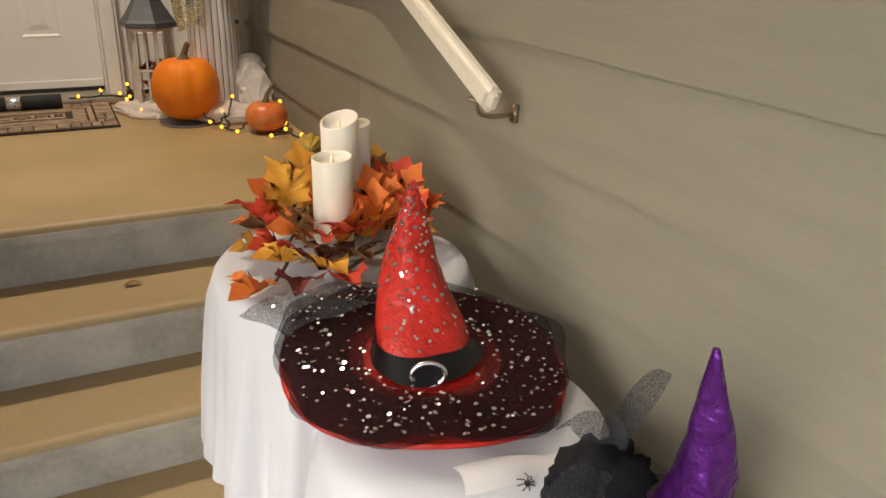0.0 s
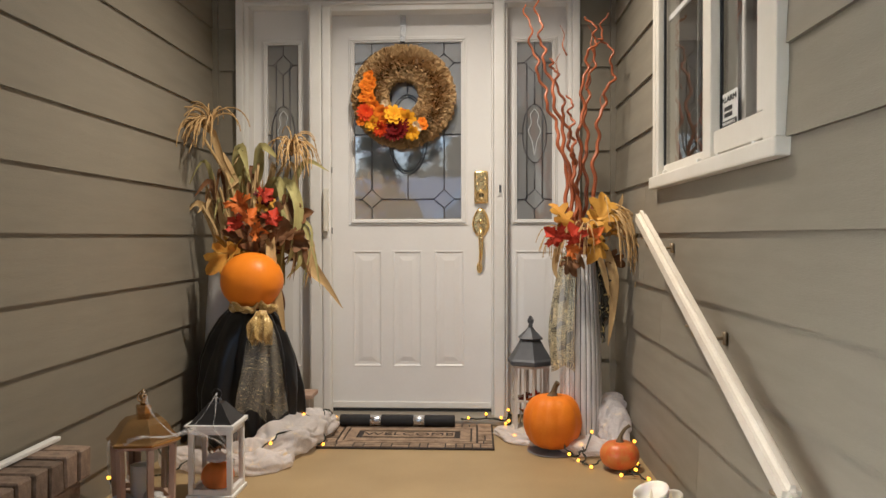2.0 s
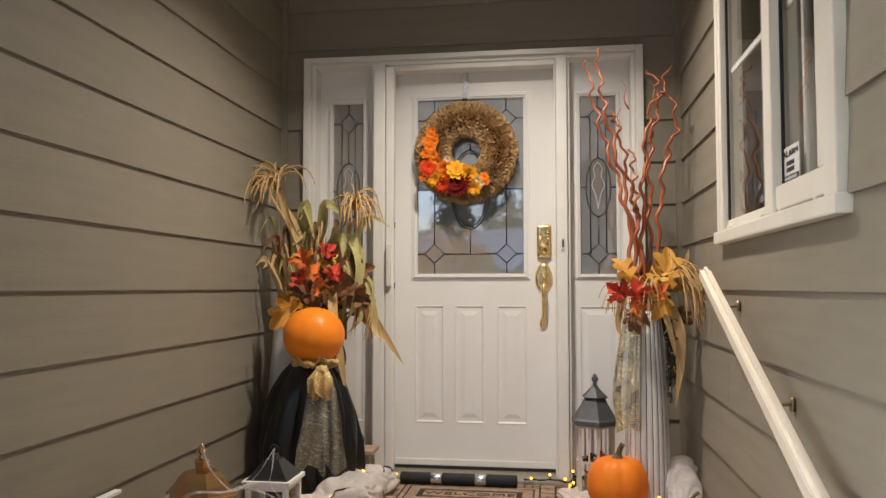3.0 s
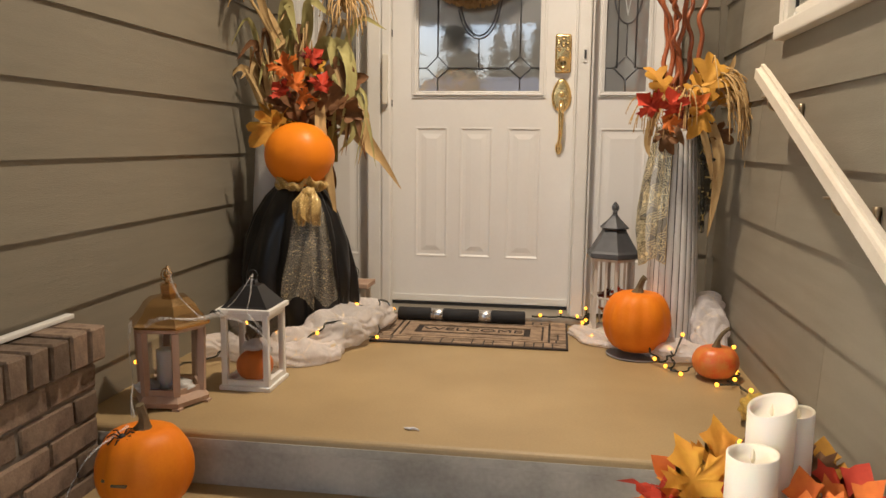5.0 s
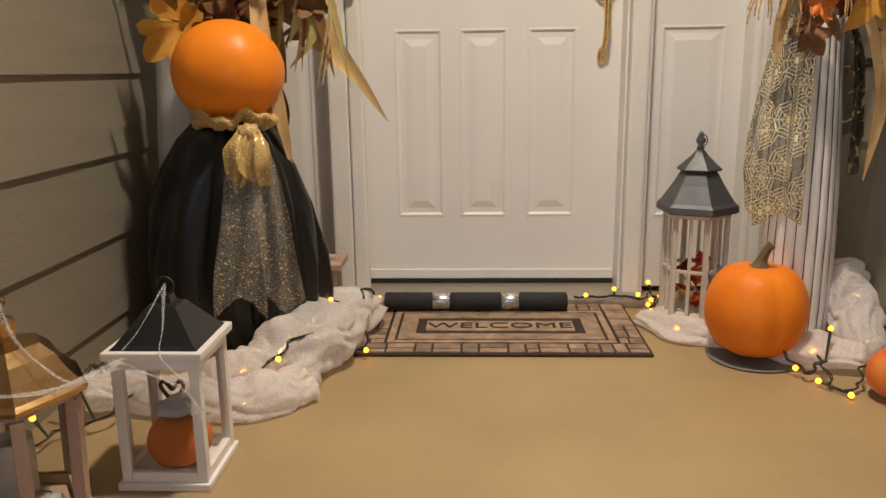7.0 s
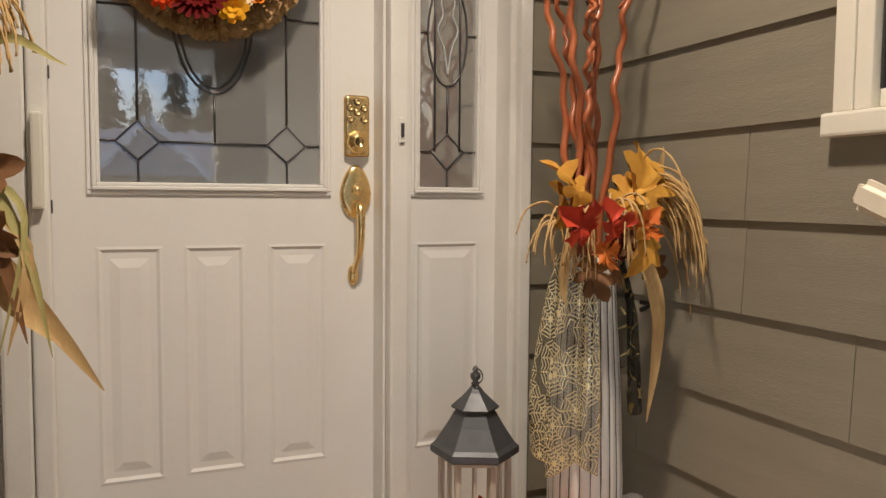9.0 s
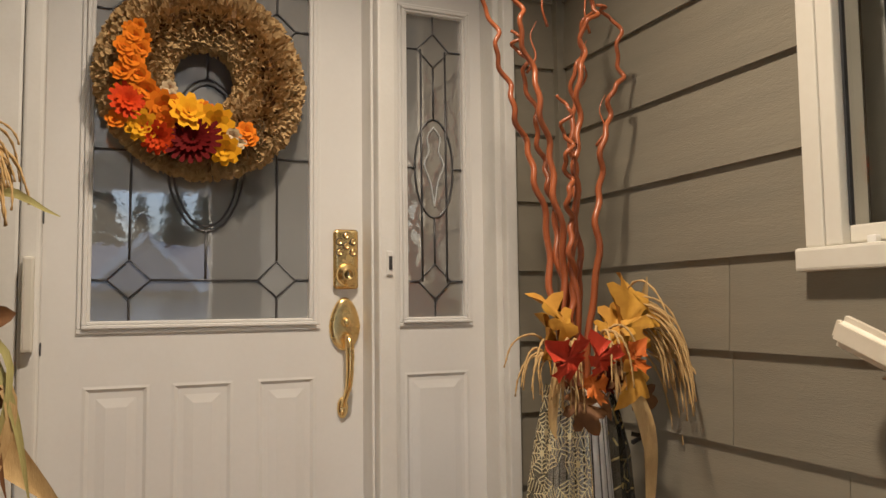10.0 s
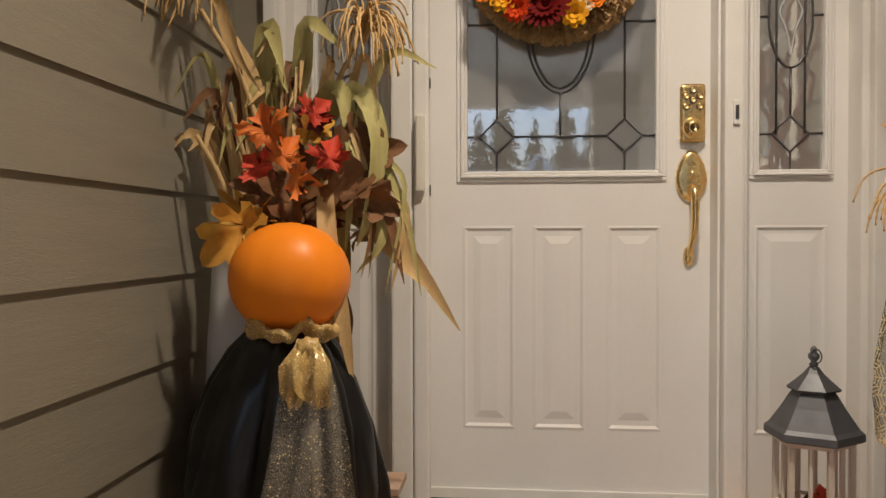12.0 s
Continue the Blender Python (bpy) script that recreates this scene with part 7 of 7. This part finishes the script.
ob = part("sequin", dots(330, 5, on_cone, 0.0033), SEQ, hat, "small mirror sequins")
ob["kind"] = "stuff"
ob = part("sequin", dots(420, 6, on_brim, 0.0034), SEQ, hat, "small mirror sequins")
ob["kind"] = "stuff"
# loose tulle flap behind the brim
bm = bmesh.new()
fl = [[bm.verts.new((HX - 0.2 + 0.25 * u - 0.05 * v, HY + 0.1 + 0.13 * v + 0.06 * u, TZ + 0.012 + 0.035 * math.sin(math.pi * (0.2 + 0.8 * u)) * (1 - 0.3 * v) + 0.006 * math.sin(12 * u + 5 * v))) for u in np.linspace(0, 1, 16)] for v in np.linspace(0, 1, 8)]
for x, y in zip(fl, fl[1:]):
    for i in range(15):
        bm.faces.new((x[i], x[i + 1], y[i + 1], y[i]))
part("tulle_flap", bm, GTULLE, hat, "loose sheer black tulle flap with dots", smooth=True)
def on_flap(r):
    u, v = r.random(), r.random()
    return Vector((HX - 0.2 + 0.25 * u - 0.05 * v, HY + 0.1 + 0.13 * v + 0.06 * u, TZ + 0.0145 + 0.035 * math.sin(math.pi * (0.2 + 0.8 * u)) * (1 - 0.3 * v))), Vector((r.uniform(-0.3, 0.3), r.uniform(-0.3, 0.3), 1)).normalized()
ob = part("sequin", dots(70, 8, on_flap, 0.0028), SEQ, hat, "small mirror sequins")
ob["kind"] = "stuff"

# cloth-covered stand with the purple hat
SX2, SY2, SZ2 = 0.5, 1.07, 0.012
st = thing("plant_stand", (SX2, SY2, 0), "low round stand hidden under white cloth", "stand")
bm = bmesh.new()
tube(bm, [(0, 0, BASE), (0, 0, SZ2 - 0.02)], 0.05, 14)
lathe(bm, [(0.21, SZ2 - 0.02), (0.21, SZ2 - 0.004)], 30)
part("column", bm, WOOD_B, st)
bm = bmesh.new()
rings = []
for k, (q, z) in enumerate([(0.02, 0), (0.15, 0), (0.212, -0.004), (0.225, -0.02)] + [(0.228 + 0.05 * f, -0.02 - 0.4 * f) for f in np.linspace(0.08, 1, 12)]):
    f = max(0, -z - 0.02) / 0.4
    rings.append([bm.verts.new((min(SX2 + q * (1 + f * 0.12 * math.sin(a * 9 + 1)) * math.cos(a), XR - 0.022), SY2 + q * (1 + f * 0.12 * math.sin(a * 9 + 1)) * math.sin(a), SZ2 + z)) for a in np.linspace(0, math.tau, 91)[:-1]])
for x, y in zip(rings, rings[1:]):
    for i in range(90):
        j = (i + 1) % 90
        bm.faces.new((x[i], x[j], y[j], y[i]))
bm.faces.new(rings[0])
single("tablecloth", bm, LINEN, "white cloth draped over a low stand", "tablecloth", smooth=True)
scarf = bmesh.new()
sg = [[scarf.verts.new((0.39 + 0.26 * u + 0.03 * math.sin(4 * v + 1), 0.95 - 0.14 * v - 0.04 * u, 0.026 - 0.03 * u * u - 0.3 * v * v + 0.02 * abs(math.sin(6 * u + 3 * v)) * (0.3 + v))) for u in np.linspace(0, 1, 40)] for v in np.linspace(0, 1, 20)]
for x, y in zip(sg, sg[1:]):
    for i in range(39):
        scarf.faces.new((x[i], x[i + 1], y[i + 1], y[i]))
sc = single("scarf", scarf, gauze("sheer_white_scarf", (0.62, 0.58, 0.56), 1.2, 700), "sheer white scarf draped beside the hat", "scarf", smooth=True)
spider((0.5, 0.895, 0.01), 0.014, 20, 40)
ps = thing("pedestal", (0.655, 0.775, 0), "slim dark pedestal under the purple hat", "pedestal")
bm = bmesh.new()
tube(bm, [(0, 0, BASE), (0, 0, -0.06)], 0.04, 14)
lathe(bm, [(0.13, -0.06), (0.13, -0.0385)], 30)
part("column", bm, BLACKM, ps)
ph = thing("witch_hat", (0, 0, 0), "purple foil witch hat standing on the cloth", "witch hat", "witch hats")
PZ = -0.04
bm, _at = hat_cone((0.68, 0.765, PZ + 0.01), (0.628, 0.732, 0.278), 0.05, (0.012, 0.0, 0.0), 6.0, crease=0.1)
part("crown", bm, FOIL, ph, "crinkled purple foil crown", smooth=True)
bm = bmesh.new()
lathe(bm, [(0.035, 0.0), (0.07, 0.001), (0.09, 0.004), (0.09, 0.006), (0.035, 0.012)], 48, (0.66, 0.765, PZ + 0.002), wobble=lambda a, k: 1 + 0.03 * math.sin(4 * a))
for v in bm.verts:
    v.co.x = min(v.co.x, XR - 0.024)
part("brim", bm, FOIL, ph, smooth=True)
bow = thing("tulle_bow", (0.585, 0.845, PZ), "puffed black tulle bow with curled loops", "tulle bow")
bm = bmesh.new()
bmesh.ops.create_icosphere(bm, subdivisions=4, radius=1)
for v in bm.verts:
    q = 1 + 0.3 * noise.noise(v.co * 2.5) + 0.15 * noise.noise(v.co * 6)
    v.co = Vector((v.co.x * 0.075 * q, v.co.y * 0.05 * q, 0.06 + v.co.z * 0.06 * q))
part("puff", bm, gauze("dense_black_tulle", (0.01, 0.01, 0.012), 0.9, 700, 0.8), bow, smooth=True)
for keys in ([(0, 0, 0.09), (-0.02, 0, 0.15), (-0.06, -0.01, 0.19), (-0.09, -0.01, 0.18)], [(0.01, 0, 0.09), (0.03, 0, 0.16), (0.07, 0, 0.2), (0.1, 0, 0.205)], [(0.0, 0, 0.08), (0.01, 0.0, 0.13), (0.0, 0, 0.18)]):
    husk(bow, keys, 0.022, GTULLE, (0.2, -1, 0.2), 0.8, name="loop")

for ob in bpy.data.objects:
    if ob not in before_table and ob.parent is None:
        ob.matrix_basis = TABLE_CORNER @ ob.matrix_basis

lv = thing("leaf_bundle", (0.396, 3.455, 0.031), "bundle of silk autumn leaves inside the tall lantern", "leaves")
_q = random.Random(31)
for i in range(12):
    a = _q.uniform(0, math.tau)
    stick_leaf(lv, _q.choice(("red", "orange", "brown", "wine", "gold")), pose(0.025 * math.cos(a), 0.025 * math.sin(a), 0.008 + 0.011 * i, 60 + _q.uniform(-30, 30), _q.uniform(-30, 30), math.degrees(a)), _q.uniform(0.04, 0.055))

# ---- street beyond the porch ----
NEEDLE = shade("fir_needles", (0.035, 0.06, 0.03), 0.9, dark=(0.015, 0.03, 0.015), scale=3, bump=0.3)
BARK = shade("bark", (0.1, 0.075, 0.055), 0.95, scale=10, bump=0.5)
FALL = shade("yellow_crown", (0.6, 0.33, 0.05), 0.8, dark=(0.45, 0.2, 0.03), scale=2, bump=0.2)
def fir_tree(loc, h, seed):
    r = random.Random(seed)
    root = thing("fir_tree", loc, "tall dark green fir tree across the street", "tree", "fir trees")
    bm = bmesh.new()
    lathe(bm, [(h * 0.014, 0), (h * 0.009, h * 0.5), (h * 0.002, h)], 9)
    part("trunk", bm, BARK, root)
    bm = bmesh.new()
    for k in range(560):
        f = r.random() ** 0.8
        z = h * (0.12 + 0.87 * f)
        ln = h * 0.2 * (1 - f) ** 0.85 * r.uniform(0.6, 1.15) + 0.15
        a = r.uniform(0, math.tau)
        d = Vector((math.cos(a), math.sin(a), 0))
        pts = curve_pts([(0, 0, z), d * ln * 0.5 + Vector((0, 0, z + 0.02 * ln)), d * ln + Vector((0, 0, z - ln * 0.32))], 5)
        blade(bm, pts, [ln * w for w in (0.05, 0.14, 0.17, 0.12, 0.02)], (0, 0, 1), -0.45, r.uniform(-0.5, 0.5))
    part("crown", bm, NEEDLE, root)
    return root
for i, (x, y, h) in enumerate(((-9, -36, 7), (-6.2, -41, 9), (-3.4, -38, 6.2), (-1.0, -43, 8.2), (2.6, -39, 7), (5.2, -42, 9), (-14, -42, 9), (9, -40, 8), (-20, -38, 8), (15, -38, 9), (0.8, -36, 5.6), (4.0, -37, 6.4), (-2.2, -35, 5.8), (7.0, -38, 6.6))):
    fir_tree((x, y, GROUND), h * 1.4, i)
rt = random.Random(9)
mt = thing("maple_tree", (-2.3, -11.5, GROUND), "small maple tree with yellow autumn leaves", "tree")
bm = bmesh.new()
tube(bm, curve_pts([(0, 0, 0), (0.05, 0, 1), (0, 0.05, 2.2), (0.1, 0, 3.6)], 12), [0.11 * (1 - i / 16) for i in range(12)], 9)
for i in range(9):
    a = i * 2.4
    tube(bm, curve_pts([(0, 0, 1.5 + 0.15 * i), (0.6 * math.cos(a), 0.6 * math.sin(a), 2.1 + 0.17 * i), (1.2 * math.cos(a), 1.2 * math.sin(a), 2.5 + 0.2 * i)], 7), [0.05 * (1 - k / 9) for k in range(7)], 6)
mt.scale = (0.66, 0.66, 0.66)
part("trunk", bm, BARK, mt)
bm = bmesh.new()
for i in range(1500):
    v = Vector((rt.gauss(0, 1), rt.gauss(0, 1), rt.gauss(0, 1))).normalized() * rt.uniform(0.5, 1.0)
    p = Vector((v.x * 1.7, v.y * 1.7, 3.2 + v.z * 1.5)) * (1 + 0.15 * noise.noise(v * 3))
    m = Matrix.Translation(p) @ Euler((rt.uniform(0, 6), rt.uniform(0, 6), rt.uniform(0, 6))).to_matrix().to_4x4()
    s = rt.uniform(0.07, 0.14)
    bm.faces.new([bm.verts.new(m @ Vector(q)) for q in ((0, -s, 0), (s * 0.8, 0, 0.02), (0, s, 0), (-s * 0.8, 0, 0.02))])
part("crown", bm, FALL, mt)
house = thing("house", (0.0, -25, GROUND), "white-trimmed gable house across the street", "house")
part("wall", boxes((-5, 5, -4, 4, 0, 2.35)), shade("far_siding", (0.5, 0.5, 0.5), 0.8, scale=2), house)
bm = bmesh.new()
for x0, x1, y0, y1, zb, zt in ((-5.5, 5.5, -4.5, 4.4, 2.3, 4.1),):
    v = [bm.verts.new(p) for p in ((x0, y0, zb), (x1, y0, zb), (x1, (y0 + y1) / 2, zt), (x0, (y0 + y1) / 2, zt), (x0, y1, zb), (x1, y1, zb))]
    for f in ((0, 1, 2, 3), (3, 2, 5, 4), (0, 3, 4), (1, 5, 2), (0, 4, 5, 1)):
        bm.faces.new([v[i] for i in f])
part("roof", bm, shade("grey_shingles", (0.2, 0.2, 0.22), 0.9, scale=3, fine=20, bump=0.4), house, "grey shingle roof")
bm = bmesh.new()
v = [bm.verts.new(p) for p in ((-1.2, 4.9, 2.3), (2.2, 4.9, 2.3), (0.5, 4.9, 4.0), (-1.2, 1.0, 2.3), (2.2, 1.0, 2.3), (0.5, 1.0, 4.0))]
for f in ((0, 1, 2), (0, 2, 5, 3), (1, 4, 5, 2), (3, 5, 4), (0, 3, 4, 1)):
    bm.faces.new([v[i] for i in f])
part("gable", bm, shade("far_gable", (0.35, 0.35, 0.37), 0.9), house)
bm = bmesh.new()
bar(bm, (-1.3, 4.95, 2.25), (0.5, 4.95, 4.1), 0.06, 0.12)
bar(bm, (2.3, 4.95, 2.25), (0.5, 4.95, 4.1), 0.06, 0.12)
part("bargeboard", bm, WHITE, house, "white bargeboard")
for x in (-3.6, -2.4, 3.2):
    wn = part("window", boxes((x, x + 0.9, 4.0, 4.06, 1.0, 2.2)), WHITE, house)
    part("pane", boxes((x + 0.07, x + 0.83, 4.061, 4.07, 1.07, 2.13)), shade("far_pane", (0.05, 0.06, 0.07), 0.1, bump=0), wn)
part("door", boxes((0.1, 1.0, 4.0, 4.06, 0.1, 2.1)), WHITE, house)

# recessed ceiling light
cl = thing("ceiling_light", (LAMP[0], LAMP[1], 2.62), "white recessed porch light in the board ceiling", "ceiling light")
bm = bmesh.new()
lathe(bm, [(0.095, -0.006), (0.1, -0.001), (0.075, -0.001), (0.07, -0.006)], 32, cap=False)
part("ring", bm, WHITE, cl, smooth=True)
